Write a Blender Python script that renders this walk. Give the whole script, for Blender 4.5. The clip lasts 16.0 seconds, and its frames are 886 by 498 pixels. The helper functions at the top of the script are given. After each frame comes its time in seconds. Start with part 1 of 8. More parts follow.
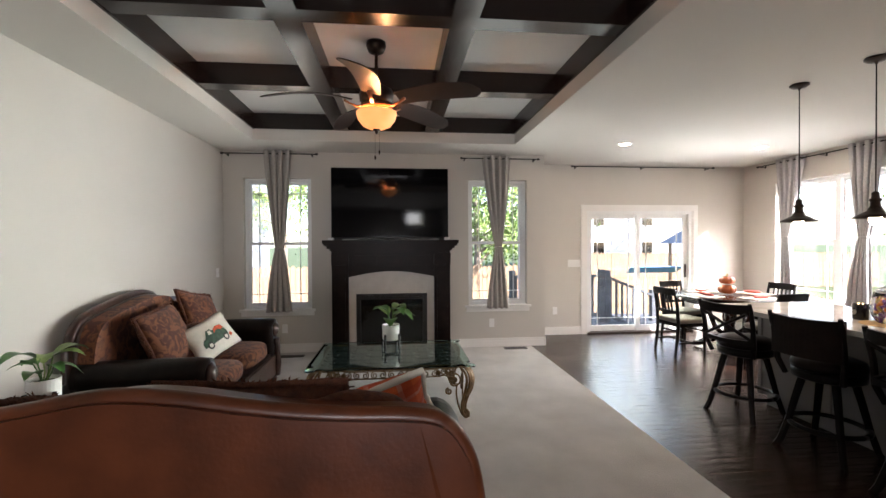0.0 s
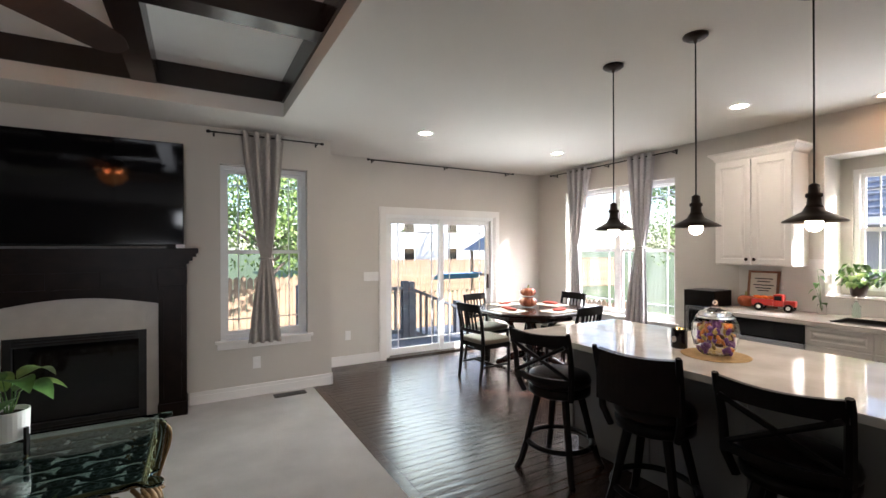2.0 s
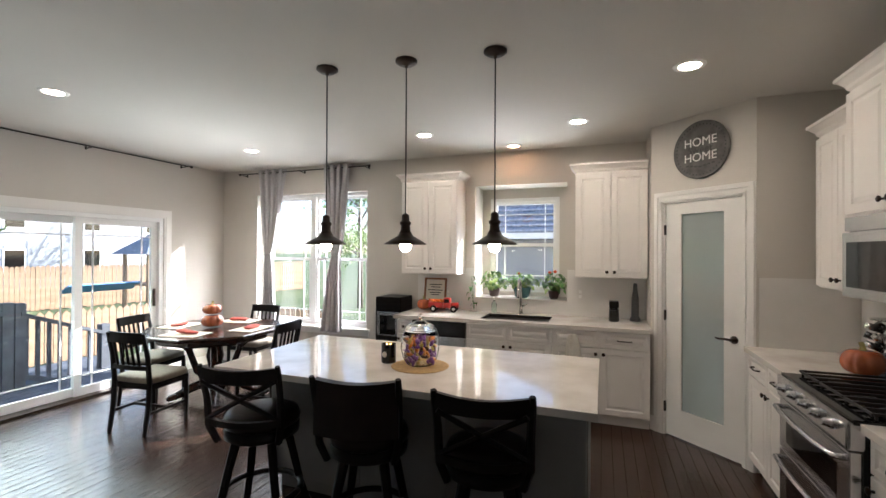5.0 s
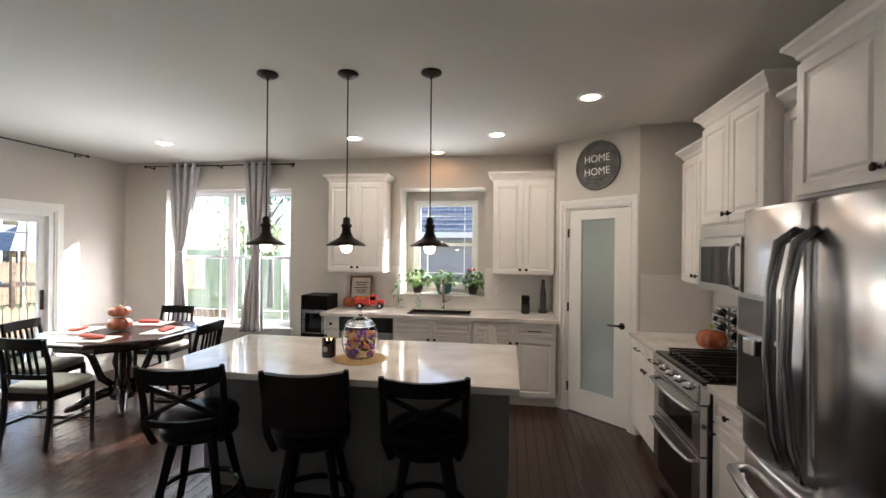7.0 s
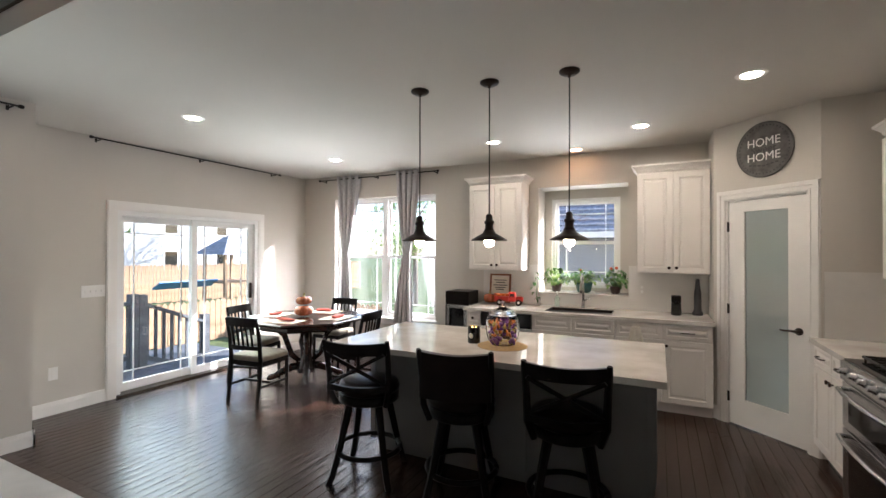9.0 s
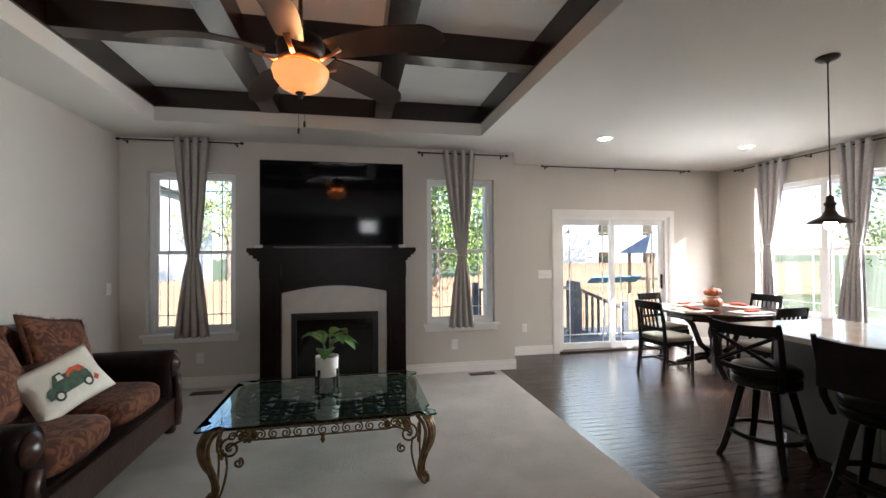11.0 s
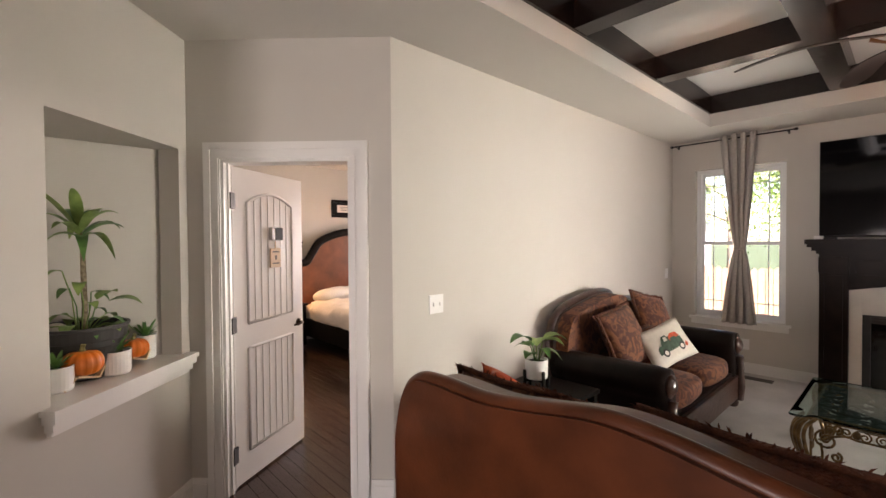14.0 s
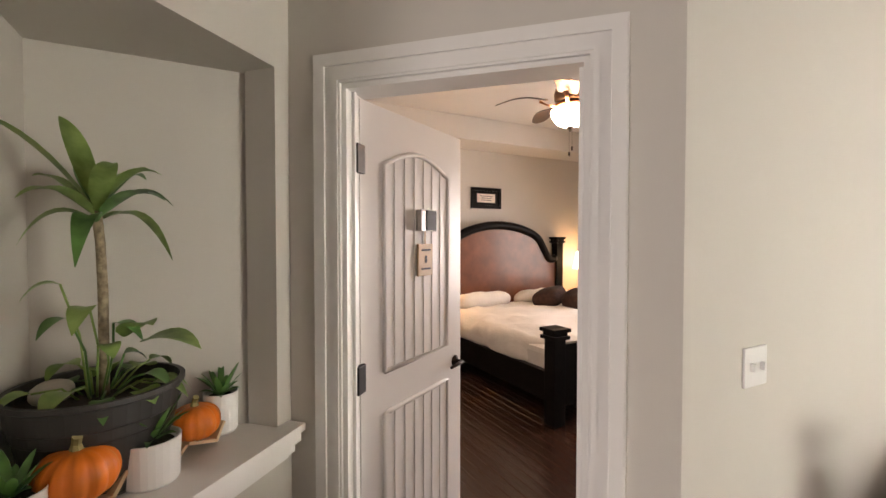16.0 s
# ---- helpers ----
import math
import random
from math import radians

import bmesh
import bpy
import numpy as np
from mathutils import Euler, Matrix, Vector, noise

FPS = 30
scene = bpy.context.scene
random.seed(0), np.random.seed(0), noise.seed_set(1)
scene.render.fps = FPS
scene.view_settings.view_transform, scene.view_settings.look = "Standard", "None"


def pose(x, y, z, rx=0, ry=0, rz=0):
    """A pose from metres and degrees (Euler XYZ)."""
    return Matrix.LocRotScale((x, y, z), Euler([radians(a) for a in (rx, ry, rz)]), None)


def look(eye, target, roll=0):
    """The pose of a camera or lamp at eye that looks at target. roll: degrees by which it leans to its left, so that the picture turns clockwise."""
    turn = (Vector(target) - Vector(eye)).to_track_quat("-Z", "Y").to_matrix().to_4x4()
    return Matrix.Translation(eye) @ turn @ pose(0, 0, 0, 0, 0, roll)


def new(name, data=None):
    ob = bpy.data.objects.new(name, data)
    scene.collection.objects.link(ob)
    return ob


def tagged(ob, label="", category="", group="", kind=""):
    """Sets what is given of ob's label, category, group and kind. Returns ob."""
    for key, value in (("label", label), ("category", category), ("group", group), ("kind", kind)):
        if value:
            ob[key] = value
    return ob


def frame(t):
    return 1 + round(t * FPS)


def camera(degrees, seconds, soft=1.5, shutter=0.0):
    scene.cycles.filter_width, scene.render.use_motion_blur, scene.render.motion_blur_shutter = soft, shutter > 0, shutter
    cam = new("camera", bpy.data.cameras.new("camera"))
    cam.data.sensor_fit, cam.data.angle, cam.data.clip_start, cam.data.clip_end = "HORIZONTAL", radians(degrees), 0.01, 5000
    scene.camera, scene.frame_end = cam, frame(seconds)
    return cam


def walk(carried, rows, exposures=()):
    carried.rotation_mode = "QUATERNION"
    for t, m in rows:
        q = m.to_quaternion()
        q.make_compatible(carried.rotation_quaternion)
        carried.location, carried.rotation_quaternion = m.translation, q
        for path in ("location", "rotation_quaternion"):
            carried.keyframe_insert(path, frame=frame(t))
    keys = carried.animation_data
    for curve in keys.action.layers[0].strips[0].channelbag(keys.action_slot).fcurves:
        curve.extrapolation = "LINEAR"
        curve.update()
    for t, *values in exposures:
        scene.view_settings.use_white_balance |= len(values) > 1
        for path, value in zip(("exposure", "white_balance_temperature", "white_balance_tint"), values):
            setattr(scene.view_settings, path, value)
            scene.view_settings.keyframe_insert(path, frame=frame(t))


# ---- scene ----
cam = camera(90.9, 16.0)
PATH = [
    (0, (0.761, 1.146, 1.48), (0.966, 3.135, 1.456), -0.3),
    (0.5, (0.92, 1.509, 1.495), (1.271, 3.478, 1.464), -0.3),
    (1, (1.073, 1.857, 1.499), (1.617, 3.781, 1.477), -0.3),
    (1.5, (1.303, 2.153, 1.536), (2.052, 4.008, 1.52), -0.2),
    (2, (1.528, 2.374, 1.52), (2.519, 4.111, 1.519), -0.2),
    (2.5, (1.77, 2.505, 1.54), (2.977, 4.1, 1.543), 0.1),
    (3, (1.907, 2.62, 1.553), (3.318, 4.037, 1.564), 0.1),
    (3.5, (1.969, 2.711, 1.549), (3.555, 3.93, 1.568), 0.5),
    (4, (1.955, 2.738, 1.579), (3.671, 3.766, 1.589), 0.4),
    (4.5, (1.83, 2.717, 1.588), (3.642, 3.565, 1.6), 0.3),
    (5, (1.667, 2.72, 1.599), (3.544, 3.41, 1.611), 0.3),
    (7.5, (1.341, 2.838, 1.625), (3.321, 3.122, 1.625), 0.6),
    (8, (1.297, 2.869, 1.609), (3.26, 3.252, 1.614), 0.5),
    (9.25, (1.17, 2.70, 1.545), (2.857, 3.775, 1.562), 0.1),
    (9.9, (1.075, 2.44, 1.51), (2.363, 3.97, 1.53), 0.0),
    (10.5, (0.882, 2.213, 1.478), (1.681, 4.046, 1.502), -0.2),
    (11, (0.904, 2.032, 1.454), (1.296, 3.992, 1.478), -0.4),
    (11.5, (0.885, 1.824, 1.502), (0.873, 3.824, 1.507), -0.2),
    (12, (0.835, 1.609, 1.546), (0.438, 3.569, 1.534), -0.2),
    (12.5, (0.825, 1.478, 1.541), (0.067, 3.329, 1.531), -0.2),
    (13, (0.817, 1.368, 1.529), (-0.239, 3.067, 1.514), -0.3),
    (13.5, (0.692, 1.314, 1.533), (-0.592, 2.847, 1.507), -0.4),
    (14, (0.515, 1.326, 1.543), (-0.949, 2.687, 1.506), -0.4),
    (14.5, (0.257, 1.373, 1.54), (-1.344, 2.57, 1.489), -0.3),
    (15, (-0.082, 1.442, 1.547), (-1.776, 2.504, 1.487), -0.3),
    (15.5, (-0.442, 1.602, 1.526), (-2.197, 2.56, 1.485), -0.2),
    (16, (-0.844, 1.752, 1.523), (-2.615, 2.68, 1.476), 0.0),
]
EXPOSURES = [(0, 2.95, 6050, 17), (1.5, 2.75, 5900, 16), (3, 2.3, 5750, 13), (5, 2.45, 5720, 12), (8, 2.47, 5750, 13), (11.5, 2.65, 5950, 16), (13, 3.25, 6780, 26), (16, 3.1, 6780, 23)]
walk(cam, [(t, look(eye, target, roll)) for t, eye, target, roll in PATH], EXPOSURES)

# ---- light ----
world = bpy.data.worlds.new("sky")
world.use_nodes = True
scene.world = world
sky = world.node_tree.nodes.new("ShaderNodeTexSky")
sky.sky_type, sky.sun_disc = "NISHITA", False
SUN_DIR = Vector((0.62, -0.62, 0.48)).normalized()
sky.sun_elevation = math.asin(SUN_DIR.z)
sky.sun_rotation = math.atan2(SUN_DIR.x, SUN_DIR.y)
back = world.node_tree.nodes["Background"]
back.inputs["Strength"].default_value = 0.08
world.node_tree.links.new(sky.outputs[0], back.inputs["Color"])
sun = new("sun", bpy.data.lights.new("sun", "SUN"))
sun.data.energy, sun.data.angle, sun.data.color = 3.4, radians(0.6), (1.0, 0.93, 0.82)
sun.matrix_world = look((20 * SUN_DIR.x, 20 * SUN_DIR.y, 20 * SUN_DIR.z), (0, 0, 0))


def window_light(name, x, y, z, w, h, direction, power, color=(0.86, 0.93, 1.0), spread=120):
    lamp = new(name, bpy.data.lights.new(name, "AREA"))
    lamp.data.shape, lamp.data.size, lamp.data.size_y = "RECTANGLE", w, h
    lamp.data.energy, lamp.data.color, lamp.data.spread = power, color, radians(spread)
    lamp.matrix_world = look((x, y, z), (x + direction[0], y + direction[1], z + direction[2]))
    return lamp


# area lamps added in the openings stand in for daylight off lawn, deck and fences: thrown up to the ceiling, down to
# the floor and across the rooms
GARDEN, LAWN, YARD = (0.96, 1.0, 0.86), (0.92, 1.0, 0.84), (1.0, 0.98, 0.92)
window_light("window_ground_light", -0.865, 7.36, 1.40, 0.80, 1.60, (0, -1, 1.05), 0.5, GARDEN, 72)
window_light("window_ground_light", 2.18, 7.36, 1.40, 0.76, 1.60, (0, -1, 1.05), 0.5, GARDEN, 72)
window_light("window_ground_light", 4.72, 8.02, 1.00, 1.60, 1.70, (0, -1, 0.9), 1.3, LAWN, 72)
window_light("opening_fill_light", 4.72, 8.02, 1.10, 1.60, 1.60, (0, -1, -1.05), 7.0, LAWN, 76)
# added narrow-cone fill across to the west wall
window_light("slider_fill_light", 4.72, 7.97, 1.10, 1.60, 1.70, (-0.87, -0.50, 0.02), 5.0, LAWN, 50)
window_light("window_ground_light", 6.655, 6.44, 1.40, 1.60, 1.60, (-1, 0, 0.9), 2.6, YARD, 72)
window_light("opening_fill_light", 6.655, 6.44, 1.50, 1.60, 1.60, (-1, 0, -1.05), 7.0, YARD, 76)
# added narrow-cone fill from the east opening, aimed west
window_light("east_window_fill_light", 6.655, 6.44, 1.45, 1.60, 1.60, (-0.98, -0.16, 0.0), 2.2, YARD, 40)
window_light("window_ground_light", 6.92, 3.62, 1.65, 0.74, 1.00, (-1, 0, 1.05), 1.0, YARD, 72)
# added fill lamp in an invented low foyer window, out of view
window_light("opening_fill_light", 0.45, -3.12, 1.05, 1.35, 1.05, (0, 1, 0.0), 6.5, (1.0, 0.98, 0.94))
window_light("opening_fill_light", 1.30, -3.12, 2.42, 0.50, 0.36, (0, 1, 0.0), 0.35, (1.0, 0.98, 0.94))
# added fill lamp for the bedroom, in an unseen window
window_light("opening_fill_light", -3.7, 7.30, 1.45, 1.7, 1.4, (0, -1, -0.1), 8, (1.0, 0.95, 0.88))

# ---- materials ----


def material(name, color, rough=0.5, metal=0.0, vary=0.12, scale=6.0, bump=0.0, bump_scale=60.0, coat=0.0, color2=None, spec=0.5):
    m = bpy.data.materials.new(name)
    m.use_nodes = True
    nt = m.node_tree
    b = nt.nodes["Principled BSDF"]
    b.inputs["Roughness"].default_value, b.inputs["Metallic"].default_value = rough, metal
    b.inputs["Coat Weight"].default_value = coat
    b.inputs["Specular IOR Level"].default_value = spec
    tc = nt.nodes.new("ShaderNodeTexCoord")
    n = nt.nodes.new("ShaderNodeTexNoise")
    n.inputs["Scale"].default_value, n.inputs["Detail"].default_value = scale, 6
    nt.links.new(tc.outputs["Object"], n.inputs["Vector"])
    r = nt.nodes.new("ShaderNodeValToRGB")
    lo = [max(0, c * (1 - vary)) for c in color]
    hi = list(color2) if color2 else [min(1, c * (1 + vary)) for c in color]
    r.color_ramp.elements[0].color, r.color_ramp.elements[1].color = (*lo, 1), (*hi, 1)
    r.color_ramp.elements[0].position, r.color_ramp.elements[1].position = 0.3, 0.7
    nt.links.new(n.outputs["Fac"], r.inputs["Fac"])
    nt.links.new(r.outputs["Color"], b.inputs["Base Color"])
    if bump:
        n2 = nt.nodes.new("ShaderNodeTexNoise")
        n2.inputs["Scale"].default_value, n2.inputs["Detail"].default_value = bump_scale, 4
        nt.links.new(tc.outputs["Object"], n2.inputs["Vector"])
        bp = nt.nodes.new("ShaderNodeBump")
        bp.inputs["Strength"].default_value, bp.inputs["Distance"].default_value = bump, 0.01
        nt.links.new(n2.outputs["Fac"], bp.inputs["Height"])
        nt.links.new(bp.outputs["Normal"], b.inputs["Normal"])
    return m


def emitter(name, color, strength):
    m = bpy.data.materials.new(name)
    m.use_nodes = True
    b = m.node_tree.nodes["Principled BSDF"]
    b.inputs["Base Color"].default_value = (*color, 1)
    b.inputs["Emission Color"].default_value, b.inputs["Emission Strength"].default_value = (*color, 1), strength
    return m


def glass(name, color=(1, 1, 1), rough=0.0, ior=1.45):
    m = bpy.data.materials.new(name)
    m.use_nodes = True
    b = m.node_tree.nodes["Principled BSDF"]
    b.inputs["Base Color"].default_value = (*color, 1)
    b.inputs["Transmission Weight"].default_value = 1.0
    b.inputs["Roughness"].default_value, b.inputs["IOR"].default_value = rough, ior
    return m


WALL = material("wall_paint", (0.575, 0.54, 0.49), 0.75, vary=0.025, scale=1.2, bump=0.06, bump_scale=220)
CEIL = material("ceiling_paint", (0.62, 0.59, 0.545), 0.85, vary=0.02, scale=1.0, bump=0.06, bump_scale=160)
TRIM = material("white_trim_paint", (0.80, 0.78, 0.75), 0.35, vary=0.03, scale=3)
PANEL = material("white_ceiling_panel", (0.80, 0.79, 0.77), 0.8, vary=0.03, scale=2)
VINYL = material("white_vinyl", (0.82, 0.82, 0.81), 0.4, vary=0.02)
BEAM = material("espresso_beam_wood", (0.014, 0.007, 0.005), 0.26, vary=0.4, scale=5, bump=0.05, bump_scale=30, spec=0.5)
ESPRESSO = material("espresso_wood", (0.011, 0.006, 0.0045), 0.34, vary=0.4, scale=8, bump=0.08, bump_scale=40, spec=0.09)
BLACK = material("black_wood", (0.007, 0.0055, 0.005), 0.38, vary=0.4, scale=9, bump=0.06, bump_scale=50, spec=0.10)
BLACKMETAL = material("black_metal", (0.02, 0.018, 0.017), 0.45, metal=0.6, vary=0.2, scale=20)
CARPET = material("grey_carpet", (0.57, 0.545, 0.52), 0.95, vary=0.10, scale=3.0, bump=0.9, bump_scale=260, spec=0.1)
WOODFLOOR = material("dark_hardwood", (0.040, 0.020, 0.014), 0.20, vary=0.45, scale=7, bump=0.10, bump_scale=18)
GLASS = glass("window_glass")
CABINET = material("white_cabinet_paint", (0.81, 0.77, 0.73), 0.35, vary=0.03, scale=3)
STONE = material("white_marble_top", (0.66, 0.61, 0.55), 0.06, vary=0.12, scale=4, color2=(0.80, 0.77, 0.73), spec=0.5)
STEEL = material("stainless_steel", (0.70, 0.70, 0.71), 0.22, metal=1.0, vary=0.05, scale=12)
STEEL.node_tree.nodes["Principled BSDF"].inputs["Anisotropic"].default_value = 0.5
# for the dark display, and handles whose dark reflections are put into the colour
DARKENED_STEEL = material("darkened_steel", (0.27, 0.27, 0.28), 0.2, metal=1.0, vary=0.08, scale=12)
LEATHER = material("brown_leather", (0.095, 0.026, 0.009), 0.36, vary=0.45, scale=4, bump=0.09, bump_scale=60, coat=0.08, spec=0.35)
DARKLEATHER = material("dark_leather", (0.010, 0.006, 0.005), 0.33, vary=0.4, scale=6, bump=0.1, bump_scale=60, spec=0.12)

# ---- building helpers ----


def bm_new():
    return bmesh.new()


def box(bm, x0, x1, y0, y1, z0, z1, m=None):
    """Adds a box between the given limits; m places it."""
    c = [(x, y, z) for z in (z0, z1) for x, y in ((x0, y0), (x1, y0), (x1, y1), (x0, y1))]
    v = [bm.verts.new(m @ Vector(p) if m else p) for p in c]
    for f in ((0, 3, 2, 1), (4, 5, 6, 7), (0, 1, 5, 4), (1, 2, 6, 5), (2, 3, 7, 6), (3, 0, 4, 7)):
        bm.faces.new([v[k] for k in f])
    return v


def mesh_of(name, bm, mat, smooth=False, bevel=0.0, segments=2):
    if bevel:
        bmesh.ops.bevel(bm, geom=list(bm.edges), offset=bevel, segments=segments, profile=0.7, affect="EDGES", clamp_overlap=True)
    bmesh.ops.recalc_face_normals(bm, faces=bm.faces)
    me = bpy.data.meshes.new(name)
    bm.to_mesh(me)
    bm.free()
    me.materials.append(mat)
    if smooth:
        me.shade_smooth()
    return me


def part(name, bm, mat, parent, label="", smooth=False, bevel=0.0, segments=2, m=None):
    ob = new(name, mesh_of(name, bm, mat, smooth, bevel, segments))
    ob.parent = parent
    if m is not None:
        ob.matrix_basis = m
    if label:
        ob["label"] = label
    return ob


def solo(name, bm, mat, label, category, kind="", group="", smooth=False, bevel=0.0, m=None):
    ob = new(name, mesh_of(name, bm, mat, smooth, bevel))
    if m is not None:
        ob.matrix_basis = m
    return tagged(ob, label, category, group, kind)


def thing(name, m, label, category, group="", kind=""):
    ob = new(name)
    ob.empty_display_size = 0.1
    ob.matrix_basis = m
    return tagged(ob, label, category, group, kind)


def box_part(name, x0, x1, y0, y1, z0, z1, mat, parent, label="", bevel=0.004, m=None):
    bm = bm_new()
    box(bm, x0, x1, y0, y1, z0, z1)
    return part(name, bm, mat, parent, label, bevel=bevel, m=m)


def wall_mesh(bm, length, height, thick, openings, z_low=0.0):
    """Wall along local x from 0 to length, y from 0 (room side) to thick, with openings (a0, a1, z0, z1)."""
    us = sorted({0, length, *(o[0] for o in openings), *(o[1] for o in openings)})
    for u0, u1 in zip(us, us[1:]):
        mid, z = (u0 + u1) / 2, z_low
        for a0, a1, z0, z1 in sorted(o for o in openings if o[0] < mid < o[1]):
            if z0 > z:
                box(bm, u0, u1, 0, thick, z, z0)
            z = z1
        if z < height:
            box(bm, u0, u1, 0, thick, z, height)


def wall(name, start, end, height, thick, openings=(), label="", mat=None, z_low=0.0):
    """Wall whose room side runs from start to end; the room lies to the right hand when walking so, thickness to the left."""
    d = Vector((end[0] - start[0], end[1] - start[1]))
    bm = bm_new()
    wall_mesh(bm, d.length, height, thick, openings, z_low)
    m = Matrix.Translation((start[0], start[1], 0)) @ Matrix.Rotation(math.atan2(d.y, d.x), 4, "Z")
    return solo(name, bm, mat or WALL, label or "greige painted plaster wall", "wall", "structure", m=m)


# ---- structure ----
CEIL_Z, TOP = 2.74, 3.3
XW, YN, XJ, YS, XE = -1.573, 7.275, 2.87, 7.96, 6.568
YK = 1.06
WL, WR = (-1.315, -0.415, 0.60, 2.385), (1.755, 2.61, 0.60, 2.385)
SL = (3.81, 5.635, 0.0, 2.0)
EW = (5.555, 7.33, 0.60, 2.375)
NI = (3.09, 4.12, 1.06, 2.36)
A, B = (-2.432, 1.984), (-1.573, 2.858)

wall("wall_west", (XW, 2.858), (XW, YN), TOP, 0.12)
wall("wall_north", (XW - 0.12, YN), (XJ, YN), TOP, 0.2, [(WL[0] - XW + 0.12, WL[1] - XW + 0.12, WL[2], WL[3]), (WR[0] - XW + 0.12, WR[1] - XW + 0.12, WR[2], WR[3])])
bm = bm_new()
box(bm, XJ - 0.15, XJ, YN + 0.2, YS + 0.2, 0, TOP)
box(bm, XJ - 0.003, XJ, YN + 0.001, YN + 0.2, 0, TOP)
solo("wall_jog", bm, WALL, "greige painted plaster wall", "wall", "structure")
wall("wall_slider", (XJ, YS), (XE + 0.2, YS), TOP, 0.2, [(SL[0] - XJ, SL[1] - XJ, SL[2], SL[3])])
wall("wall_east", (XE, YS), (XE, 2.31 - 0.1), TOP, 0.2, [(YS - EW[1], YS - EW[0], EW[2], EW[3]), (YS - NI[1], YS - NI[0], NI[2], NI[3])])
bm = bm_new()
nx = XE + 0.2
box(bm, nx, nx + 0.15, NI[0] - 0.1, NI[0], NI[2] - 0.1, NI[3] + 0.1)
box(bm, nx, nx + 0.15, NI[1], NI[1] + 0.1, NI[2] - 0.1, NI[3] + 0.1)
box(bm, nx, nx + 0.15, NI[0], NI[1], NI[3], NI[3] + 0.1)
box(bm, nx, nx + 0.15, NI[0], NI[1], NI[2] - 0.1, NI[2])
box(bm, nx + 0.15, nx + 0.25, NI[0] - 0.1, 3.2, NI[2] - 0.1, NI[3] + 0.1)
box(bm, nx + 0.15, nx + 0.25, 4.03, NI[1] + 0.1, NI[2] - 0.1, NI[3] + 0.1)
box(bm, nx + 0.15, nx + 0.25, 3.2, 4.03, 2.25, NI[3] + 0.1)
box(bm, nx + 0.15, nx + 0.25, 3.2, 4.03, NI[2] - 0.1, 1.12)
solo("wall_window_niche", bm, WALL, "greige niche round the kitchen window", "wall", "structure")
wall("wall_pantry_return", (XE, 2.31), (6.06, 2.31), CEIL_Z, 0.1)
PD0, PD1 = (6.06, 2.31), (5.447, 1.668)
plen = math.dist(PD0, PD1)
wall("wall_pantry", PD0, PD1, CEIL_Z, 0.1, [(0.125, 0.80, 0, 2.045)])
wall("wall_pantry_side", (5.447, 1.668), (5.447, YK), CEIL_Z, 0.1)
wall("wall_stove", (5.45, YK), (2.35, YK), CEIL_Z, 0.15)
wall("wall_foyer_east", (2.35, YK), (2.35, -3.2), CEIL_Z, 0.12)
# unseen wall closing the foyer; its wide low opening is added for the fill lamp
wall("wall_south", (2.35, -3.2), (-3.4, -3.2), CEIL_Z, 0.15, [(1.2, 2.6, 0.5, 1.6), (0.68, 1.42, 2.2, 2.64)])
wall("wall_foyer_west", (-3.4, -3.2), (-3.4, 0.6), CEIL_Z, 0.12)
blen = math.dist(A, B)
wall("wall_bedroom_door", A, B, TOP, 0.12, [(0.205, 0.985, 0, 2.035)])
# alcove wall
C = (-1.66, 1.195)
clen = math.dist(C, A)
wall("wall_alcove", C, A, CEIL_Z, 0.12, [(0.222, 1.032, 0.87, 2.087)])
bm = bm_new()
box(bm, -2.60, -2.49, 1.20, 1.90, 0.75, 2.2)
box(bm, -2.49, -1.95, 1.20, 1.28, 0.75, 2.2)
solo("wall_alcove_back", bm, WALL, "greige painted alcove back", "wall", "structure")
bm = bm_new()
for z0, z1 in ((0.70, 0.868), (2.088, 2.25)):
    v = [bm.verts.new((x, y, z)) for z in (z0, z1) for x, y in ((-1.84, 1.26), (-2.52, 1.26), (-2.52, 1.90), (-2.46, 1.84), (-2.40, 1.83))]
    bm.faces.new(v[:5])
    bm.faces.new(v[5:][::-1])
    for k in range(5):
        bm.faces.new((v[k], v[(k + 1) % 5], v[5 + (k + 1) % 5], v[5 + k]))
solo("wall_alcove_ends", bm, WALL, "greige alcove floor and head", "wall", "structure")
wall("wall_stair_end", (-1.66, 1.06), C, CEIL_Z, 0.25)
wall("wall_stair", (-3.4, 1.06), (-1.66, 1.06), CEIL_Z, 0.1)
# bedroom
BW, BN, BS = -6.0, 7.35, 1.95
wall("wall_bedroom_west", (BW, BS - 0.1), (BW, BN), CEIL_Z, 0.12)
# opening added for the bedroom fill lamp, never in view
wall("wall_bedroom_north", (BW, BN), (XW - 0.12, BN), CEIL_Z, 0.12, [(1.4, 3.2, 0.7, 2.2)])
wall("wall_bedroom_south", (-2.52, BS), (BW, BS), CEIL_Z, 0.12)

# floors and ceilings
bm = bm_new()
box(bm, -6.2, 6.9, -3.4, 8.2, -0.12, -0.012)
solo("floor", bm, WOODFLOOR, "dark brown hardwood plank floor", "floor", "structure")
bm = bm_new()
box(bm, XW, 2.66, 2.3, YN, -0.012, 0.006)
solo("carpet", bm, CARPET, "pale grey cut-pile carpet", "carpet", "structure")

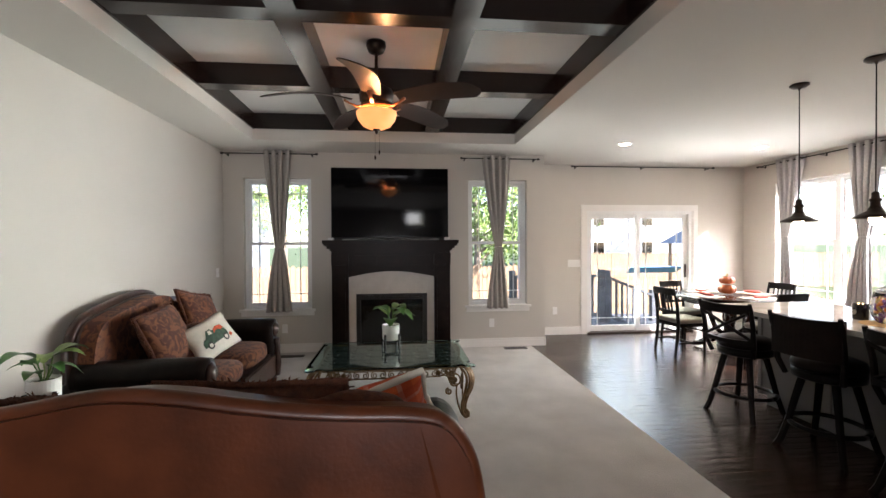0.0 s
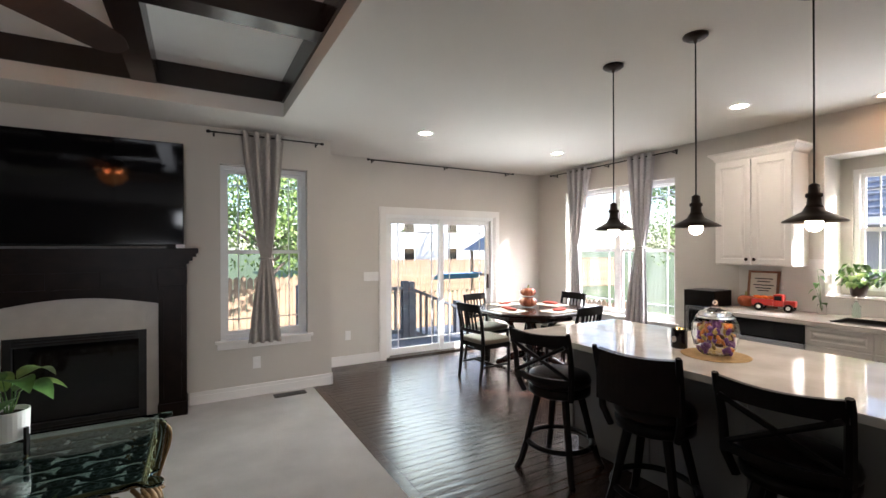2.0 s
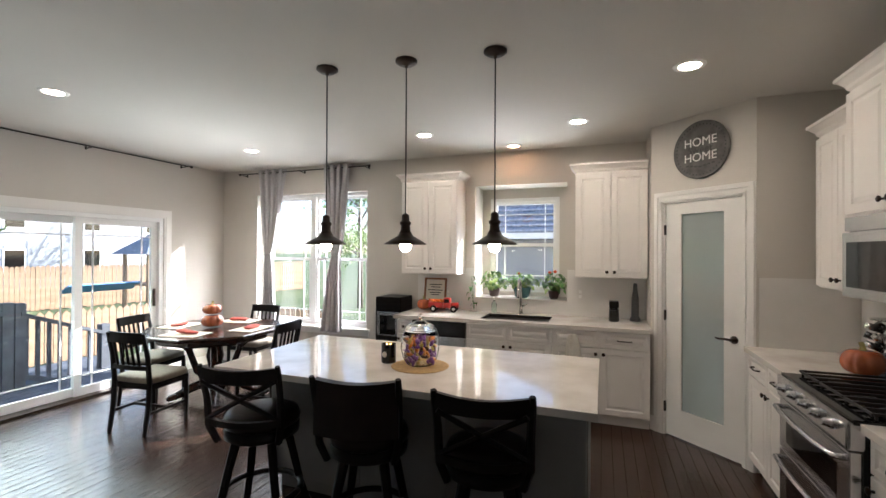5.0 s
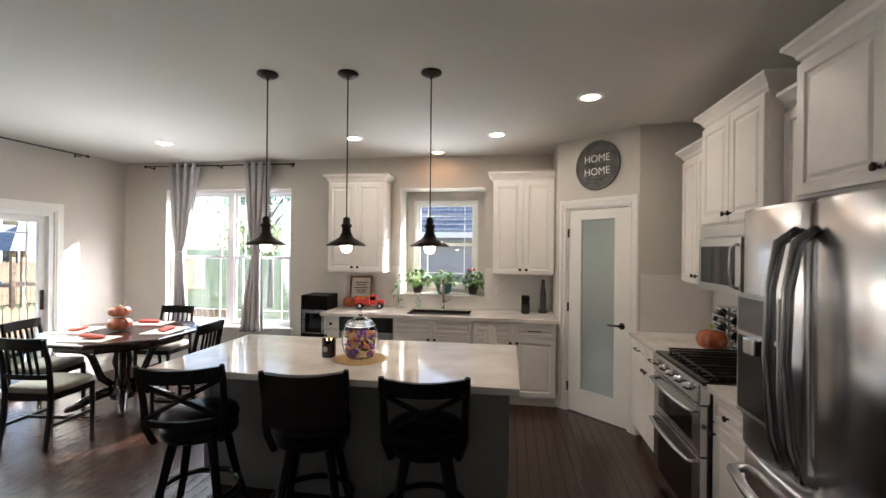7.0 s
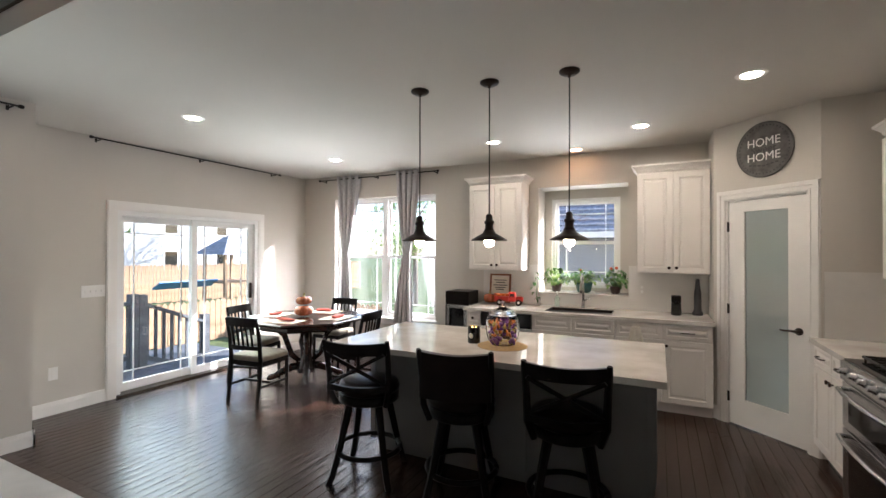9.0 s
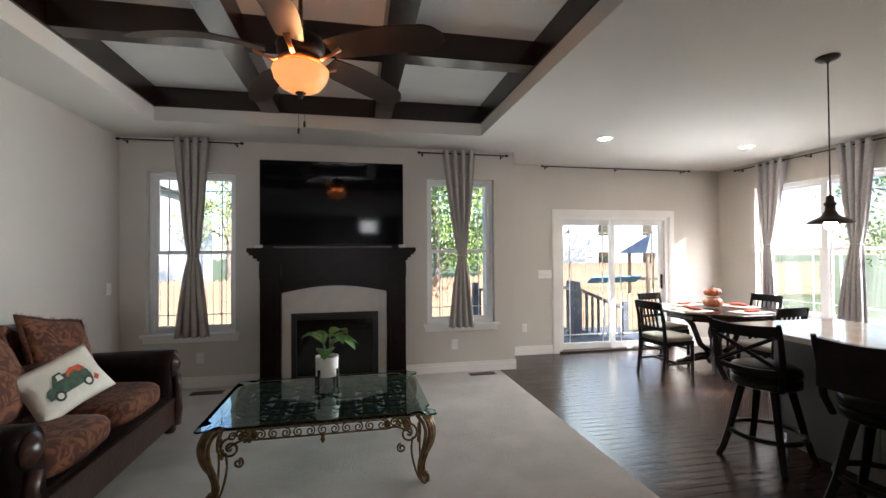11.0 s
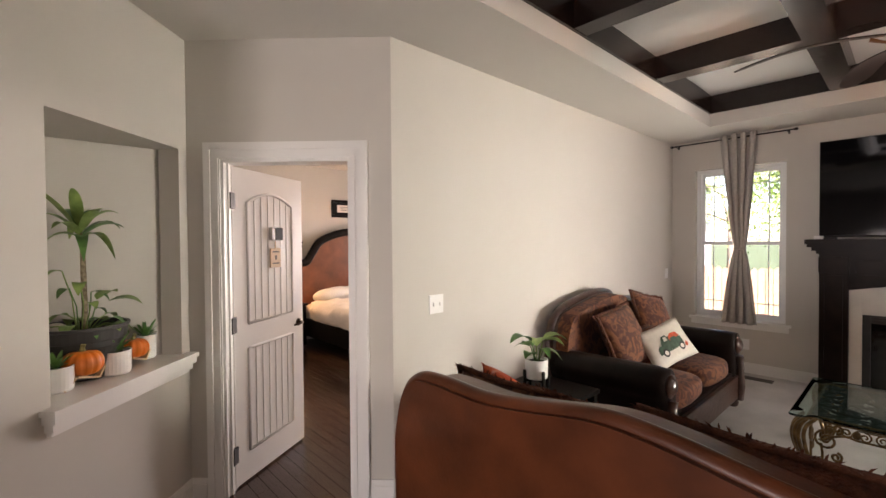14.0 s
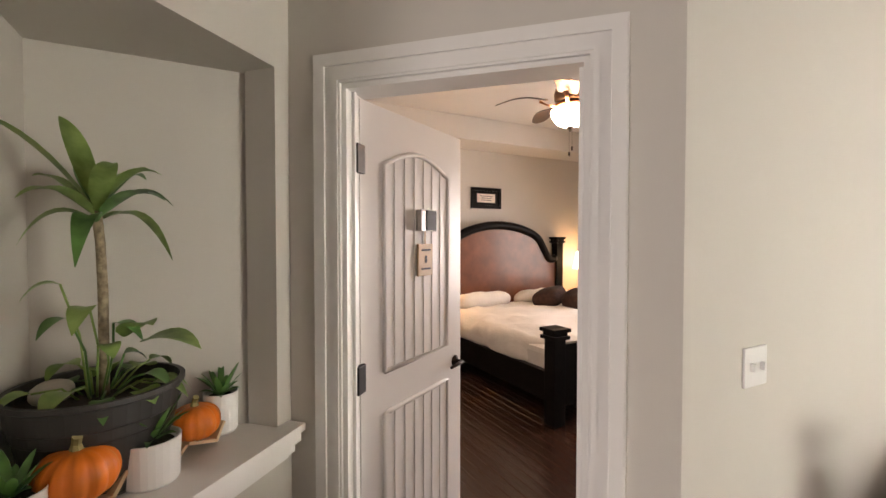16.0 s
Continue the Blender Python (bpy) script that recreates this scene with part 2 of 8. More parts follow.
TX0, TX1, TY0, TY1 = -0.965, 2.25, 2.45, 6.60
bm = bm_new()
for x0, x1, y0, y1 in ((XW - 0.12, TX0, 2.3, 8.2), (-3.5, TX0, -3.4, 2.3), (TX1, 6.9, -3.4, 8.2), (TX0, TX1, -3.4, TY0), (TX0, TX1, TY1, 8.2)):
    box(bm, x0, x1, y0, y1, CEIL_Z, CEIL_Z + 0.1)
box(bm, -6.2, -5.45, 1.8, 7.5, CEIL_Z, CEIL_Z + 0.1)
box(bm, -5.45, XW - 0.12, 1.8, 2.5, CEIL_Z + 0.002, CEIL_Z + 0.1)
box(bm, -5.45, XW - 0.12, 6.75, 7.5, CEIL_Z, CEIL_Z + 0.1)
box(bm, -2.3, XW - 0.12, 2.5, 6.75, CEIL_Z, CEIL_Z + 0.1)
box(bm, -5.55, -2.2, 2.4, 6.85, 3.02, 3.1)
for x0, x1, y0, y1 in ((-5.53, -5.45, 2.45, 6.8), (-2.3, -2.22, 2.45, 6.8), (-5.45, -2.3, 2.42, 2.5), (-5.45, -2.3, 6.75, 6.83)):
    box(bm, x0, x1, y0, y1, CEIL_Z + 0.1, 3.02)
solo("ceiling", bm, CEIL, "greige painted flat ceiling with tray", "ceiling", "structure")
bm = bm_new()
for x0, x1, y0, y1 in ((TX0 - 0.08, TX0, TY0 - .08, TY1 + .08), (TX1, TX1 + 0.08, TY0 - .08, TY1 + .08), (TX0, TX1, TY0 - 0.08, TY0), (TX0, TX1, TY1, TY1 + 0.08)):
    box(bm, x0, x1, y0, y1, CEIL_Z + 0.1, 3.2)
solo("ceiling_tray_side", bm, CEIL, "greige tray sides", "ceiling", "structure")
bm = bm_new()
box(bm, TX0 - 0.1, TX1 + 0.1, TY0 - 0.1, TY1 + 0.1, 3.06, 3.16)
solo("ceiling_tray_panel", bm, PANEL, "white tray ceiling panels", "ceiling", "structure")
bm = bm_new()
BZ = 2.87
for x0, x1 in ((TX0, TX0 + 0.02), (0.0, 0.17), (1.10, 1.27), (TX1 - 0.02, TX1)):
    box(bm, x0, x1, TY0, TY1, BZ, 3.06)
for y0, y1 in ((TY0, TY0 + 0.02), (3.82, 3.97), (5.11, 5.26), (TY1 - 0.02, TY1)):
    box(bm, TX0 + 0.02, TX1 - 0.02, y0, y1, BZ + 0.003, 3.06)
solo("ceiling_beams", bm, BEAM, "espresso stained coffer beams", "ceiling beam", "structure")
# ---- shape helpers ----


def lathe(bm, profile, seg=24, m=None, cap=True):
    """Turned body from (radius, height) pairs."""
    m = m or Matrix()
    rings = [[bm.verts.new(m @ Vector((r * math.cos(a), r * math.sin(a), z))) for a in (2 * math.pi * k / seg for k in range(seg))] for r, z in profile]
    for r0, r1 in zip(rings, rings[1:]):
        for k in range(seg):
            bm.faces.new((r0[k], r0[(k + 1) % seg], r1[(k + 1) % seg], r1[k]))
    if cap:
        bm.faces.new(rings[0][::-1])
        bm.faces.new(rings[-1])


def tube(bm, pts, radius, seg=8, flat=1.0):
    """Round bar along points; radius a number or one per point."""
    pts = [Vector(p) for p in pts]
    rad = radius if isinstance(radius, (list, tuple)) else [radius] * len(pts)
    rings, a = [], None
    for k, p in enumerate(pts):
        d = (pts[min(k + 1, len(pts) - 1)] - pts[max(k - 1, 0)]).normalized()
        if a is None:
            a = d.cross(Vector((0, 0, 1)) if abs(d.z) < 0.9 else Vector((0, 1, 0)))
        a = (a - d * a.dot(d)).normalized()
        b = d.cross(a)
        rings.append([bm.verts.new(p + rad[k] * (math.cos(t) * a + flat * math.sin(t) * b)) for t in (2 * math.pi * j / seg for j in range(seg))])
    for r0, r1 in zip(rings, rings[1:]):
        for j in range(seg):
            bm.faces.new((r0[j], r0[(j + 1) % seg], r1[(j + 1) % seg], r1[j]))
    bm.faces.new(rings[0][::-1])
    bm.faces.new(rings[-1])


def nest(bm, w, h, steps, thick, m=None):
    """Panel w by h in the xz plane with its face at y = 0; steps are (inset, depth) rings; thick goes back to +y."""
    m = m or Matrix()

    def ring(i, d):
        return [bm.verts.new(m @ Vector(p)) for p in ((i, d, i), (w - i, d, i), (w - i, d, h - i), (i, d, h - i))]

    rings = [ring(0, thick), ring(0, 0.003), ring(0.003, 0)] + [ring(i, d) for i, d in steps]
    for a, b in zip(rings, rings[1:]):
        for k in range(4):
            bm.faces.new((a[k], a[(k + 1) % 4], b[(k + 1) % 4], b[k]))
    bm.faces.new(rings[-1])
    bm.faces.new(rings[0][::-1])


def cushion(bm, w, d, h, n=10, power=3.0, m=None, wave=0.0, seed=0):
    """Soft stuffed block centred at the origin: w by d by h."""
    m = m or Matrix()
    r = bmesh.ops.create_cube(bm, size=2.0)
    es = list({e for v in r["verts"] for e in v.link_edges})
    out = bmesh.ops.subdivide_edges(bm, edges=es, cuts=n, use_grid_fill=True)
    vs = {v for f in bm.faces if f.is_valid for v in f.verts if max(abs(v.co.x), abs(v.co.y), abs(v.co.z)) <= 1.0001 and v.tag is False}
    for v in vs:
        p = v.co
        s = (abs(p.x) ** power + abs(p.y) ** power + abs(p.z) ** power) ** (1 / power)
        q = p / s
        q = Vector((q.x * w / 2, q.y * d / 2, q.z * h / 2))
        if wave:
            q += wave * noise.noise_vector(q * 6 + Vector((seed, seed, 0)))
        v.co = m @ q
        v.tag = True


def pillow_mesh(bm, w, h, t, n=14, m=None, sag=0.0, seed=0.0):
    """Throw pillow in the xz plane, w by h, t thick, with drawn-in edges and pointed corners."""
    m = m or Matrix()
    for side in (-1, 1):
        g = []
        for i in range(n + 1):
            row = []
            for j in range(n + 1):
                u, v = 2 * i / n - 1, 2 * j / n - 1
                k = max(0.0, (1 - u * u) * (1 - v * v)) ** 0.45
                pin = 1 - 0.07 * (1 - abs(u)) * abs(v) ** 3
                pin2 = 1 - 0.07 * (1 - abs(v)) * abs(u) ** 3
                z = v * h / 2 * pin - sag * (1 - u * u) * max(v, 0)
                p = Vector((u * w / 2 * pin2, side * t / 2 * k + 0.012 * noise.noise(Vector((u * 2 + seed, v * 2, side))) * k, z))
                row.append(bm.verts.new(m @ p))
            g.append(row)
        for i in range(n):
            for j in range(n):
                bm.faces.new((g[i][j], g[i + 1][j], g[i + 1][j + 1], g[i][j + 1]))
    bmesh.ops.remove_doubles(bm, verts=bm.verts, dist=0.0005)


def leaf(bm, base, out, length, width, lift=0.5, droop=0.6, fold=0.2, n=7):
    """One leaf from base, heading out (flat direction), arching up then down."""
    base, d = Vector(base), Vector((out[0], out[1], 0)).normalized()
    side = Vector((-d.y, d.x, 0))
    rows = []
    for k in range(n + 1):
        s = k / n
        w = width / 2 * math.sin(math.pi * min(1, s ** 0.75 * 0.97 + 0.03)) ** 0.8 if k < n else 0.001
        c = base + d * length * s * (1 - 0.15 * s) + Vector((0, 0, length * (lift * s - droop * s * s)))
        rows.append([bm.verts.new(c - side * w + Vector((0, 0, fold * w))), bm.verts.new(c), bm.verts.new(c + side * w + Vector((0, 0, fold * w)))])
    for a, b in zip(rows, rows[1:]):
        bm.faces.new((a[0], a[1], b[1], b[0]))
        bm.faces.new((a[1], a[2], b[2], b[1]))


def text_part(name, body, size, mat, parent, m, label=""):
    cu = bpy.data.curves.new(name, "FONT")
    cu.body, cu.size, cu.align_x, cu.align_y, cu.extrude = body, size, "CENTER", "CENTER", 0.001
    tmp = bpy.data.objects.new(name + "_curve", cu)
    scene.collection.objects.link(tmp)
    dg = bpy.context.evaluated_depsgraph_get()
    me = bpy.data.meshes.new_from_object(tmp.evaluated_get(dg))
    bpy.data.objects.remove(tmp)
    me.materials.clear()
    me.materials.append(mat)
    ob = new(name, me)
    ob.parent, ob.matrix_basis = parent, m
    if label:
        ob["label"] = label
    return ob


FACE_W, FACE_N = -90, 180  # turns for things whose front (-y) shall look west, or north

BRONZE = material("bronze_metal", (0.035, 0.022, 0.016), 0.4, metal=0.8, vary=0.3, scale=25)
CHROME = material("brushed_nickel", (0.6, 0.59, 0.57), 0.25, metal=1.0, vary=0.05, scale=20)
BLACKGLASS = material("black_glass", (0.006, 0.006, 0.007), 0.06, vary=0.1, scale=3)
CURTAIN = material("taupe_curtain_fabric", (0.40, 0.37, 0.335), 0.85, vary=0.08, scale=30, bump=0.2, bump_scale=400)
CURTAIN_GREY = material("grey_curtain_fabric", (0.48, 0.47, 0.48), 0.85, vary=0.08, scale=30, bump=0.2, bump_scale=400)
PLASTIC = material("white_plastic", (0.80, 0.79, 0.77), 0.35, vary=0.02)
CERAMIC = material("white_ceramic", (0.82, 0.81, 0.79), 0.3, vary=0.03)
LEAF = material("leaf_green", (0.055, 0.16, 0.035), 0.4, vary=0.45, scale=14, color2=(0.12, 0.27, 0.06))
LEAF_LIGHT = material("leaf_light_green", (0.16, 0.30, 0.05), 0.42, vary=0.4, scale=14, color2=(0.30, 0.42, 0.12))
SOIL = material("dark_soil", (0.03, 0.022, 0.017), 0.95, vary=0.4, scale=40, bump=0.6, bump_scale=120)
PUMPKIN = material("orange_pumpkin", (0.72, 0.17, 0.012), 0.4, vary=0.2, scale=9)
PALEWOOD = material("pale_wood", (0.60, 0.42, 0.25), 0.5, vary=0.2, scale=10)
TILE = material("white_backsplash", (0.72, 0.70, 0.67), 0.25, vary=0.04, scale=5)

# ---- trim ----


def baseboard(start, end, h=0.125):
    d = Vector((end[0] - start[0], end[1] - start[1]))
    bm = bm_new()
    box(bm, 0, d.length, -0.014, 0, 0, h - 0.035)
    box(bm, 0, d.length, -0.009, 0, h - 0.035, h)
    m = Matrix.Translation((start[0], start[1], 0)) @ Matrix.Rotation(math.atan2(d.y, d.x), 4, "Z")
    return solo("baseboard", bm, TRIM, "white painted wooden baseboard", "baseboard", "structure", m=m)


for s, e in (((XW, 2.858), (XW, YN)), ((XW, YN), (-0.135, YN)), ((1.485, YN), (XJ + 0.014, YN)), ((XJ, YN - 0.014), (XJ, YS)), ((XJ, YS), (3.71, YS)),
             ((5.735, YS), (XE, YS)), ((XE, YS), (XE, 5.25)), ((5.507, 1.731), (5.447, 1.668)), ((6.06, 2.31), (6.03, 2.279))):
    baseboard(s, e)

# ---- windows ----


def window(name, m, w, h, units, depth=0.09):
    """Double-hung vinyl window with prairie bars. Local x along the wall, y outward, z up from the opening's foot."""
    top = thing(name, m, "white vinyl double-hung window with prairie bars", "window", "", "structure")
    t = 0.045
    bm = bm_new()
    box(bm, 0, w, depth, depth + 0.07, 0, t)
    box(bm, 0, w, depth, depth + 0.07, h - t, h)
    box(bm, 0, t, depth, depth + 0.07, t, h - t)
    box(bm, w - t, w, depth, depth + 0.07, t, h - t)
    uw = (w - 2 * t) / units
    for k in range(1, units):
        box(bm, t + k * uw - 0.04, t + k * uw + 0.04, depth, depth + 0.07, t, h - t)
    part("window_frame", bm, VINYL, top)
    for k in range(units):
        a = t + k * uw + (0.04 if k else 0)
        b = t + (k + 1) * uw - (0.04 if k < units - 1 else 0)
        mid = h * 0.5
        for nm, z0, z1, y in (("upper_sash", mid - 0.02, h - t, depth + 0.04), ("lower_sash", t, mid + 0.02, depth + 0.012)):
            bm = bm_new()
            s = 0.032
            box(bm, a, a + s, y, y + 0.025, z0, z1)
            box(bm, b - s, b, y, y + 0.025, z0, z1)
            box(bm, a + s, b - s, y, y + 0.025, z0, z0 + s)
            box(bm, a + s, b - s, y, y + 0.025, z1 - s, z1)
            sash = part(nm, bm, VINYL, top)
            q = 0.011
            for xb in (a + 0.13, b - 0.13):
                box_part("glazing_bar", xb - q / 2, xb + q / 2, y + 0.006, y + 0.018, z0 + s, z1 - s, VINYL, sash, bevel=0)
            zb = z1 - 0.15 if nm[0] == "u" else z0 + 0.15
            box_part("glazing_bar", a + s, b - s, y + 0.007, y + 0.017, zb - q / 2, zb + q / 2, VINYL, sash, bevel=0)
            pane = box_part("pane", a + s, b - s, y + 0.010, y + 0.013, z0 + s, z1 - s, GLASS, sash, bevel=0)
            pane.visible_shadow = False
    return top


def sill(parent, w, z=0.0, out=0.045, over=0.05):
    bm = bm_new()
    box(bm, -over, w + over, -out, 0.088, z - 0.028, z + 0.002)
    part("window_sill", bm, TRIM, parent, bevel=0.005)
    bm = bm_new()
    box(bm, -over + 0.02, w + over - 0.02, -0.016, -0.001, z - 0.09, z - 0.028)
    part("apron", bm, TRIM, parent, bevel=0.004)


w1 = window("window_1", pose(WL[0], YN, WL[2]), WL[1] - WL[0], WL[3] - WL[2], 1)
sill(w1, WL[1] - WL[0])
w2 = window("window_2", pose(WR[0], YN, WR[2]), WR[1] - WR[0], WR[3] - WR[2], 1)
sill(w2, WR[1] - WR[0])
w3 = window("window_3", pose(XE, EW[1], EW[2], 0, 0, -90), EW[1] - EW[0], EW[3] - EW[2], 2)
sill(w3, EW[1] - EW[0])
w4 = window("window_4", pose(XE + 0.35, 4.03, 1.12, 0, 0, -90), 0.83, 1.13, 1, depth=0.02)

# sliding door
sd = thing("sliding_door", pose(SL[0], YS, 0), "white sliding glass patio door with prairie bars", "door", "", "structure")
W, H = SL[1] - SL[0], SL[3]
bm = bm_new()
for dd, lo, hi in ((0.018, 0.0, 0.1), (0.026, 0.02, 0.09)):
    box(bm, -hi, -lo, -dd, 0, 0, H + hi)
    box(bm, W + lo, W + hi, -dd, 0, 0, H + hi)
    box(bm, -lo, W + lo, -dd, 0, H + lo, H + hi)
part("casing", bm, TRIM, sd)
bm = bm_new()
for x0, x1, z0, z1 in ((0, 0.05, 0, H), (W - 0.05, W, 0, H), (0.05, W - 0.05, H - 0.05, H)):
    box(bm, x0, x1, 0.0, 0.15, z0, z1)
part("door_frame", bm, VINYL, sd)
box_part("threshold", 0, W, -0.05, 0.15, 0.0, 0.025, BRONZE, sd)
for nm, a, b, y in (("fixed_panel", 0.05, W / 2 + 0.04, 0.09), ("sliding_panel", W / 2 - 0.04, W - 0.05, 0.05)):
    bm = bm_new()
    s = 0.07
    box(bm, a, a + s, y, y + 0.035, 0.025, H - 0.05)
    box(bm, b - s, b, y, y + 0.035, 0.025, H - 0.05)
    box(bm, a + s, b - s, y, y + 0.035, 0.025, 0.025 + 0.09)
    box(bm, a + s, b - s, y, y + 0.035, H - 0.05 - s, H - 0.05)
    pn = part(nm, bm, VINYL, sd)
    for xb in (a + s + 0.11, b - s - 0.11):
        box_part("glazing_bar", xb - 0.006, xb + 0.006, y + 0.01, y + 0.024, 0.115, H - 0.05 - s, VINYL, pn, bevel=0)
    for zb in (0.115 + 0.12, H - 0.05 - s - 0.12):
        box_part("glazing_bar", a + s, b - s, y + 0.011, y + 0.023, zb - 0.006, zb + 0.006, VINYL, pn, bevel=0)
    g = box_part("pane", a + s, b - s, y + 0.015, y + 0.019, 0.115, H - 0.05 - s, GLASS, pn, bevel=0)
    g.visible_shadow = False
box_part("door_handle", W - 0.10, W - 0.08, 0.02, 0.05, 0.9, 1.12, BRONZE, sd)

# ---- curtains and rods ----


def rod(m, length, brackets):
    ob = thing("curtain_rod", m, "thin black metal curtain rod with end caps", "curtain rod")
    bm = bm_new()
    tube(bm, [(0, 0, 0), (length, 0, 0)], 0.008, 8)
    part("rod", bm, BLACKMETAL, ob, smooth=True)
    for x in (0, length):
        bm = bm_new()
        lathe(bm, [(0.004, -0.02), (0.014, -0.014), (0.016, 0), (0.014, 0.014), (0.004, 0.02)], 10, pose(x, 0, 0, 0, 90, 0))
        part("finial", bm, BLACKMETAL, ob, smooth=True)
    for x in brackets:
        bm = bm_new()
        tube(bm, [(x, 0, -0.012), (x, 0.09, -0.012)], 0.006, 6)
        box(bm, x - 0.009, x + 0.009, 0.085, 0.092, -0.026, 0.010)
        part("bracket", bm, BLACKMETAL, ob)
    return ob


rod(pose(-1.545, YN - 0.093, 2.695), 1.22, (0.05, 1.15))
rod(pose(1.65, YN - 0.093, 2.672), 1.10, (0.05, 1.05))
rod(pose(3.53, YS - 0.093, 2.705), 2.42, (0.08, 1.21, 2.34))
rod(pose(XE - 0.093, 7.56, 2.672, 0, 0, -90), 2.08, (0.05, 1.04, 2.03))


def curtain(m, tw, kx, kw, bx, bw, top, knot, bottom, mat, seed, pleats=4):
    """Grommet curtain drawn in at the middle; x along the rod, from its centre line, z from the floor."""
    ob = thing("curtain", m, "taupe grommet curtain tied in at the middle" if mat is CURTAIN else "light grey grommet curtain tied in at the middle", "curtain", "tied curtains")
    bm = bm_new()
    nu, nz = 72, 44
    rows = []
    for j in range(nz + 1):
        z = top + (bottom - top) * j / nz
        if z > knot:
            f = (z - knot) / (top - knot)
            f = f ** 0.75
            wd, cx = kw + (tw - kw) * f, kx * (1 - f)
        else:
            f = ((knot - z) / (knot - bottom)) ** 0.7
            wd, cx = kw + (bw - kw) * f, kx + (bx - kx) * f
        row = []
        for i in range(nu + 1):
            u = i / nu
            ph = u * pleats * 2 * math.pi + 0.5 * math.sin(z * 1.3 + seed)
            amp = 0.014 + 0.026 * min(1, wd / tw)
            y = amp * math.cos(ph) + 0.006 * math.sin(3 * ph + z * 4 + seed)
            x = cx + wd * (u - 0.5) + 0.010 * math.sin(2 * ph) + 0.004 * noise.noise(Vector((u * 4, z * 2, seed)))
            row.append(bm.verts.new((x, y, z)))
        rows.append(row)
    for a, b in zip(rows, rows[1:]):
        for i in range(nu):
            bm.faces.new((a[i], a[i + 1], b[i + 1], b[i]))
    fab = part("fabric", bm, mat, ob, smooth=True)
    so = fab.modifiers.new("thickness", "SOLIDIFY")
    so.thickness = 0.003
    bm = bm_new()
    k2 = kw / 2
    tube(bm, [(kx + (k2 + 0.008) * math.cos(a), 0.045 * math.sin(a), knot) for a in (2 * math.pi * k / 16 for k in range(17))], 0.012, 6)
    part("tie", bm, mat, ob, smooth=True)
    for k in range(pleats * 2):
        x = tw * ((k + 0.5) / (pleats * 2) - 0.5)
        bm = bm_new()
        tube(bm, [(x, 0.02 * math.cos(a), top - 0.045 + 0.02 * math.sin(a)) for a in (2 * math.pi * q / 12 for q in range(13))], 0.004, 5)
        part("grommet", bm, CHROME, ob, smooth=True)
    return ob


curtain(pose(-0.84, YN - 0.093, 0), 0.37, 0.02, 0.09, 0.0, 0.34, 2.74, 1.43, 0.575, CURTAIN, 1.0)
curtain(pose(2.14, YN - 0.093, 0), 0.42, 0.03, 0.09, 0.03, 0.32, 2.715, 1.43, 0.565, CURTAIN, 5.0)
curtain(pose(XE - 0.093, 7.01, 0, 0, 0, -90), 0.46, -0.04, 0.10, -0.02, 0.24, 2.715, 1.55, 0.57, CURTAIN_GREY, 9.0)
curtain(pose(XE - 0.093, 5.965, 0, 0, 0, -90), 0.40, 0.0, 0.10, -0.07, 0.30, 2.715, 1.53, 0.555, CURTAIN_GREY, 13.0)

# ---- plates, vents, ceiling lights ----


def plate(name, m, w, h, kind):
    ob = thing(name, m, "white plastic wall outlet" if kind == "outlet" else "white plastic light switch plate", "outlet" if kind == "outlet" else "light switch")
    box_part("plate", -w / 2, w / 2, -0.008, 0, -h / 2, h / 2, PLASTIC, ob, bevel=0.003)
    gangs = 1 if w < 0.09 else (2 if w < 0.14 else 4)
    for k in range(gangs):
        x = (k - (gangs - 1) / 2) * (w / gangs * 0.9)
        if kind == "outlet":
            for z in (-0.025, 0.025):
                box_part("socket", x - 0.014, x + 0.014, -0.011, -0.008, z - 0.016, z + 0.016, PLASTIC, ob, bevel=0.004)
        else:
            box_part("toggle", x - 0.005, x + 0.005, -0.02, -0.008, -0.012, 0.012, PLASTIC, ob, bevel=0.002)
    return ob


plate("light_switch", pose(3.598, YS, 1.152), 0.21, 0.12, "switch")
plate("light_switch", pose(XW, 3.20, 1.137, 0, 0, 90), 0.12, 0.12, "switch")
plate("light_switch", pose(XW, 7.07, 1.12, 0, 0, 90), 0.08, 0.12, "switch")
for m in (pose(3.274, YS, 0.389), pose(2.089, YN, 0.346), pose(-0.78, YN, 0.331), pose(XE, 4.45, 1.10, 0, 0, -90), pose(XE, 2.95, 1.15, 0, 0, -90)):
    plate("outlet", m, 0.075, 0.12, "outlet")

for x, y in ((-0.64, 7.05), (2.395, 7.13)):
    ob = thing("floor_vent", pose(x, y, 0.0), "dark bronze floor register with slats", "floor vent")
    box_part("frame", -0.16, 0.16, -0.06, 0.06, 0.003, 0.011, BRONZE, ob, bevel=0.002)
    for k in range(9):
        box_part("slat", -0.13 + k * 0.0325 - 0.004, -0.13 + k * 0.0325 + 0.004, -0.04, 0.04, 0.011, 0.015, BLACKMETAL, ob, bevel=0)

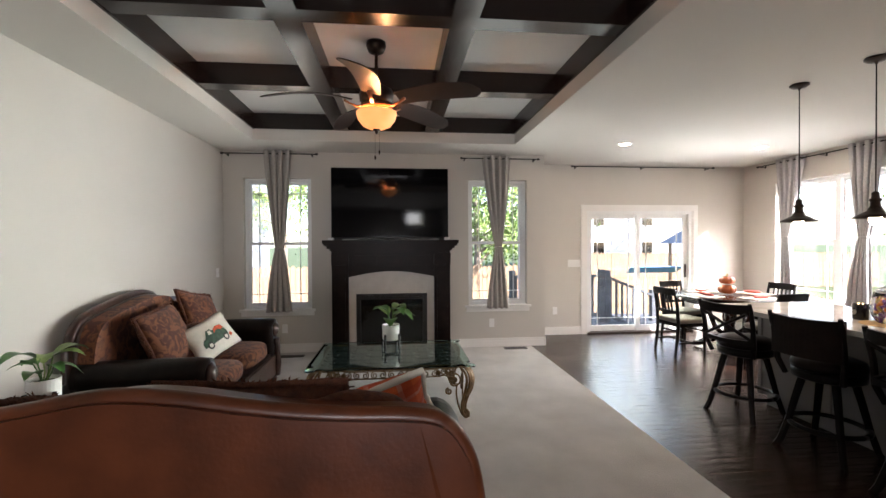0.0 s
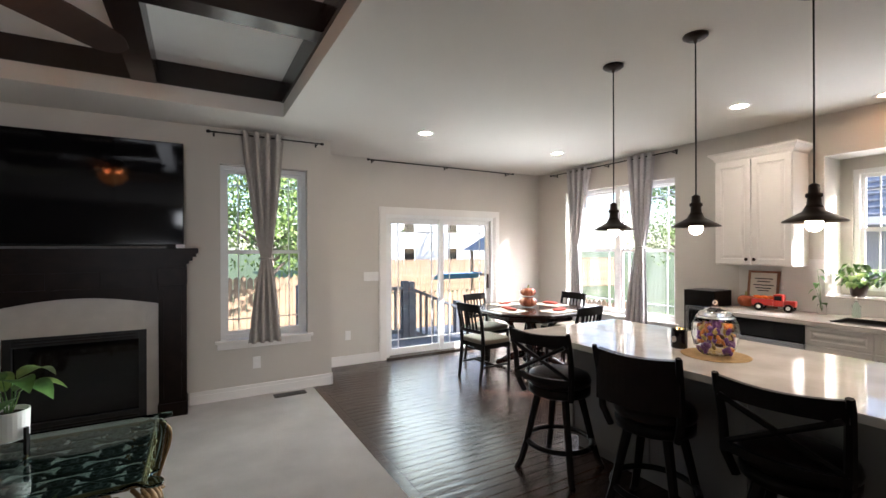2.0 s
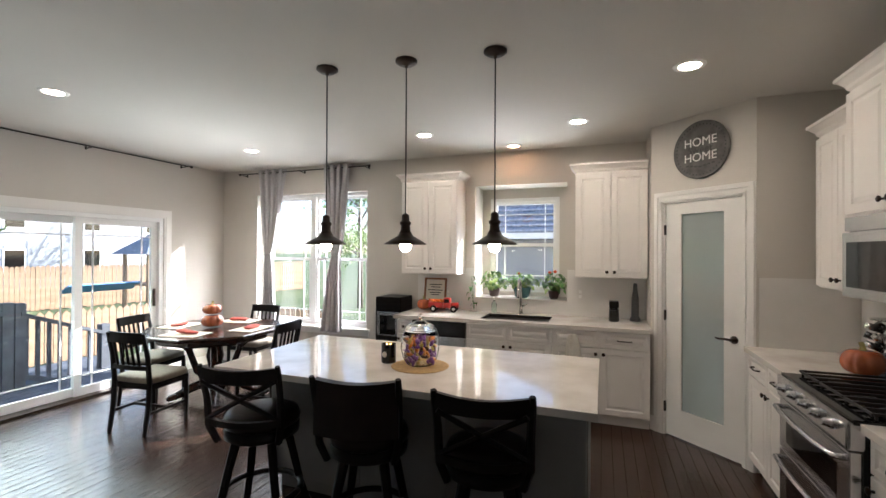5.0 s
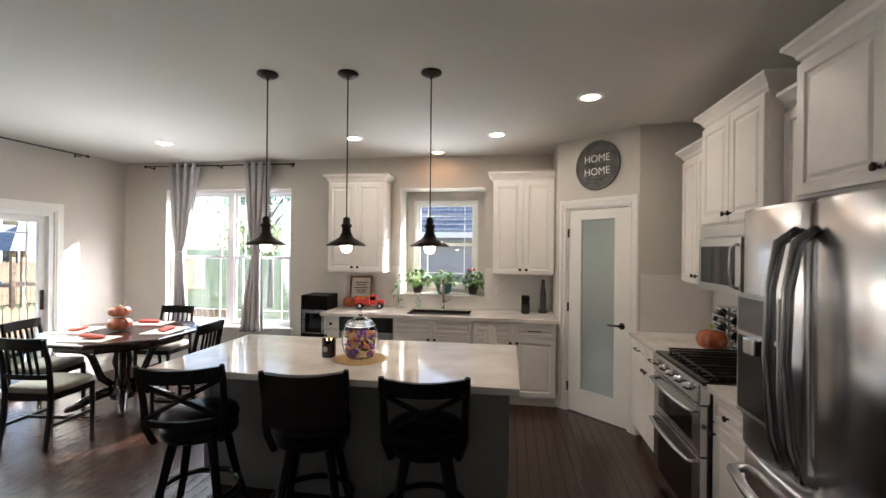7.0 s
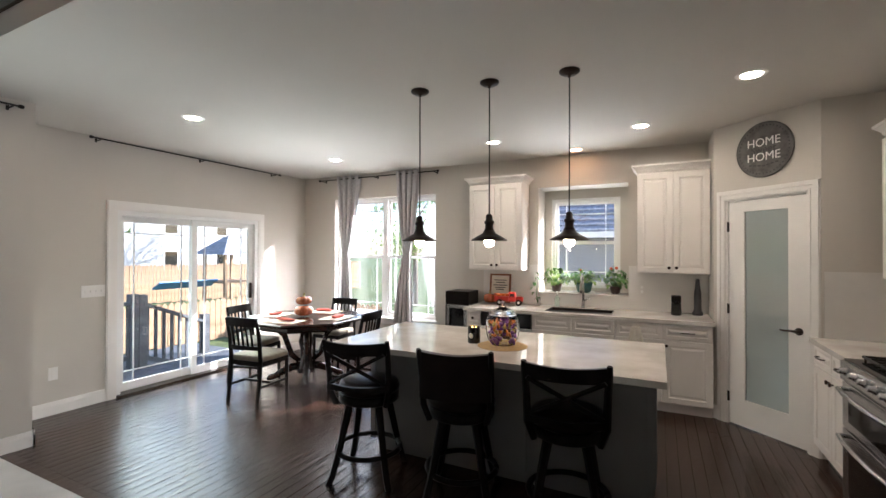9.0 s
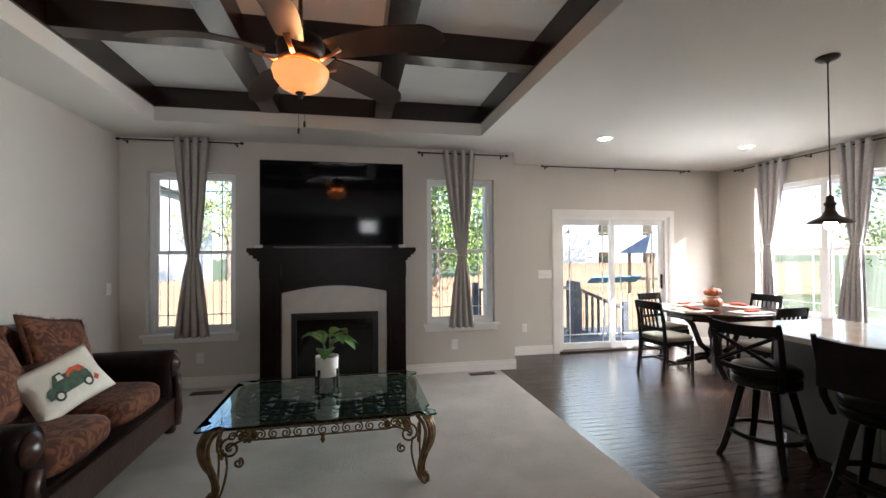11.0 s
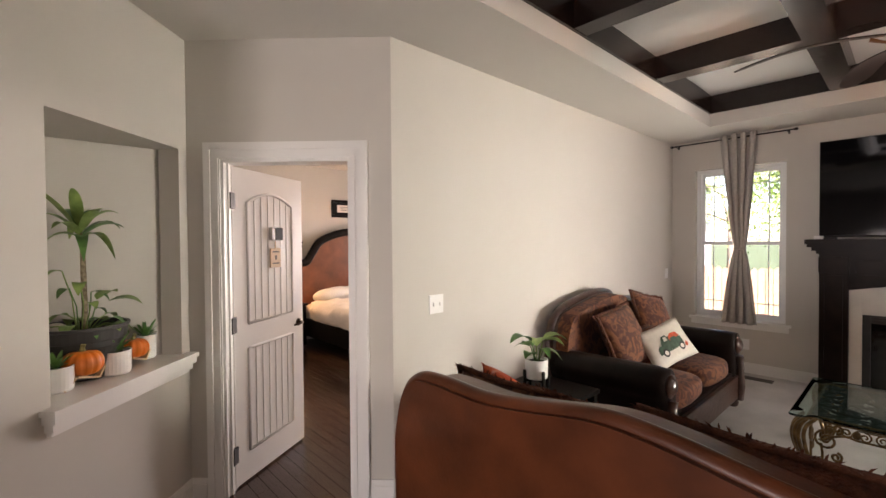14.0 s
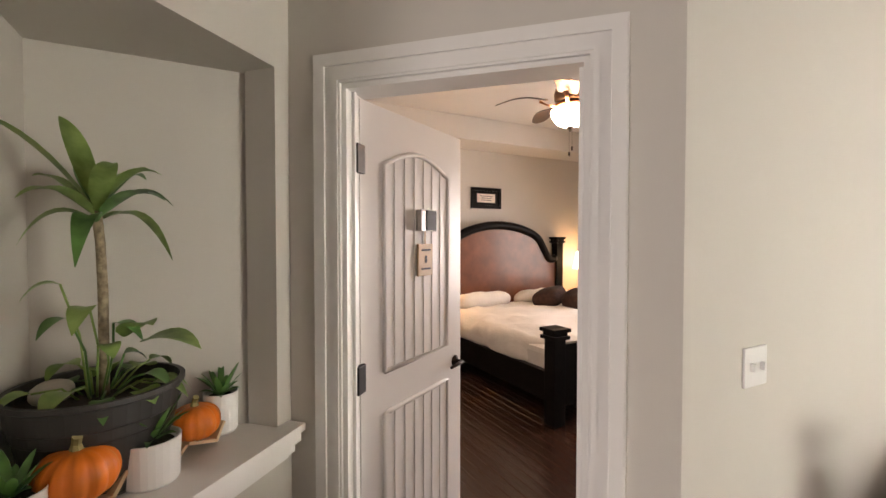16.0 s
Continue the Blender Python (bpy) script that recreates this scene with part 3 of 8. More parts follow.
CANLIGHT = emitter("warm_downlight", (1.0, 0.82, 0.60), 44.0)
SINKLIGHT = emitter("amber_downlight", (1.0, 0.52, 0.24), 9.0)
for x, y in ((3.65, 6.46), (5.58, 6.50), (5.61, 4.37), (6.33, 3.63), (5.63, 2.93), (4.67, 2.23)):
    ob = thing("recessed_light", pose(x, y, CEIL_Z), "round white recessed ceiling light, switched on", "ceiling light", "recessed lights")
    bm = bm_new()
    lathe(bm, [(0.058, -0.001), (0.062, -0.006), (0.088, -0.005), (0.092, 0.0)], 28, cap=False)
    part("trim_ring", bm, PLASTIC, ob, smooth=True)
    bm = bm_new()
    lathe(bm, [(0.0605, -0.001), (0.0605, -0.003)], 28)
    part("lens", bm, SINKLIGHT if x > 6 else CANLIGHT, ob, "glowing amber lens" if x > 6 else "glowing warm white lens")

# ---- pendants ----
BULB = emitter("warm_bulb", (1.0, 0.76, 0.50), 12.0)
SHADE = material("dark_bronze_shade", (0.03, 0.018, 0.012), 0.38, metal=0.5, vary=0.35, scale=18)


def pendant(m, drop):
    ob = thing("pendant_lamp", m, "dark bronze barn pendant lamp with a lit bulb", "pendant lamp", "pendant lamps over the island")
    bm = bm_new()
    lathe(bm, [(0.066, 0.0), (0.066, -0.012), (0.045, -0.026), (0.012, -0.03), (0.007, -0.045)], 24)
    part("canopy", bm, SHADE, ob, smooth=True)
    bm = bm_new()
    tube(bm, [(0, 0, -0.04), (0.0015, 0, -drop / 2), (0, 0, -drop + 0.17)], 0.0042, 6)
    part("cord", bm, BLACKMETAL, ob)
    bm = bm_new()
    lathe(bm, [(0.010, 0.185), (0.022, 0.175), (0.024, 0.14), (0.034, 0.135), (0.034, 0.12), (0.027, 0.115), (0.029, 0.085), (0.037, 0.07)], 24, pose(0, 0, -drop))
    part("socket", bm, SHADE, ob, smooth=True)
    bm = bm_new()
    lathe(bm, [(0.037, 0.07), (0.046, 0.052), (0.085, 0.030), (0.125, 0.006), (0.126, 0.0), (0.122, 0.001), (0.083, 0.026), (0.044, 0.047), (0.033, 0.062)], 32, pose(0, 0, -drop), cap=False)
    part("shade", bm, SHADE, ob, smooth=True)
    bm = bm_new()
    lathe(bm, [(0.012, 0.055), (0.018, 0.035), (0.033, 0.008), (0.035, -0.012), (0.028, -0.032), (0.012, -0.043), (0.001, -0.045)], 20, pose(0, 0, -drop))
    part("bulb", bm, BULB, ob, "glowing frosted bulb", smooth=True)
    return ob


for x, y in ((3.97, 4.345), (4.03, 3.828), (4.08, 3.297)):
    pendant(pose(x, y, CEIL_Z), 1.10)
# ---- kitchen ----


def front(name, w, h, m, parent, knob=None, pull=False, mat=None):
    """Raised-panel cabinet front; knob (x, z) or a bar pull."""
    bm = bm_new()
    e = 0.05 if h > 0.25 else 0.032
    nest(bm, w, h, [(e, 0), (e + 0.008, 0.008), (e + 0.018, 0.008), (e + 0.034, 0.002)], 0.019)
    ob = part(name, bm, mat or CABINET, parent, m=m)
    if knob:
        bm = bm_new()
        lathe(bm, [(0.006, 0), (0.006, 0.012), (0.015, 0.017), (0.016, 0.024), (0.010, 0.028)], 14, pose(knob[0], 0, knob[1], 90, 0, 0))
        part("knob", bm, BRONZE, ob, "dark bronze round knob", smooth=True)
    if pull:
        bm = bm_new()
        x, z = w / 2, h / 2
        tube(bm, [(x - 0.06, 0, z), (x - 0.058, -0.022, z), (x - 0.04, -0.03, z), (x + 0.04, -0.03, z), (x + 0.058, -0.022, z), (x + 0.06, 0, z)], 0.005, 8)
        part("handle", bm, BRONZE, ob, "dark bronze bar pull", smooth=True)
    return ob


def base_cabinet(m, w, depth, cols, label, drawers=True, pulls=()):
    ob = thing("base_cabinet", m, label, "cabinet", "kitchen base cabinets")
    bm = bm_new()
    box(bm, 0, w, 0.02, depth, 0.1, 0.879)
    box(bm, 0, w, 0.09, depth, 0.0, 0.1)
    part("body", bm, CABINET, ob)
    cw = w / cols
    for k in range(cols):
        x = k * cw + 0.004
        dw = cw - 0.008
        if drawers:
            front("drawer", dw, 0.145, pose(x, 0, 0.725), ob, pull=k in pulls, knob=None if k in pulls or drawers == "false" else (dw / 2, 0.072))
        kx = dw - 0.03 if (k % 2 == 0 and cols > 1) else 0.03
        front("door", dw, 0.60 if drawers else 0.725, pose(x, 0, 0.115), ob, knob=(kx, 0.55 if drawers else 0.70))
    return ob


def wall_cabinet(m, w, depth, h, cols, crown_ends=(True, True), crown=0.085):
    ob = thing("wall_cabinet", m, "white raised-panel wall cabinet with crown molding", "cabinet", "kitchen wall cabinets")
    bm = bm_new()
    box(bm, 0, w, 0.02, depth, 0, h)
    part("body", bm, CABINET, ob)
    cw = w / cols
    for k in range(cols):
        kx = cw - 0.038 if (k % 2 == 0 and cols > 1) else 0.03
        front("door", cw - 0.008, h - 0.03, pose(k * cw + 0.004, 0, 0.012), ob, knob=(kx, 0.05))
    bm = bm_new()
    prof = [(0.0, 0.0), (0.012, 0.012), (0.018, 0.03), (0.045, 0.06), (0.055, 0.066), (0.055, crown)]
    l, r = (1 if crown_ends[0] else 0), (1 if crown_ends[1] else 0)
    loops = []
    for o, z in prof:
        loops.append([bm.verts.new(p) for p in ((-o * l, depth, h + z), (-o * l, 0.02 - o, h + z), (w + o * r, 0.02 - o, h + z), (w + o * r, depth, h + z))])
    for a, b in zip(loops, loops[1:]):
        for k in range(4):
            bm.faces.new((a[k], a[(k + 1) % 4], b[(k + 1) % 4], b[k]))
    bm.faces.new(loops[-1])
    bm.faces.new(loops[0][::-1])
    part("crown_molding", bm, CABINET, ob)
    return ob


FX = 5.93
D = XE - FX - 0.004
base_cabinet(pose(FX, 4.815, 0, 0, 0, FACE_W), 0.175, D, 1, "narrow white raised-panel base cabinet with one drawer")
base_cabinet(pose(FX, 4.035, 0, 0, 0, FACE_W), 0.855, D, 2, "white raised-panel sink base cabinet with two doors", drawers="false")
base_cabinet(pose(FX, 3.175, 0, 0, 0, FACE_W), 0.85, D, 2, "white raised-panel base cabinet with two drawers and doors", pulls=(1,))
# dishwasher
dw = thing("dishwasher", pose(FX, 4.635, 0, 0, 0, FACE_W), "stainless dishwasher with a black control strip", "dishwasher")
box_part("body", 0.003, 0.595, 0.03, D, 0.1, 0.878, BLACKMETAL, dw)
box_part("toe_kick", 0.003, 0.595, 0.09, D, 0.0, 0.1, BLACKMETAL, dw)
box_part("door", 0.003, 0.595, -0.004, 0.03, 0.105, 0.715, STEEL, dw, "brushed stainless door", bevel=0.006)
box_part("control_strip", 0.003, 0.595, -0.012, 0.03, 0.72, 0.875, BLACKGLASS, dw, "glossy black control strip", bevel=0.008)
# worktop with the sink opening
wt = thing("worktop", pose(0, 0, 0.88), "white marble kitchen worktop with grey veining", "worktop")
bm = bm_new()
SX0, SX1, SY0, SY1 = 6.02, 6.42, 3.22, 3.92
for x0, x1, y0, y1 in ((5.90, SX0, 2.312, 4.845), (SX1, XE - 0.002, 2.312, 4.845), (SX0, SX1, 2.312, SY0), (SX0, SX1, SY1, 4.845)):
    box(bm, x0, x1, y0, y1, 0, 0.036)
part("slab", bm, STONE, wt)
sink = thing("kitchen_sink", pose(0, 0, 0), "dark composite undermount kitchen sink", "sink")
bm = bm_new()
for x0, x1, y0, y1, z0, z1 in ((SX0 + 0.002, SX1 - 0.002, SY0 + 0.002, SY1 - 0.002, 0.8795, 0.883), (SX0 + 0.002, SX0 + 0.012, SY0 + 0.012, SY1 - 0.012, 0.883, 0.913), (SX1 - 0.012, SX1 - 0.002, SY0 + 0.012, SY1 - 0.012, 0.883, 0.913), (SX0 + 0.002, SX1 - 0.002, SY0 + 0.002, SY0 + 0.012, 0.883, 0.913), (SX0 + 0.002, SX1 - 0.002, SY1 - 0.012, SY1 - 0.002, 0.883, 0.913)):
    box(bm, x0, x1, y0, y1, z0, z1)
part("basin", bm, material("dark_sink", (0.018, 0.015, 0.013), 0.5, vary=0.3, scale=40, spec=0.2), sink)
fc = thing("kitchen_faucet", pose(6.47, 3.57, 0.916), "brushed nickel gooseneck pull-down kitchen faucet", "faucet")
bm = bm_new()
box(bm, -0.03, 0.03, -0.11, 0.11, 0, 0.006)
part("deck_plate", bm, CHROME, fc, bevel=0.003)
bm = bm_new()
tube(bm, [(0, 0, 0.005), (0, 0, 0.24), (-0.008, 0, 0.31), (-0.035, 0, 0.365), (-0.08, 0, 0.39), (-0.125, 0, 0.37), (-0.15, 0, 0.32), (-0.152, 0, 0.29)], [0.02, 0.013, 0.012, 0.012, 0.012, 0.012, 0.012, 0.012], 12)
part("neck", bm, CHROME, fc, smooth=True)
bm = bm_new()
tube(bm, [(-0.152, 0, 0.30), (-0.153, 0, 0.22), (-0.153, 0, 0.19)], [0.013, 0.017, 0.015], 12)
part("spray_head", bm, CHROME, fc, smooth=True)
bm = bm_new()
tube(bm, [(0, -0.015, 0.09), (0, -0.05, 0.10), (0, -0.085, 0.125)], [0.012, 0.008, 0.006], 8)
part("lever", bm, CHROME, fc, smooth=True)

wall_cabinet(pose(6.23, 4.91, 1.345, 0, 0, FACE_W), 0.672, XE - 6.23 - 0.003, 1.055, 2)
wall_cabinet(pose(6.23, 2.985, 1.345, 0, 0, FACE_W), 0.665, XE - 6.23 - 0.003, 1.055, 2, (True, False))
# backsplash
bm = bm_new()
box(bm, XE - 0.010, XE - 0.001, 4.125, 4.84, 0.917, 1.41)
box(bm, XE - 0.010, XE - 0.001, 2.312, 3.085, 0.917, 1.41)
box(bm, XE - 0.010, XE - 0.001, 3.085, 4.125, 0.917, 1.058)
solo("backsplash", bm, TILE, "white tile backsplash", "backsplash", "structure")
bm = bm_new()
box(bm, 5.44, 5.449, YK + 0.012, 1.655, 0.917, 1.42)
box(bm, 2.36, 5.439, YK + 0.001, YK + 0.010, 0.917, 1.42)
solo("backsplash", bm, TILE, "white tile backsplash beside the stove", "backsplash", "structure")
bm = bm_new()
box(bm, XE - 0.03, XE + 0.37, 3.092, 4.118, 1.061, 1.075)
solo("window_ledge", bm, STONE, "white stone ledge of the window niche", "window sill", "structure", bevel=0.003)

# stove run
FY = 1.72
base_cabinet(pose(5.445, FY, 0, 0, 0, FACE_N), 0.78, FY - YK - 0.012, 2, "white raised-panel base cabinet beside the stove", pulls=(0, 1))
base_cabinet(pose(3.895, FY, 0, 0, 0, FACE_N), 0.345, FY - YK - 0.012, 1, "narrow white raised-panel base cabinet between stove and fridge")
bm = bm_new()
box(bm, 4.665, 5.438, YK + 0.012, FY + 0.03, 0.881, 0.917)
solo("worktop", bm, STONE, "white marble worktop beside the stove", "worktop", bevel=0.003)
bm = bm_new()
box(bm, 3.55, 3.893, YK + 0.012, FY + 0.03, 0.881, 0.917)
solo("worktop", bm, STONE, "narrow white marble worktop beside the fridge", "worktop", bevel=0.003)
wall_cabinet(pose(5.27, 1.385, 1.375, 0, 0, FACE_N), 0.585, 0.322, 1.0, 2, (True, False))
wall_cabinet(pose(4.68, 1.47, 1.80, 0, 0, FACE_N), 0.765, 0.407, 0.69, 2)
wall_cabinet(pose(3.91, 1.385, 1.375, 0, 0, FACE_N), 0.36, 0.322, 1.0, 1, (False, False))
wall_cabinet(pose(3.525, 1.55, 1.86, 0, 0, FACE_N), 0.965, 0.487, 0.61, 2)
bm = bm_new()
box(bm, 3.505, 3.524, YK + 0.002, 1.55, 0.0, 1.858)
solo("fridge_side_panel", bm, CABINET, "white panel beside the fridge", "panel")
bm = bm_new()
box(bm, 2.47, 2.555, YK + 0.002, 1.56, 0.0, 2.54)
solo("fridge_side_panel", bm, CABINET, "tall white panel beside the fridge", "panel")

# range
rg = thing("stove", pose(4.66, 1.77, 0, 0, 0, FACE_N), "stainless gas range with two ovens", "stove")
RD = 1.77 - YK - 0.014
box_part("body", 0, 0.76, 0.035, RD, 0.05, 0.90, BLACKMETAL, rg)
box_part("cooktop", 0, 0.76, 0.0, RD, 0.90, 0.925, BLACKGLASS, rg, "black glass cooktop", bevel=0.006)
box_part("control_panel", 0, 0.76, -0.02, 0.05, 0.80, 0.915, STEEL, rg, "stainless control panel", bevel=0.012)
for nm, z0, z1 in (("upper_oven_door", 0.52, 0.79), ("lower_oven_door", 0.09, 0.51)):
    dr = box_part(nm, 0.008, 0.752, -0.01, 0.035, z0, z1, STEEL, rg, "stainless oven door", bevel=0.006)
    box_part("window", 0.11, 0.65, -0.0125, -0.009, z0 + 0.05, z1 - 0.085, BLACKGLASS, dr, "black glass window", bevel=0)
    bm = bm_new()
    zz = z1 - 0.04
    tube(bm, [(0.06, -0.01, zz), (0.06, -0.045, zz), (0.2, -0.06, zz), (0.38, -0.064, zz), (0.56, -0.06, zz), (0.70, -0.045, zz), (0.70, -0.01, zz)], 0.013, 10)
    part("handle", bm, STEEL, dr, "curved steel bar handle", smooth=True)
for k in range(5):
    bm = bm_new()
    lathe(bm, [(0.024, 0), (0.024, 0.012), (0.018, 0.016), (0.017, 0.036), (0.012, 0.038)], 16, pose(0.12 + k * 0.13, -0.02, 0.865, 80, 0, 0))
    part("knob", bm, STEEL, rg, smooth=True)
for g in range(3):
    bm = bm_new()
    x0 = 0.03 + g * 0.235
    for y in (0.08, 0.58):
        tube(bm, [(x0, y, 0.945), (x0 + 0.225, y, 0.945)], 0.007, 6)
    for x in (x0, x0 + 0.075, x0 + 0.15, x0 + 0.225):
        tube(bm, [(x, 0.08, 0.947), (x, 0.58, 0.947)], 0.007, 6)
    for x in (x0, x0 + 0.225):
        for y in (0.09, 0.57):
            tube(bm, [(x, y, 0.924), (x, y, 0.945)], 0.006, 6)
    part("grate", bm, BLACKMETAL, rg, "cast iron burner grate")
for x in (0.16, 0.38, 0.60):
    for y in (0.2, 0.46):
        bm = bm_new()
        lathe(bm, [(0.045, 0.924), (0.045, 0.932), (0.03, 0.936)], 16, pose(x, y, 0))
        part("burner", bm, BLACKMETAL, rg)
# microwave
mw = thing("microwave", pose(4.68, 1.475, 1.36, 0, 0, FACE_N), "stainless over-the-range microwave oven", "microwave")
box_part("body", 0, 0.762, 0.02, 0.40, 0.0, 0.435, STEEL, mw)
box_part("vent_strip", 0, 0.762, 0.0, 0.02, 0.36, 0.435, STEEL, mw, "brushed steel vent strip", bevel=0.004)
md = box_part("door", 0.003, 0.57, -0.012, 0.02, 0.008, 0.352, STEEL, mw, "steel door with dark glass", bevel=0.006)
box_part("window", 0.05, 0.50, -0.0145, -0.011, 0.06, 0.30, BLACKGLASS, md, "dark glass window", bevel=0)
bm = bm_new()
tube(bm, [(0.535, -0.012, 0.05), (0.535, -0.05, 0.07), (0.535, -0.055, 0.18), (0.535, -0.05, 0.29), (0.535, -0.012, 0.31)], 0.010, 8)
part("handle", bm, STEEL, md, smooth=True)
box_part("control_panel", 0.575, 0.759, -0.010, 0.02, 0.008, 0.352, BLACKGLASS, mw, "black control panel", bevel=0.004)
# fridge


def bowed_door(nm, x0, x1, z0, z1, parent, label):
    """Appliance door whose front bows gently outwards across its width, with rounded side edges."""
    bm = bm_new()
    n, w = 20, x1 - x0
    pr = [(x0, 0.08)]
    for k in range(n + 1):
        u = k / n
        edge = min(u, 1 - u) * w
        y = 0.016 - 0.028 * (1 - (2 * u - 1) ** 2) + 0.014 * max(0.0, 1 - edge / 0.018) ** 2
        pr.append((x0 + w * u, y))
    pr.append((x1, 0.08))
    rings = []
    for z, inset in ((z0, 0.012), (z0 + 0.004, 0.004), (z0 + 0.014, 0.0), (z1 - 0.014, 0.0), (z1 - 0.004, 0.004), (z1, 0.012)):
        rings.append([bm.verts.new((x, min(0.08, y + inset), z)) for x, y in pr])
    for a, b in zip(rings, rings[1:]):
        for k in range(len(pr)):
            bm.faces.new((a[k], a[(k + 1) % len(pr)], b[(k + 1) % len(pr)], b[k]))
    bm.faces.new(rings[0][::-1])
    bm.faces.new(rings[-1])
    return part(nm, bm, STEEL, parent, label, smooth=True)


fr = thing("refrigerator", pose(3.495, 1.79, 0, 0, 0, FACE_N), "stainless french-door refrigerator with water dispenser", "refrigerator")
FD = 1.79 - YK - 0.02
box_part("body", 0.0, 0.91, 0.085, FD, 0.02, 1.775, material("dark_grey_metal", (0.09, 0.09, 0.095), 0.4, metal=0.5), fr)
for nm, x0, x1 in (("left_door", 0.002, 0.452), ("right_door", 0.458, 0.908)):
    d = bowed_door(nm, x0, x1, 0.79, 1.81, fr, "brushed stainless door")
    hx = 0.405 if nm[0] == "l" else 0.505
    bm = bm_new()
    tube(bm, [(hx, 0.0, 0.86), (hx, -0.045, 0.87), (hx, -0.078, 0.98), (hx, -0.096, 1.26), (hx, -0.088, 1.50), (hx, -0.06, 1.66), (hx, 0.0, 1.70)], [0.022, 0.021, 0.019, 0.018, 0.018, 0.020, 0.022], 12)
    part("handle", bm, DARKENED_STEEL, d, "long arched steel handle", smooth=True)
    if nm[0] == "l":
        box_part("dispenser_frame", 0.03, 0.325, -0.018, 0.004, 0.94, 1.45, STEEL, d, bevel=0.003)
        box_part("dispenser_recess", 0.045, 0.31, -0.021, -0.012, 0.96, 1.27, BLACKGLASS, d, "black dispenser recess", bevel=0)
        box_part("display", 0.045, 0.31, -0.021, -0.012, 1.29, 1.43, DARKENED_STEEL, d, "dark touch display", bevel=0)
        box_part("spout", 0.14, 0.22, -0.05, -0.018, 1.21, 1.275, STEEL, d, bevel=0.008)
fz = bowed_door("freezer_drawer", 0.002, 0.908, 0.06, 0.78, fr, "brushed stainless freezer drawer")
bm = bm_new()
tube(bm, [(0.05, 0.005, 0.69), (0.065, -0.05, 0.69), (0.25, -0.085, 0.69), (0.455, -0.10, 0.69), (0.66, -0.085, 0.69), (0.845, -0.05, 0.69), (0.86, 0.005, 0.69)], 0.021, 12)
part("handle", bm, STEEL, fz, "curved steel handle", smooth=True)

# pantry door
DIRP = Vector((PD1[0] - PD0[0], PD1[1] - PD0[1])).normalized()
AP = math.degrees(math.atan2(DIRP.y, DIRP.x))


def casing(parent, x0, x1, h, w=0.085):
    bm = bm_new()
    for t0, t1, dd in ((0, w, 0.013), (w * 0.55, w - 0.006, 0.022), (0.008, w * 0.25, 0.018)):
        box(bm, x0 - t1, x0 - t0, -dd, -0.001, 0, h + t1)
        box(bm, x1 + t0, x1 + t1, -dd, -0.001, 0, h + t1)
        box(bm, x0 - t0, x1 + t0, -dd, -0.001, h + t0, h + t1)
    return part("casing", bm, TRIM, parent)


GREYGLASS = material("frosted_glass", (0.34, 0.38, 0.37), 0.012, vary=0.03, scale=2, spec=0.8)
pd = thing("door_1", Matrix.Translation((*PD0, 0)) @ pose(0, 0, 0, 0, 0, AP), "white pantry door with a tall frosted glass pane", "door", "", "structure")
casing(pd, 0.125, 0.80, 2.045)
bm = bm_new()
box(bm, 0.125, 0.140, 0, 0.1, 0, 2.045)
box(bm, 0.785, 0.80, 0, 0.1, 0, 2.045)
box(bm, 0.140, 0.785, 0, 0.1, 2.03, 2.045)
part("jamb", bm, TRIM, pd)
bm = bm_new()
for x0, x1, z0, z1 in ((0.143, 0.285, 0.012, 2.027), (0.645, 0.782, 0.012, 2.027), (0.285, 0.645, 0.012, 0.25), (0.285, 0.645, 1.93, 2.027)):
    box(bm, x0, x1, 0.012, 0.047, z0, z1)
slab = part("slab", bm, TRIM, pd)
box_part("frosted_pane", 0.285, 0.645, 0.026, 0.034, 0.25, 1.93, GREYGLASS, pd, "frosted grey-green glass", bevel=0)
bm = bm_new()
lathe(bm, [(0.03, 0.0), (0.03, 0.008), (0.012, 0.014), (0.011, 0.04)], 18, pose(0.725, 0.012, 0.935, 90, 0, 0))
tube(bm, [(0.725, -0.03, 0.935), (0.69, -0.034, 0.938), (0.63, -0.032, 0.932), (0.605, -0.03, 0.936)], [0.011, 0.009, 0.008, 0.007], 8)
part("door_handle", bm, BRONZE, pd, "dark bronze lever handle", smooth=True)
for z in (0.25, 1.05, 1.80):
    box_part("hinge", 0.133, 0.147, -0.004, 0.012, z - 0.045, z + 0.045, BLACKMETAL, pd)
bm = bm_new()
box(bm, 0.0, plen, 0.6, 0.65, 0, 2.7)
solo("wall_pantry_back", bm, WALL, "plain wall inside the pantry", "wall", "structure", m=pd.matrix_basis.copy())

# round sign
GREYWOOD = material("grey_barnwood", (0.10, 0.095, 0.09), 0.7, vary=0.4, scale=14, bump=0.3, bump_scale=60)
sg = thing("round_sign", Matrix.Translation((*PD0, 0)) @ pose(0, 0, 0, 0, 0, AP) @ pose(0.473, -0.001, 2.442), "round grey wooden sign with white lettering", "sign")
bm = bm_new()
lathe(bm, [(0.228, 0), (0.236, 0.006), (0.236, 0.018), (0.228, 0.022), (0.215, 0.020)], 48, pose(0, 0, 0, 90, 0, 0))
part("board", bm, GREYWOOD, sg)
WHITE = material("white_lettering", (0.8, 0.79, 0.76), 0.6, vary=0.05)
DARKINK = material("dark_lettering", (0.03, 0.03, 0.03), 0.6, vary=0.05)
text_part("lettering", "HOME", 0.098, WHITE, sg, pose(0, -0.0215, 0.062, 90, 0, 0))
text_part("lettering", "HOME", 0.098, WHITE, sg, pose(0, -0.0215, -0.062, 90, 0, 0))
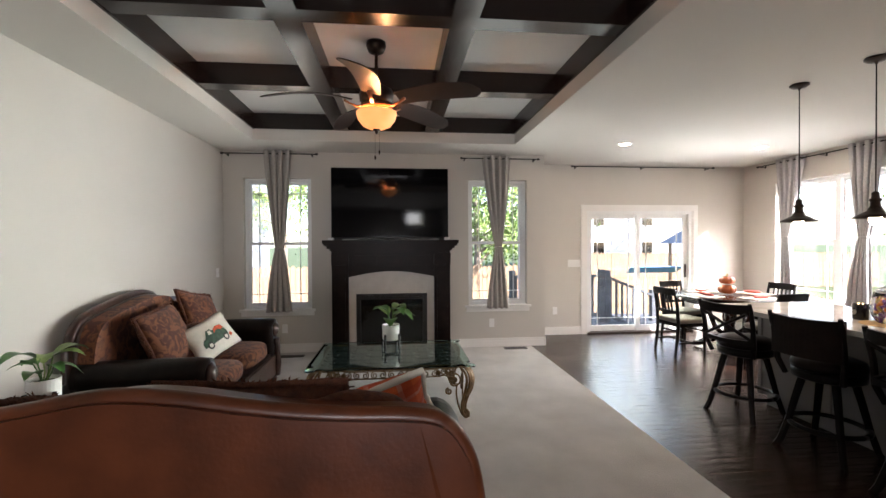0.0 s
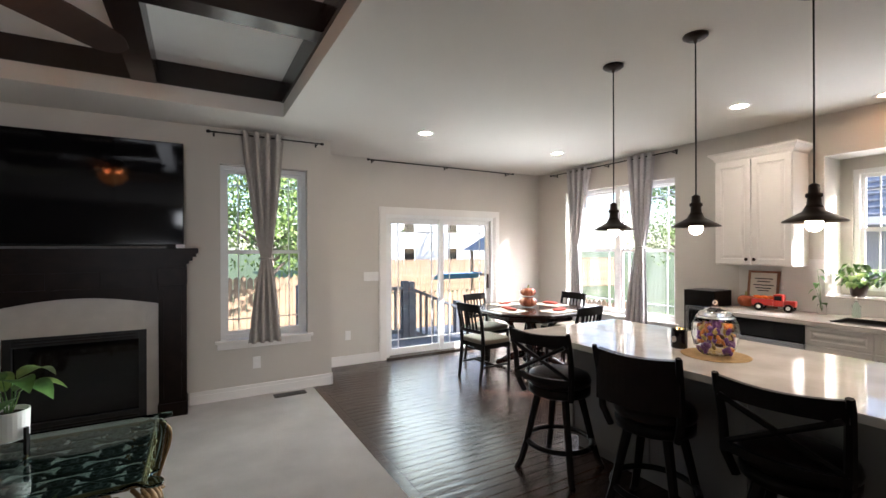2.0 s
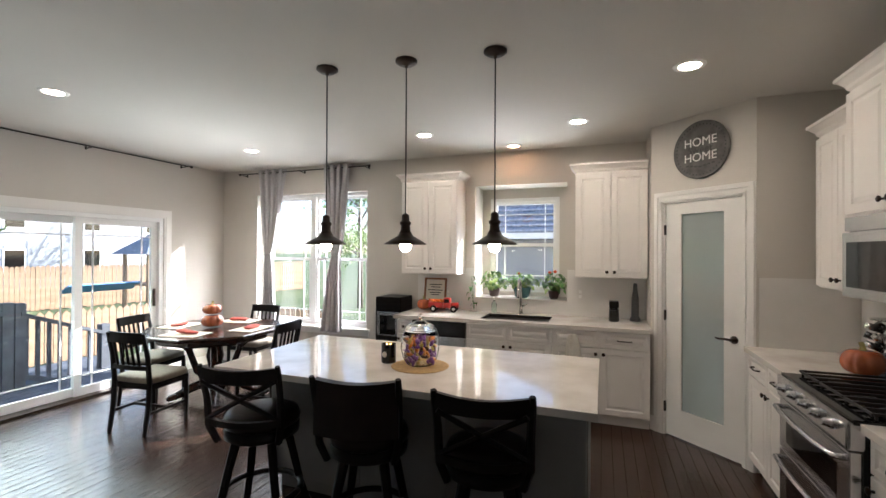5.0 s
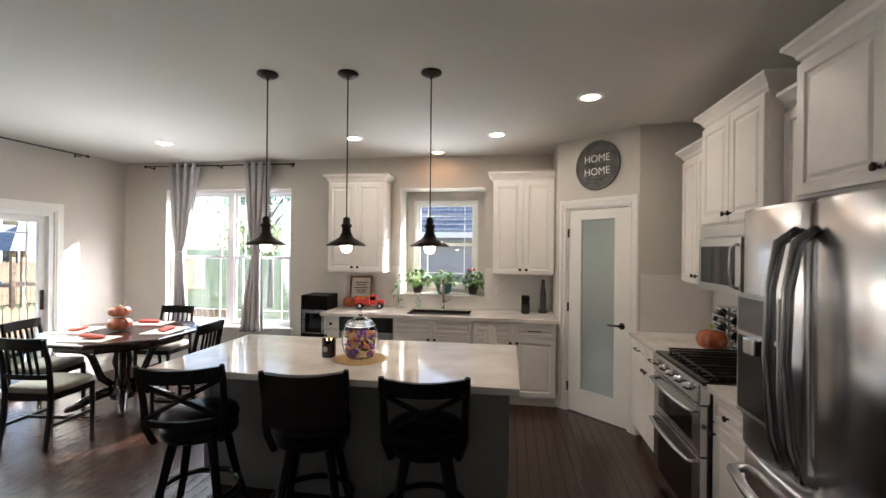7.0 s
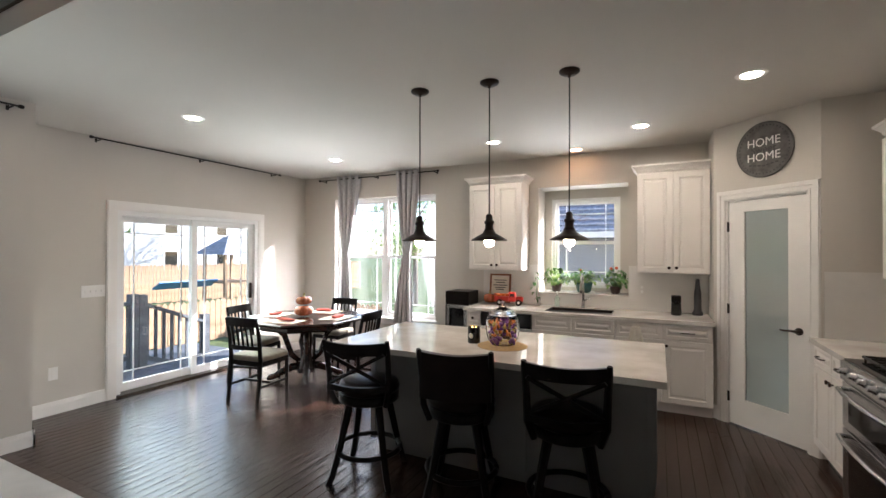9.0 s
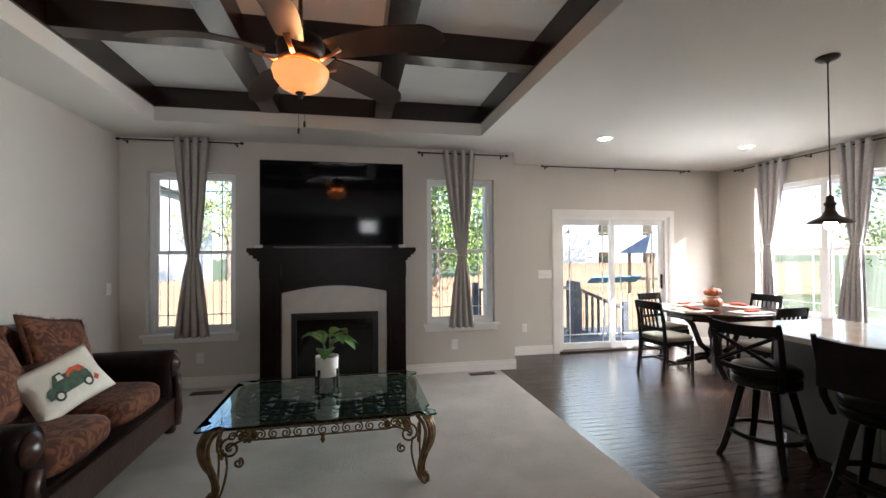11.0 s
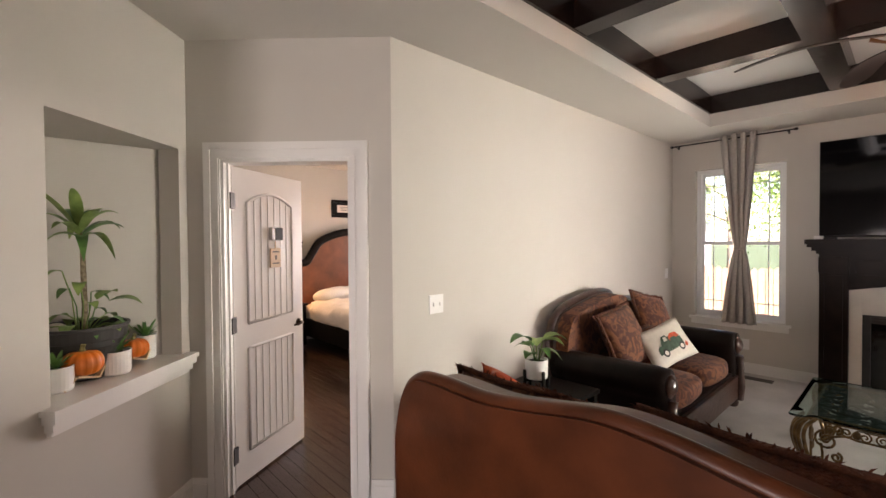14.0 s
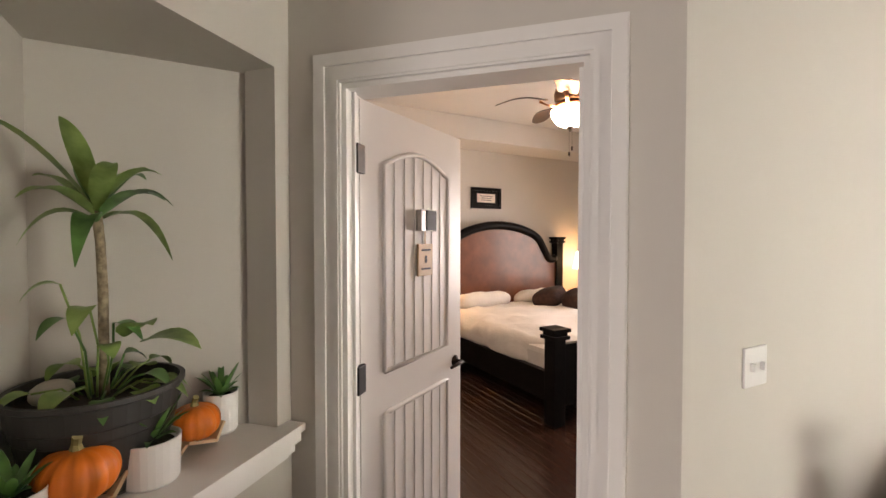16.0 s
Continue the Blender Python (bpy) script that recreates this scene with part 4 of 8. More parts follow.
text_part("lettering", "Sweet", 0.085, DARKINK, sg, pose(0, -0.0215, 0.0, 90, 0, 0))
for k in range(7):
    box_part("script_bar", -0.12 + k * 0.036, -0.095 + k * 0.036, -0.022, -0.0205, -0.145 + 0.006 * abs(k - 3), -0.133 + 0.006 * abs(k - 3), DARKINK, sg, bevel=0)
for k in range(44):
    a = 2 * math.pi * k / 44
    box_part("border_bead", -0.005, 0.005, -0.022, -0.019, -0.005, 0.005, DARKINK, sg, bevel=0, m=pose(0.205 * math.cos(a), 0, 0.205 * math.sin(a)))

# island
IX0, IX1, IY0, IY1 = 3.625, 4.65, 2.74, 4.88
ISLAND = material("grey_island_paint", (0.25, 0.245, 0.235), 0.5, vary=0.05, scale=4)
isl = thing("kitchen_island", pose(0, 0, 0), "grey painted kitchen island cabinet", "kitchen island")
box_part("body", 4.05, IX1 - 0.05, IY0 + 0.06, IY1 - 0.06, 0.10, 0.879, ISLAND, isl)
box_part("toe_kick", 4.10, IX1 - 0.10, IY0 + 0.10, IY1 - 0.10, 0.0, 0.10, ISLAND, isl, bevel=0)
for y in (IY0 + 0.06, 3.57, 4.14, IY1 - 0.10):
    box_part("corner_post", 4.038, 4.052, y, y + 0.04, 0.10, 0.879, ISLAND, isl, bevel=0.002)
box_part("end_panel", 4.10, 4.54, IY0 + 0.05, IY0 + 0.062, 0.16, 0.84, ISLAND, isl)
box_part("end_panel", 4.10, 4.54, IY1 - 0.062, IY1 - 0.05, 0.16, 0.84, ISLAND, isl)
box_part("outlet", 4.50, 4.57, IY0 + 0.035, IY0 + 0.06, 0.70, 0.79, PLASTIC, isl, "white outlet on the end")
bm = bm_new()
box(bm, IX0, IX1, IY0, IY1, 0.880, 0.918)
solo("island_top", bm, STONE, "polished white marble island top", "worktop", bevel=0.006)
# ---- dining corner ----
SEATFAB = material("taupe_seat_fabric", (0.22, 0.19, 0.15), 0.8, vary=0.12, scale=30, bump=0.2, bump_scale=250)
TABLEWOOD = material("dark_table_wood", (0.028, 0.012, 0.008), 0.22, vary=0.4, scale=7, bump=0.05, bump_scale=40, coat=0.15)
NAPKIN = material("rust_napkin", (0.32, 0.05, 0.03), 0.85, vary=0.2, scale=20)
MATCLOTH = material("cream_placemat", (0.55, 0.48, 0.38), 0.85, vary=0.15, scale=40)


def leg_bar(name, parent, a, b, r0, r1, mat, seg=8):
    bm = bm_new()
    mid = [(a[i] + b[i]) / 2 for i in range(3)]
    tube(bm, [a, mid, b], [r0, (r0 + r1) / 2, r1], seg)
    return part(name, bm, mat, parent, smooth=seg > 6)


def dining_chair(m):
    ob = thing("dining_chair", m, "black wooden slat-back dining chair with taupe padded seat", "chair", "chairs round the dining table")
    bm = bm_new()
    cushion(bm, 0.45, 0.43, 0.07, 6, 5.0, pose(0, 0.02, 0.465))
    part("seat", bm, SEATFAB, ob, "taupe padded seat", smooth=True)
    bm = bm_new()
    box(bm, -0.21, 0.21, -0.18, 0.21, 0.385, 0.435)
    part("seat_frame", bm, BLACK, ob, bevel=0.006)
    for x in (-0.195, 0.195):
        bm = bm_new()
        tube(bm, [(x, -0.23, 0), (x, -0.195, 0.25), (x, -0.185, 0.45), (x, -0.205, 0.68), (x, -0.25, 0.885)], [0.018, 0.021, 0.022, 0.02, 0.016], 6)
        part("back_post", bm, BLACK, ob)
        bm = bm_new()
        tube(bm, [(x, 0.195, 0.40), (x, 0.2, 0.2), (x, 0.2, 0)], [0.022, 0.02, 0.017], 6)
        part("leg", bm, BLACK, ob)
        box_part("stretcher", x - 0.009, x + 0.009, -0.2, 0.19, 0.17, 0.195, BLACK, ob)
    box_part("stretcher", -0.19, 0.19, -0.01, 0.01, 0.17, 0.195, BLACK, ob)
    for nm, z0, z1, yb in (("top_rail", 0.80, 0.89, -0.237), ("lower_rail", 0.56, 0.60, -0.198)):
        bm = bm_new()
        g = []
        for k in range(9):
            x = -0.2 + 0.05 * k
            y = yb - 0.02 * math.cos(math.pi * x / 0.4)
            g.append([bm.verts.new(p) for p in ((x, y - 0.011, z0), (x, y + 0.011, z0), (x, y + 0.011, z1), (x, y - 0.011, z1))])
        for a, b in zip(g, g[1:]):
            for k in range(4):
                bm.faces.new((a[k], a[(k + 1) % 4], b[(k + 1) % 4], b[k]))
        bm.faces.new(g[0][::-1])
        bm.faces.new(g[-1])
        part(nm, bm, BLACK, ob)
    for k in range(5):
        x = -0.12 + k * 0.06
        leg_bar("slat", ob, (x, -0.213, 0.59), (x, -0.252, 0.81), 0.011, 0.011, BLACK, 6)
    return ob


TC = (5.29, 6.70)
dt = thing("dining_table", pose(TC[0], TC[1], 0, 0, 0, 22.5), "dark wood octagonal pedestal dining table", "table")
bm = bm_new()
lathe(bm, [(0.71, 0.722), (0.725, 0.728), (0.73, 0.742), (0.725, 0.756), (0.715, 0.76)], 8)
part("tabletop", bm, TABLEWOOD, dt)
bm = bm_new()
lathe(bm, [(0.54, 0.64), (0.56, 0.66), (0.56, 0.722)], 8)
part("apron", bm, TABLEWOOD, dt)
bm = bm_new()
lathe(bm, [(0.10, 0.08), (0.11, 0.14), (0.075, 0.2), (0.065, 0.35), (0.09, 0.45), (0.07, 0.55), (0.12, 0.64)], 20)
part("pedestal", bm, TABLEWOOD, dt, smooth=True)
for k in range(4):
    a = math.pi / 2 * k + 0.4
    c, s = math.cos(a), math.sin(a)
    bm = bm_new()
    tube(bm, [(r * c, r * s, z) for r, z in ((0.05, 0.16), (0.16, 0.15), (0.28, 0.10), (0.37, 0.05), (0.42, 0.04), (0.44, 0.02))], [0.05, 0.05, 0.042, 0.036, 0.034, 0.02], 8)
    part("foot", bm, TABLEWOOD, dt, smooth=True)
    bm = bm_new()
    tube(bm, [(r * c, r * s, z) for r, z in ((0.08, 0.22), (0.17, 0.30), (0.21, 0.42), (0.25, 0.54), (0.36, 0.64))], [0.03, 0.034, 0.032, 0.034, 0.03], 8)
    part("brace", bm, TABLEWOOD, dt, smooth=True)

for x, y, rz in ((4.50, 6.60, -85), (5.20, 5.90, 5), (5.0, 7.25, 192), (6.0, 6.85, 95)):
    dining_chair(pose(x, y, 0, 0, 0, rz))


def pumpkin(m, r, h, label, stem=True, mat=None, lobes=10):
    ob = thing("pumpkin", m, label, "pumpkin")
    bm = bm_new()
    seg, rows = 60, 14
    rings = []
    for j in range(rows + 1):
        ph = math.pi * j / rows
        ring = []
        for i in range(seg):
            a = 2 * math.pi * i / seg
            lobe = 1 - 0.13 * (1 - abs(math.sin(a * lobes / 2))) ** 3
            rr = r * (math.sin(ph) ** 0.75 if 0 < j < rows else 0.02) * lobe
            z = h / 2 - h / 2 * math.cos(ph) * (1 - 0.14 * (1 - math.sin(ph)))
            ring.append(bm.verts.new((rr * math.cos(a), rr * math.sin(a), z)))
        rings.append(ring)
    for a, b in zip(rings, rings[1:]):
        for i in range(seg):
            bm.faces.new((a[i], a[(i + 1) % seg], b[(i + 1) % seg], b[i]))
    part("body", bm, mat or PUMPKIN, ob, smooth=True)
    if stem:
        bm = bm_new()
        tube(bm, [(0, 0, h * 0.9), (0.003, 0, h * 1.05), (0.012, 0.004, h * 1.2)], [r * 0.2, r * 0.12, r * 0.13], 7)
        part("stem", bm, material("pumpkin_stem", (0.30, 0.26, 0.10), 0.8, vary=0.3, scale=30), ob)
    return ob


DARKPUMPKIN = material("copper_pumpkin", (0.36, 0.09, 0.03), 0.25, vary=0.25, scale=9, coat=0.3)
pumpkin(pose(TC[0] - 0.02, TC[1] + 0.02, 0.765), 0.115, 0.14, "copper orange pumpkin under another on the dining table", stem=False, mat=DARKPUMPKIN)
pumpkin(pose(TC[0] - 0.02, TC[1] + 0.02, 0.900), 0.100, 0.12, "copper orange pumpkin stacked on another pumpkin", mat=DARKPUMPKIN)
for k, a in enumerate((100, 190, 280, 10)):
    c, s = math.cos(radians(a)), math.sin(radians(a))
    m = pose(TC[0] + 0.43 * c, TC[1] + 0.43 * s, 0.7615, 0, 0, a + 90)
    bm = bm_new()
    box(bm, -0.2, 0.2, -0.14, 0.14, 0, 0.004)
    solo("placemat", bm, MATCLOTH, "cream woven placemat on the dining table", "placemat", group="placemats", bevel=0.0015, m=m)
    bm = bm_new()
    cushion(bm, 0.24, 0.10, 0.035, 6, 2.6, wave=0.02, seed=k)
    solo("napkin", bm, NAPKIN, "rust red folded cloth napkin on a placemat", "napkin", group="napkins", smooth=True, m=m @ pose(0.02, 0, 0.02))

# ---- bar stools ----


def bar_stool(m, solid):
    ob = thing("bar_stool", m, "black swivel bar stool with solid leather back" if solid else "black swivel bar stool with X-shaped back", "bar stool", "stools at the island")
    bm = bm_new()
    lathe(bm, [(0.17, 0.62), (0.192, 0.635), (0.196, 0.665), (0.182, 0.70), (0.14, 0.717), (0.02, 0.72)], 32)
    part("seat", bm, DARKLEATHER, ob, "black leather padded seat", smooth=True)
    bm = bm_new()
    lathe(bm, [(0.175, 0.555), (0.19, 0.565), (0.19, 0.62), (0.17, 0.625)], 32)
    part("seat_ring", bm, BLACK, ob, smooth=True)
    for k in range(4):
        a = math.pi / 4 + k * math.pi / 2
        c, s = math.cos(a), math.sin(a)
        bm = bm_new()
        tube(bm, [(r * c, r * s, z) for r, z in ((0.13, 0.56), (0.165, 0.40), (0.205, 0.2), (0.245, 0.05), (0.27, 0.0))], [0.026, 0.024, 0.022, 0.021, 0.02], 6)
        part("leg", bm, BLACK, ob)
    bm = bm_new()
    tube(bm, [(0.20 * math.cos(a), 0.20 * math.sin(a), 0.20) for a in (2 * math.pi * k / 32 for k in range(33))], 0.018, 8)
    part("foot_ring", bm, BLACK, ob, smooth=True)
    for x in (-0.185, 0.185):
        bm = bm_new()
        tube(bm, [(x * 0.86, -0.15, 0.57), (x, -0.185, 0.68), (x * 1.02, -0.20, 0.85), (x * 1.05, -0.235, 1.0), (x * 1.06, -0.25, 1.055)], [0.019, 0.02, 0.018, 0.017, 0.013], 6)
        part("back_post", bm, BLACK, ob)

    def rail(nm, z0, z1, yb, bow, mat=BLACK, t=0.012, label=""):
        bm = bm_new()
        n = 12
        g = []
        for k in range(n + 1):
            x = -0.195 + 0.39 * k / n
            y = yb - bow * math.cos(math.pi * x / 0.42)
            dip = 0.012 * math.cos(math.pi * x / 0.42)
            g.append([bm.verts.new(p) for p in ((x, y - t, z0), (x, y + t, z0), (x, y + t, z1 - dip), (x, y - t, z1 - dip))])
        for a, b in zip(g, g[1:]):
            for k in range(4):
                bm.faces.new((a[k], a[(k + 1) % 4], b[(k + 1) % 4], b[k]))
        bm.faces.new(g[0][::-1])
        bm.faces.new(g[-1])
        part(nm, bm, mat, ob, label, smooth=False)

    if solid:
        rail("backrest", 0.74, 1.035, -0.205, 0.045, DARKLEATHER, 0.022, "black leather back panel")
    else:
        rail("top_rail", 0.955, 1.045, -0.232, 0.05)
        rail("lower_rail", 0.69, 0.735, -0.19, 0.045)
        for sx in (-1, 1):
            leg_bar("cross_bar", ob, (sx * 0.18, -0.20, 0.73), (-sx * 0.18, -0.262, 0.965), 0.014, 0.014, BLACK, 6)
    return ob


STOOL = Matrix.Diagonal((1.10, 1.10, 0.935, 1))
bar_stool(pose(3.74, 4.62, 0, 0, 0, -74) @ STOOL, False)
bar_stool(pose(3.77, 3.915, 0, 0, 0, -76) @ STOOL, True)
bar_stool(pose(3.775, 3.25, 0, 0, 0, -82) @ STOOL, False)

# ---- living room: fireplace and television ----
fp = thing("fireplace", pose(0.675, YN, 0), "espresso wood fireplace surround with pale stone and black firebox", "fireplace")
FWD = 0.79


def fp_front(bm, y0, y1, arch):
    """Board with an arched opening."""
    n = 24
    xs = [-0.572 + 1.144 * k / n for k in range(n + 1)]
    top = [1.04 + 0.075 * math.cos(math.pi * x / 1.144) for x in xs]
    for (xa, za), (xb, zb) in zip(zip(xs, top), zip(xs[1:], top[1:])):
        v = [bm.verts.new(p) for p in ((xa, y0, za), (xb, y0, zb), (xb, y0, 1.36), (xa, y0, 1.36), (xa, y1, za), (xb, y1, zb), (xb, y1, 1.36), (xa, y1, 1.36))]
        for f in ((0, 1, 2, 3), (5, 4, 7, 6), (1, 0, 4, 5), (3, 2, 6, 7)):
            bm.faces.new([v[k] for k in f])
    bmesh.ops.remove_doubles(bm, verts=bm.verts, dist=0.0005)


for sx in (-1, 1):
    bm = bm_new()
    a, b = sorted((sx * 0.572, sx * FWD))
    box(bm, a, b, -0.24, -0.001, 0, 1.40)
    part("leg", bm, ESPRESSO, fp, bevel=0.004)
    bm = bm_new()
    box(bm, a + 0.04, b - 0.04, -0.248, -0.239, 0.16, 1.18)
    part("leg_panel", bm, ESPRESSO, fp, bevel=0.003)
    box_part("plinth", a - 0.008, b + 0.008, -0.252, -0.001, 0, 0.13, ESPRESSO, fp)
    box_part("corbel", a - 0.004, b + 0.004, -0.262, -0.001, 1.20, 1.36, ESPRESSO, fp)
bm = bm_new()
fp_front(bm, -0.232, -0.19, 0.07)
part("arched_board", bm, ESPRESSO, fp)
for x0, x1 in ((-0.52, -0.2), (-0.16, 0.16), (0.2, 0.52)):
    box_part("frieze_panel", x0, x1, -0.238, -0.231, 1.19, 1.33, ESPRESSO, fp)
bm = bm_new()
for k, (o, z0, z1) in enumerate(((0.0, 1.36, 1.39), (0.02, 1.39, 1.42), (0.05, 1.42, 1.455), (0.08, 1.455, 1.485), (0.095, 1.485, 1.532))):
    box(bm, -FWD - o, FWD + o, -0.25 - o * 1.6, -0.001, z0, z1)
part("mantel_shelf", bm, ESPRESSO, fp)
STONEPALE = material("pale_stone_tile", (0.52, 0.48, 0.43), 0.35, vary=0.08, scale=6, bump=0.05, bump_scale=50)
for x0, x1, z0 in ((-0.572, -0.479, 0), (0.479, 0.572, 0), (-0.478, 0.478, 0.81)):
    box_part("stone_slab", x0, x1, -0.185, -0.001, z0, 1.2, STONEPALE, fp, "pale beige stone surround", bevel=0.0015)
FIREBLACK = material("firebox_black", (0.01, 0.01, 0.01), 0.5, vary=0.3, scale=10)
bm = bm_new()
box(bm, -0.478, 0.478, -0.01, -0.001, 0, 0.81)
part("firebox_back", bm, FIREBLACK, fp)
bm = bm_new()
for x0, x1, z0, z1 in ((-0.478, -0.42, 0, 0.81), (0.42, 0.478, 0, 0.81), (-0.42, 0.42, 0.73, 0.81), (-0.42, 0.42, 0, 0.10)):
    box(bm, x0, x1, -0.175, -0.12, z0, z1)
part("firebox_frame", bm, FIREBLACK, fp, bevel=0.004)
for z in (0.03, 0.055, 0.75, 0.775):
    box_part("louvre", -0.40, 0.40, -0.182, -0.17, z, z + 0.012, BLACKMETAL, fp, bevel=0)
box_part("fire_glass", -0.42, 0.42, -0.135, -0.130, 0.10, 0.73, BLACKGLASS, fp, bevel=0)

tv = thing("television", pose(0.662, 7.07, 2.05), "large black flat-screen television above the fireplace", "television")
SCREEN = material("tv_screen", (0.003, 0.003, 0.0035), 0.06, vary=0.05, scale=2, spec=0.35)
box_part("frame", -0.783, 0.783, 0.0, 0.05, -0.497, 0.452, BLACK, tv, bevel=0.006)
box_part("screen", -0.775, 0.775, -0.003, 0.001, -0.478, 0.444, SCREEN, tv, "glossy dark screen", bevel=0)
box_part("mount", -0.25, 0.25, 0.05, YN - 7.07 - 0.001, -0.2, 0.2, BLACKMETAL, tv)
for x in (-0.70, 0.70):
    box_part("foot", x - 0.05, x + 0.05, -0.06, 0.06, -0.518, -0.497, BLACKMETAL, tv, bevel=0.004)
for x in (-0.115, 1.42):
    bm = bm_new()
    box(bm, -0.035, 0.035, -0.05, 0.05, 0, 0.035)
    solo("satellite_speaker", bm, PLASTIC, "small white speaker on the mantel", "speaker", bevel=0.01, m=pose(x, 7.0, 1.533))

# ---- ceiling fan ----
FANWOOD = material("dark_fan_blade", (0.022, 0.013, 0.010), 0.45, vary=0.3, scale=6, spec=0.3)
COPPER = material("copper_bronze", (0.30, 0.13, 0.06), 0.3, metal=0.9, vary=0.3, scale=18)


def bowl_glow(name):
    m = bpy.data.materials.new(name)
    m.use_nodes = True
    nt = m.node_tree
    b = nt.nodes["Principled BSDF"]
    b.inputs["Base Color"].default_value = (0.45, 0.22, 0.08, 1)
    n = nt.nodes.new("ShaderNodeTexNoise")
    n.inputs["Scale"].default_value = 9
    tc = nt.nodes.new("ShaderNodeTexCoord")
    nt.links.new(tc.outputs["Object"], n.inputs["Vector"])
    r = nt.nodes.new("ShaderNodeValToRGB")
    r.color_ramp.elements[0].color, r.color_ramp.elements[1].color = (1.0, 0.24, 0.05, 1), (1.0, 0.42, 0.13, 1)
    nt.links.new(n.outputs["Fac"], r.inputs["Fac"])
    nt.links.new(r.outputs["Color"], b.inputs["Emission Color"])
    b.inputs["Emission Strength"].default_value = FAN_GLOW
    return m


FAN_GLOW = 0.19
FANBULB = emitter("amber_bulb", (1.0, 0.50, 0.20), 45.0)


def ceiling_fan(m, glow_mat, drop, angle0, label, blade_mat, blade_len=0.47):
    ob = thing("ceiling_fan", m, label, "ceiling fan")
    bm = bm_new()
    lathe(bm, [(0.075, 0), (0.078, -0.03), (0.06, -0.075), (0.03, -0.09)], 24)
    part("canopy", bm, BRONZE, ob, smooth=True)
    bm = bm_new()
    tube(bm, [(0, 0, -0.08), (0, 0, -drop + 0.12)], 0.013, 10)
    part("downrod", bm, BRONZE, ob, smooth=True)
    bm = bm_new()
    lathe(bm, [(0.03, 0.14), (0.06, 0.12), (0.12, 0.09), (0.135, 0.05), (0.13, 0.0), (0.10, -0.03)], 32, pose(0, 0, -drop))
    part("motor", bm, BRONZE, ob, smooth=True)
    bm = bm_new()
    lathe(bm, [(0.09, -0.025), (0.115, -0.03), (0.125, -0.045), (0.115, -0.06), (0.06, -0.07)], 32, pose(0, 0, -drop))
    part("collar", bm, COPPER, ob, "copper toned ornamental collar", smooth=True)
    for k in range(5):
        mm = pose(0, 0, -drop, 0, 0, angle0 + 72 * k)
        bm = bm_new()
        tube(bm, [(0.09, 0, -0.01), (0.14, 0, -0.05), (0.20, 0, -0.03), (0.25, 0, -0.005)], [0.018, 0.016, 0.014, 0.02], 8, 0.5)
        part("blade_arm", bm, COPPER, ob, smooth=True, m=mm)
        bm = bm_new()
        n = 16
        rows = []
        for j in range(n + 1):
            s = j / n
            x = 0.19 + blade_len * s
            hw = 0.062 + 0.035 * math.sin(math.pi * min(1, s * 0.75 + 0.1)) if j < n else 0.03
            if j == n - 1:
                hw *= 0.85
            z = 0.0 + 0.03 * math.sin(math.pi * s) - 0.03 * s
            tilt = -0.28
            yc = 0.03 * math.sin(math.pi * s)
            rows.append([bm.verts.new(p) for p in ((x, yc - hw, z - hw * tilt), (x, yc + hw, z + hw * tilt), (x, yc + hw, z + hw * tilt + 0.007), (x, yc - hw, z - hw * tilt + 0.007))])
        for a, b in zip(rows, rows[1:]):
            for q in range(4):
                bm.faces.new((a[q], a[(q + 1) % 4], b[(q + 1) % 4], b[q]))
        bm.faces.new(rows[0][::-1])
        bm.faces.new(rows[-1])
        part("blade", bm, blade_mat, ob, m=mm)
    bm = bm_new()
    lathe(bm, [(0.155, -0.085), (0.158, -0.10), (0.145, -0.145), (0.11, -0.19), (0.06, -0.215), (0.012, -0.222)], 36, pose(0, 0, -drop), cap=False)
    part("bowl", bm, glow_mat, ob, "glowing amber glass bowl", smooth=True)
    for x in (-0.07, 0.07):
        bm = bm_new()
        lathe(bm, [(0.012, -0.07), (0.014, -0.085), (0.026, -0.105), (0.027, -0.12), (0.015, -0.14), (0.002, -0.144)], 14, pose(x, 0, -drop))
        part("bulb", bm, FANBULB, ob, "glowing warm bulb in the bowl", smooth=True)
    bm = bm_new()
    lathe(bm, [(0.03, -0.214), (0.03, -0.226), (0.012, -0.235), (0.014, -0.245), (0.003, -0.258)], 14, pose(0, 0, -drop))
    part("finial", bm, BRONZE, ob, smooth=True)
    for x, ln in ((0.02, 0.16), (-0.012, 0.20)):
        bm = bm_new()
        tube(bm, [(x, 0, -drop - 0.22), (x, 0, -drop - 0.22 - ln)], 0.0012, 5)
        lathe(bm, [(0.002, 0), (0.007, -0.006), (0.007, -0.03), (0.003, -0.036)], 10, pose(x, 0, -drop - 0.22 - ln))
        part("pull_chain", bm, BRONZE, ob)
    return ob


ceiling_fan(pose(0.60, 4.62, 3.06), bowl_glow("amber_bowl"), 0.46, -100, "dark five-blade ceiling fan with a lit amber bowl", FANWOOD, 0.66)

# ---- sofas ----


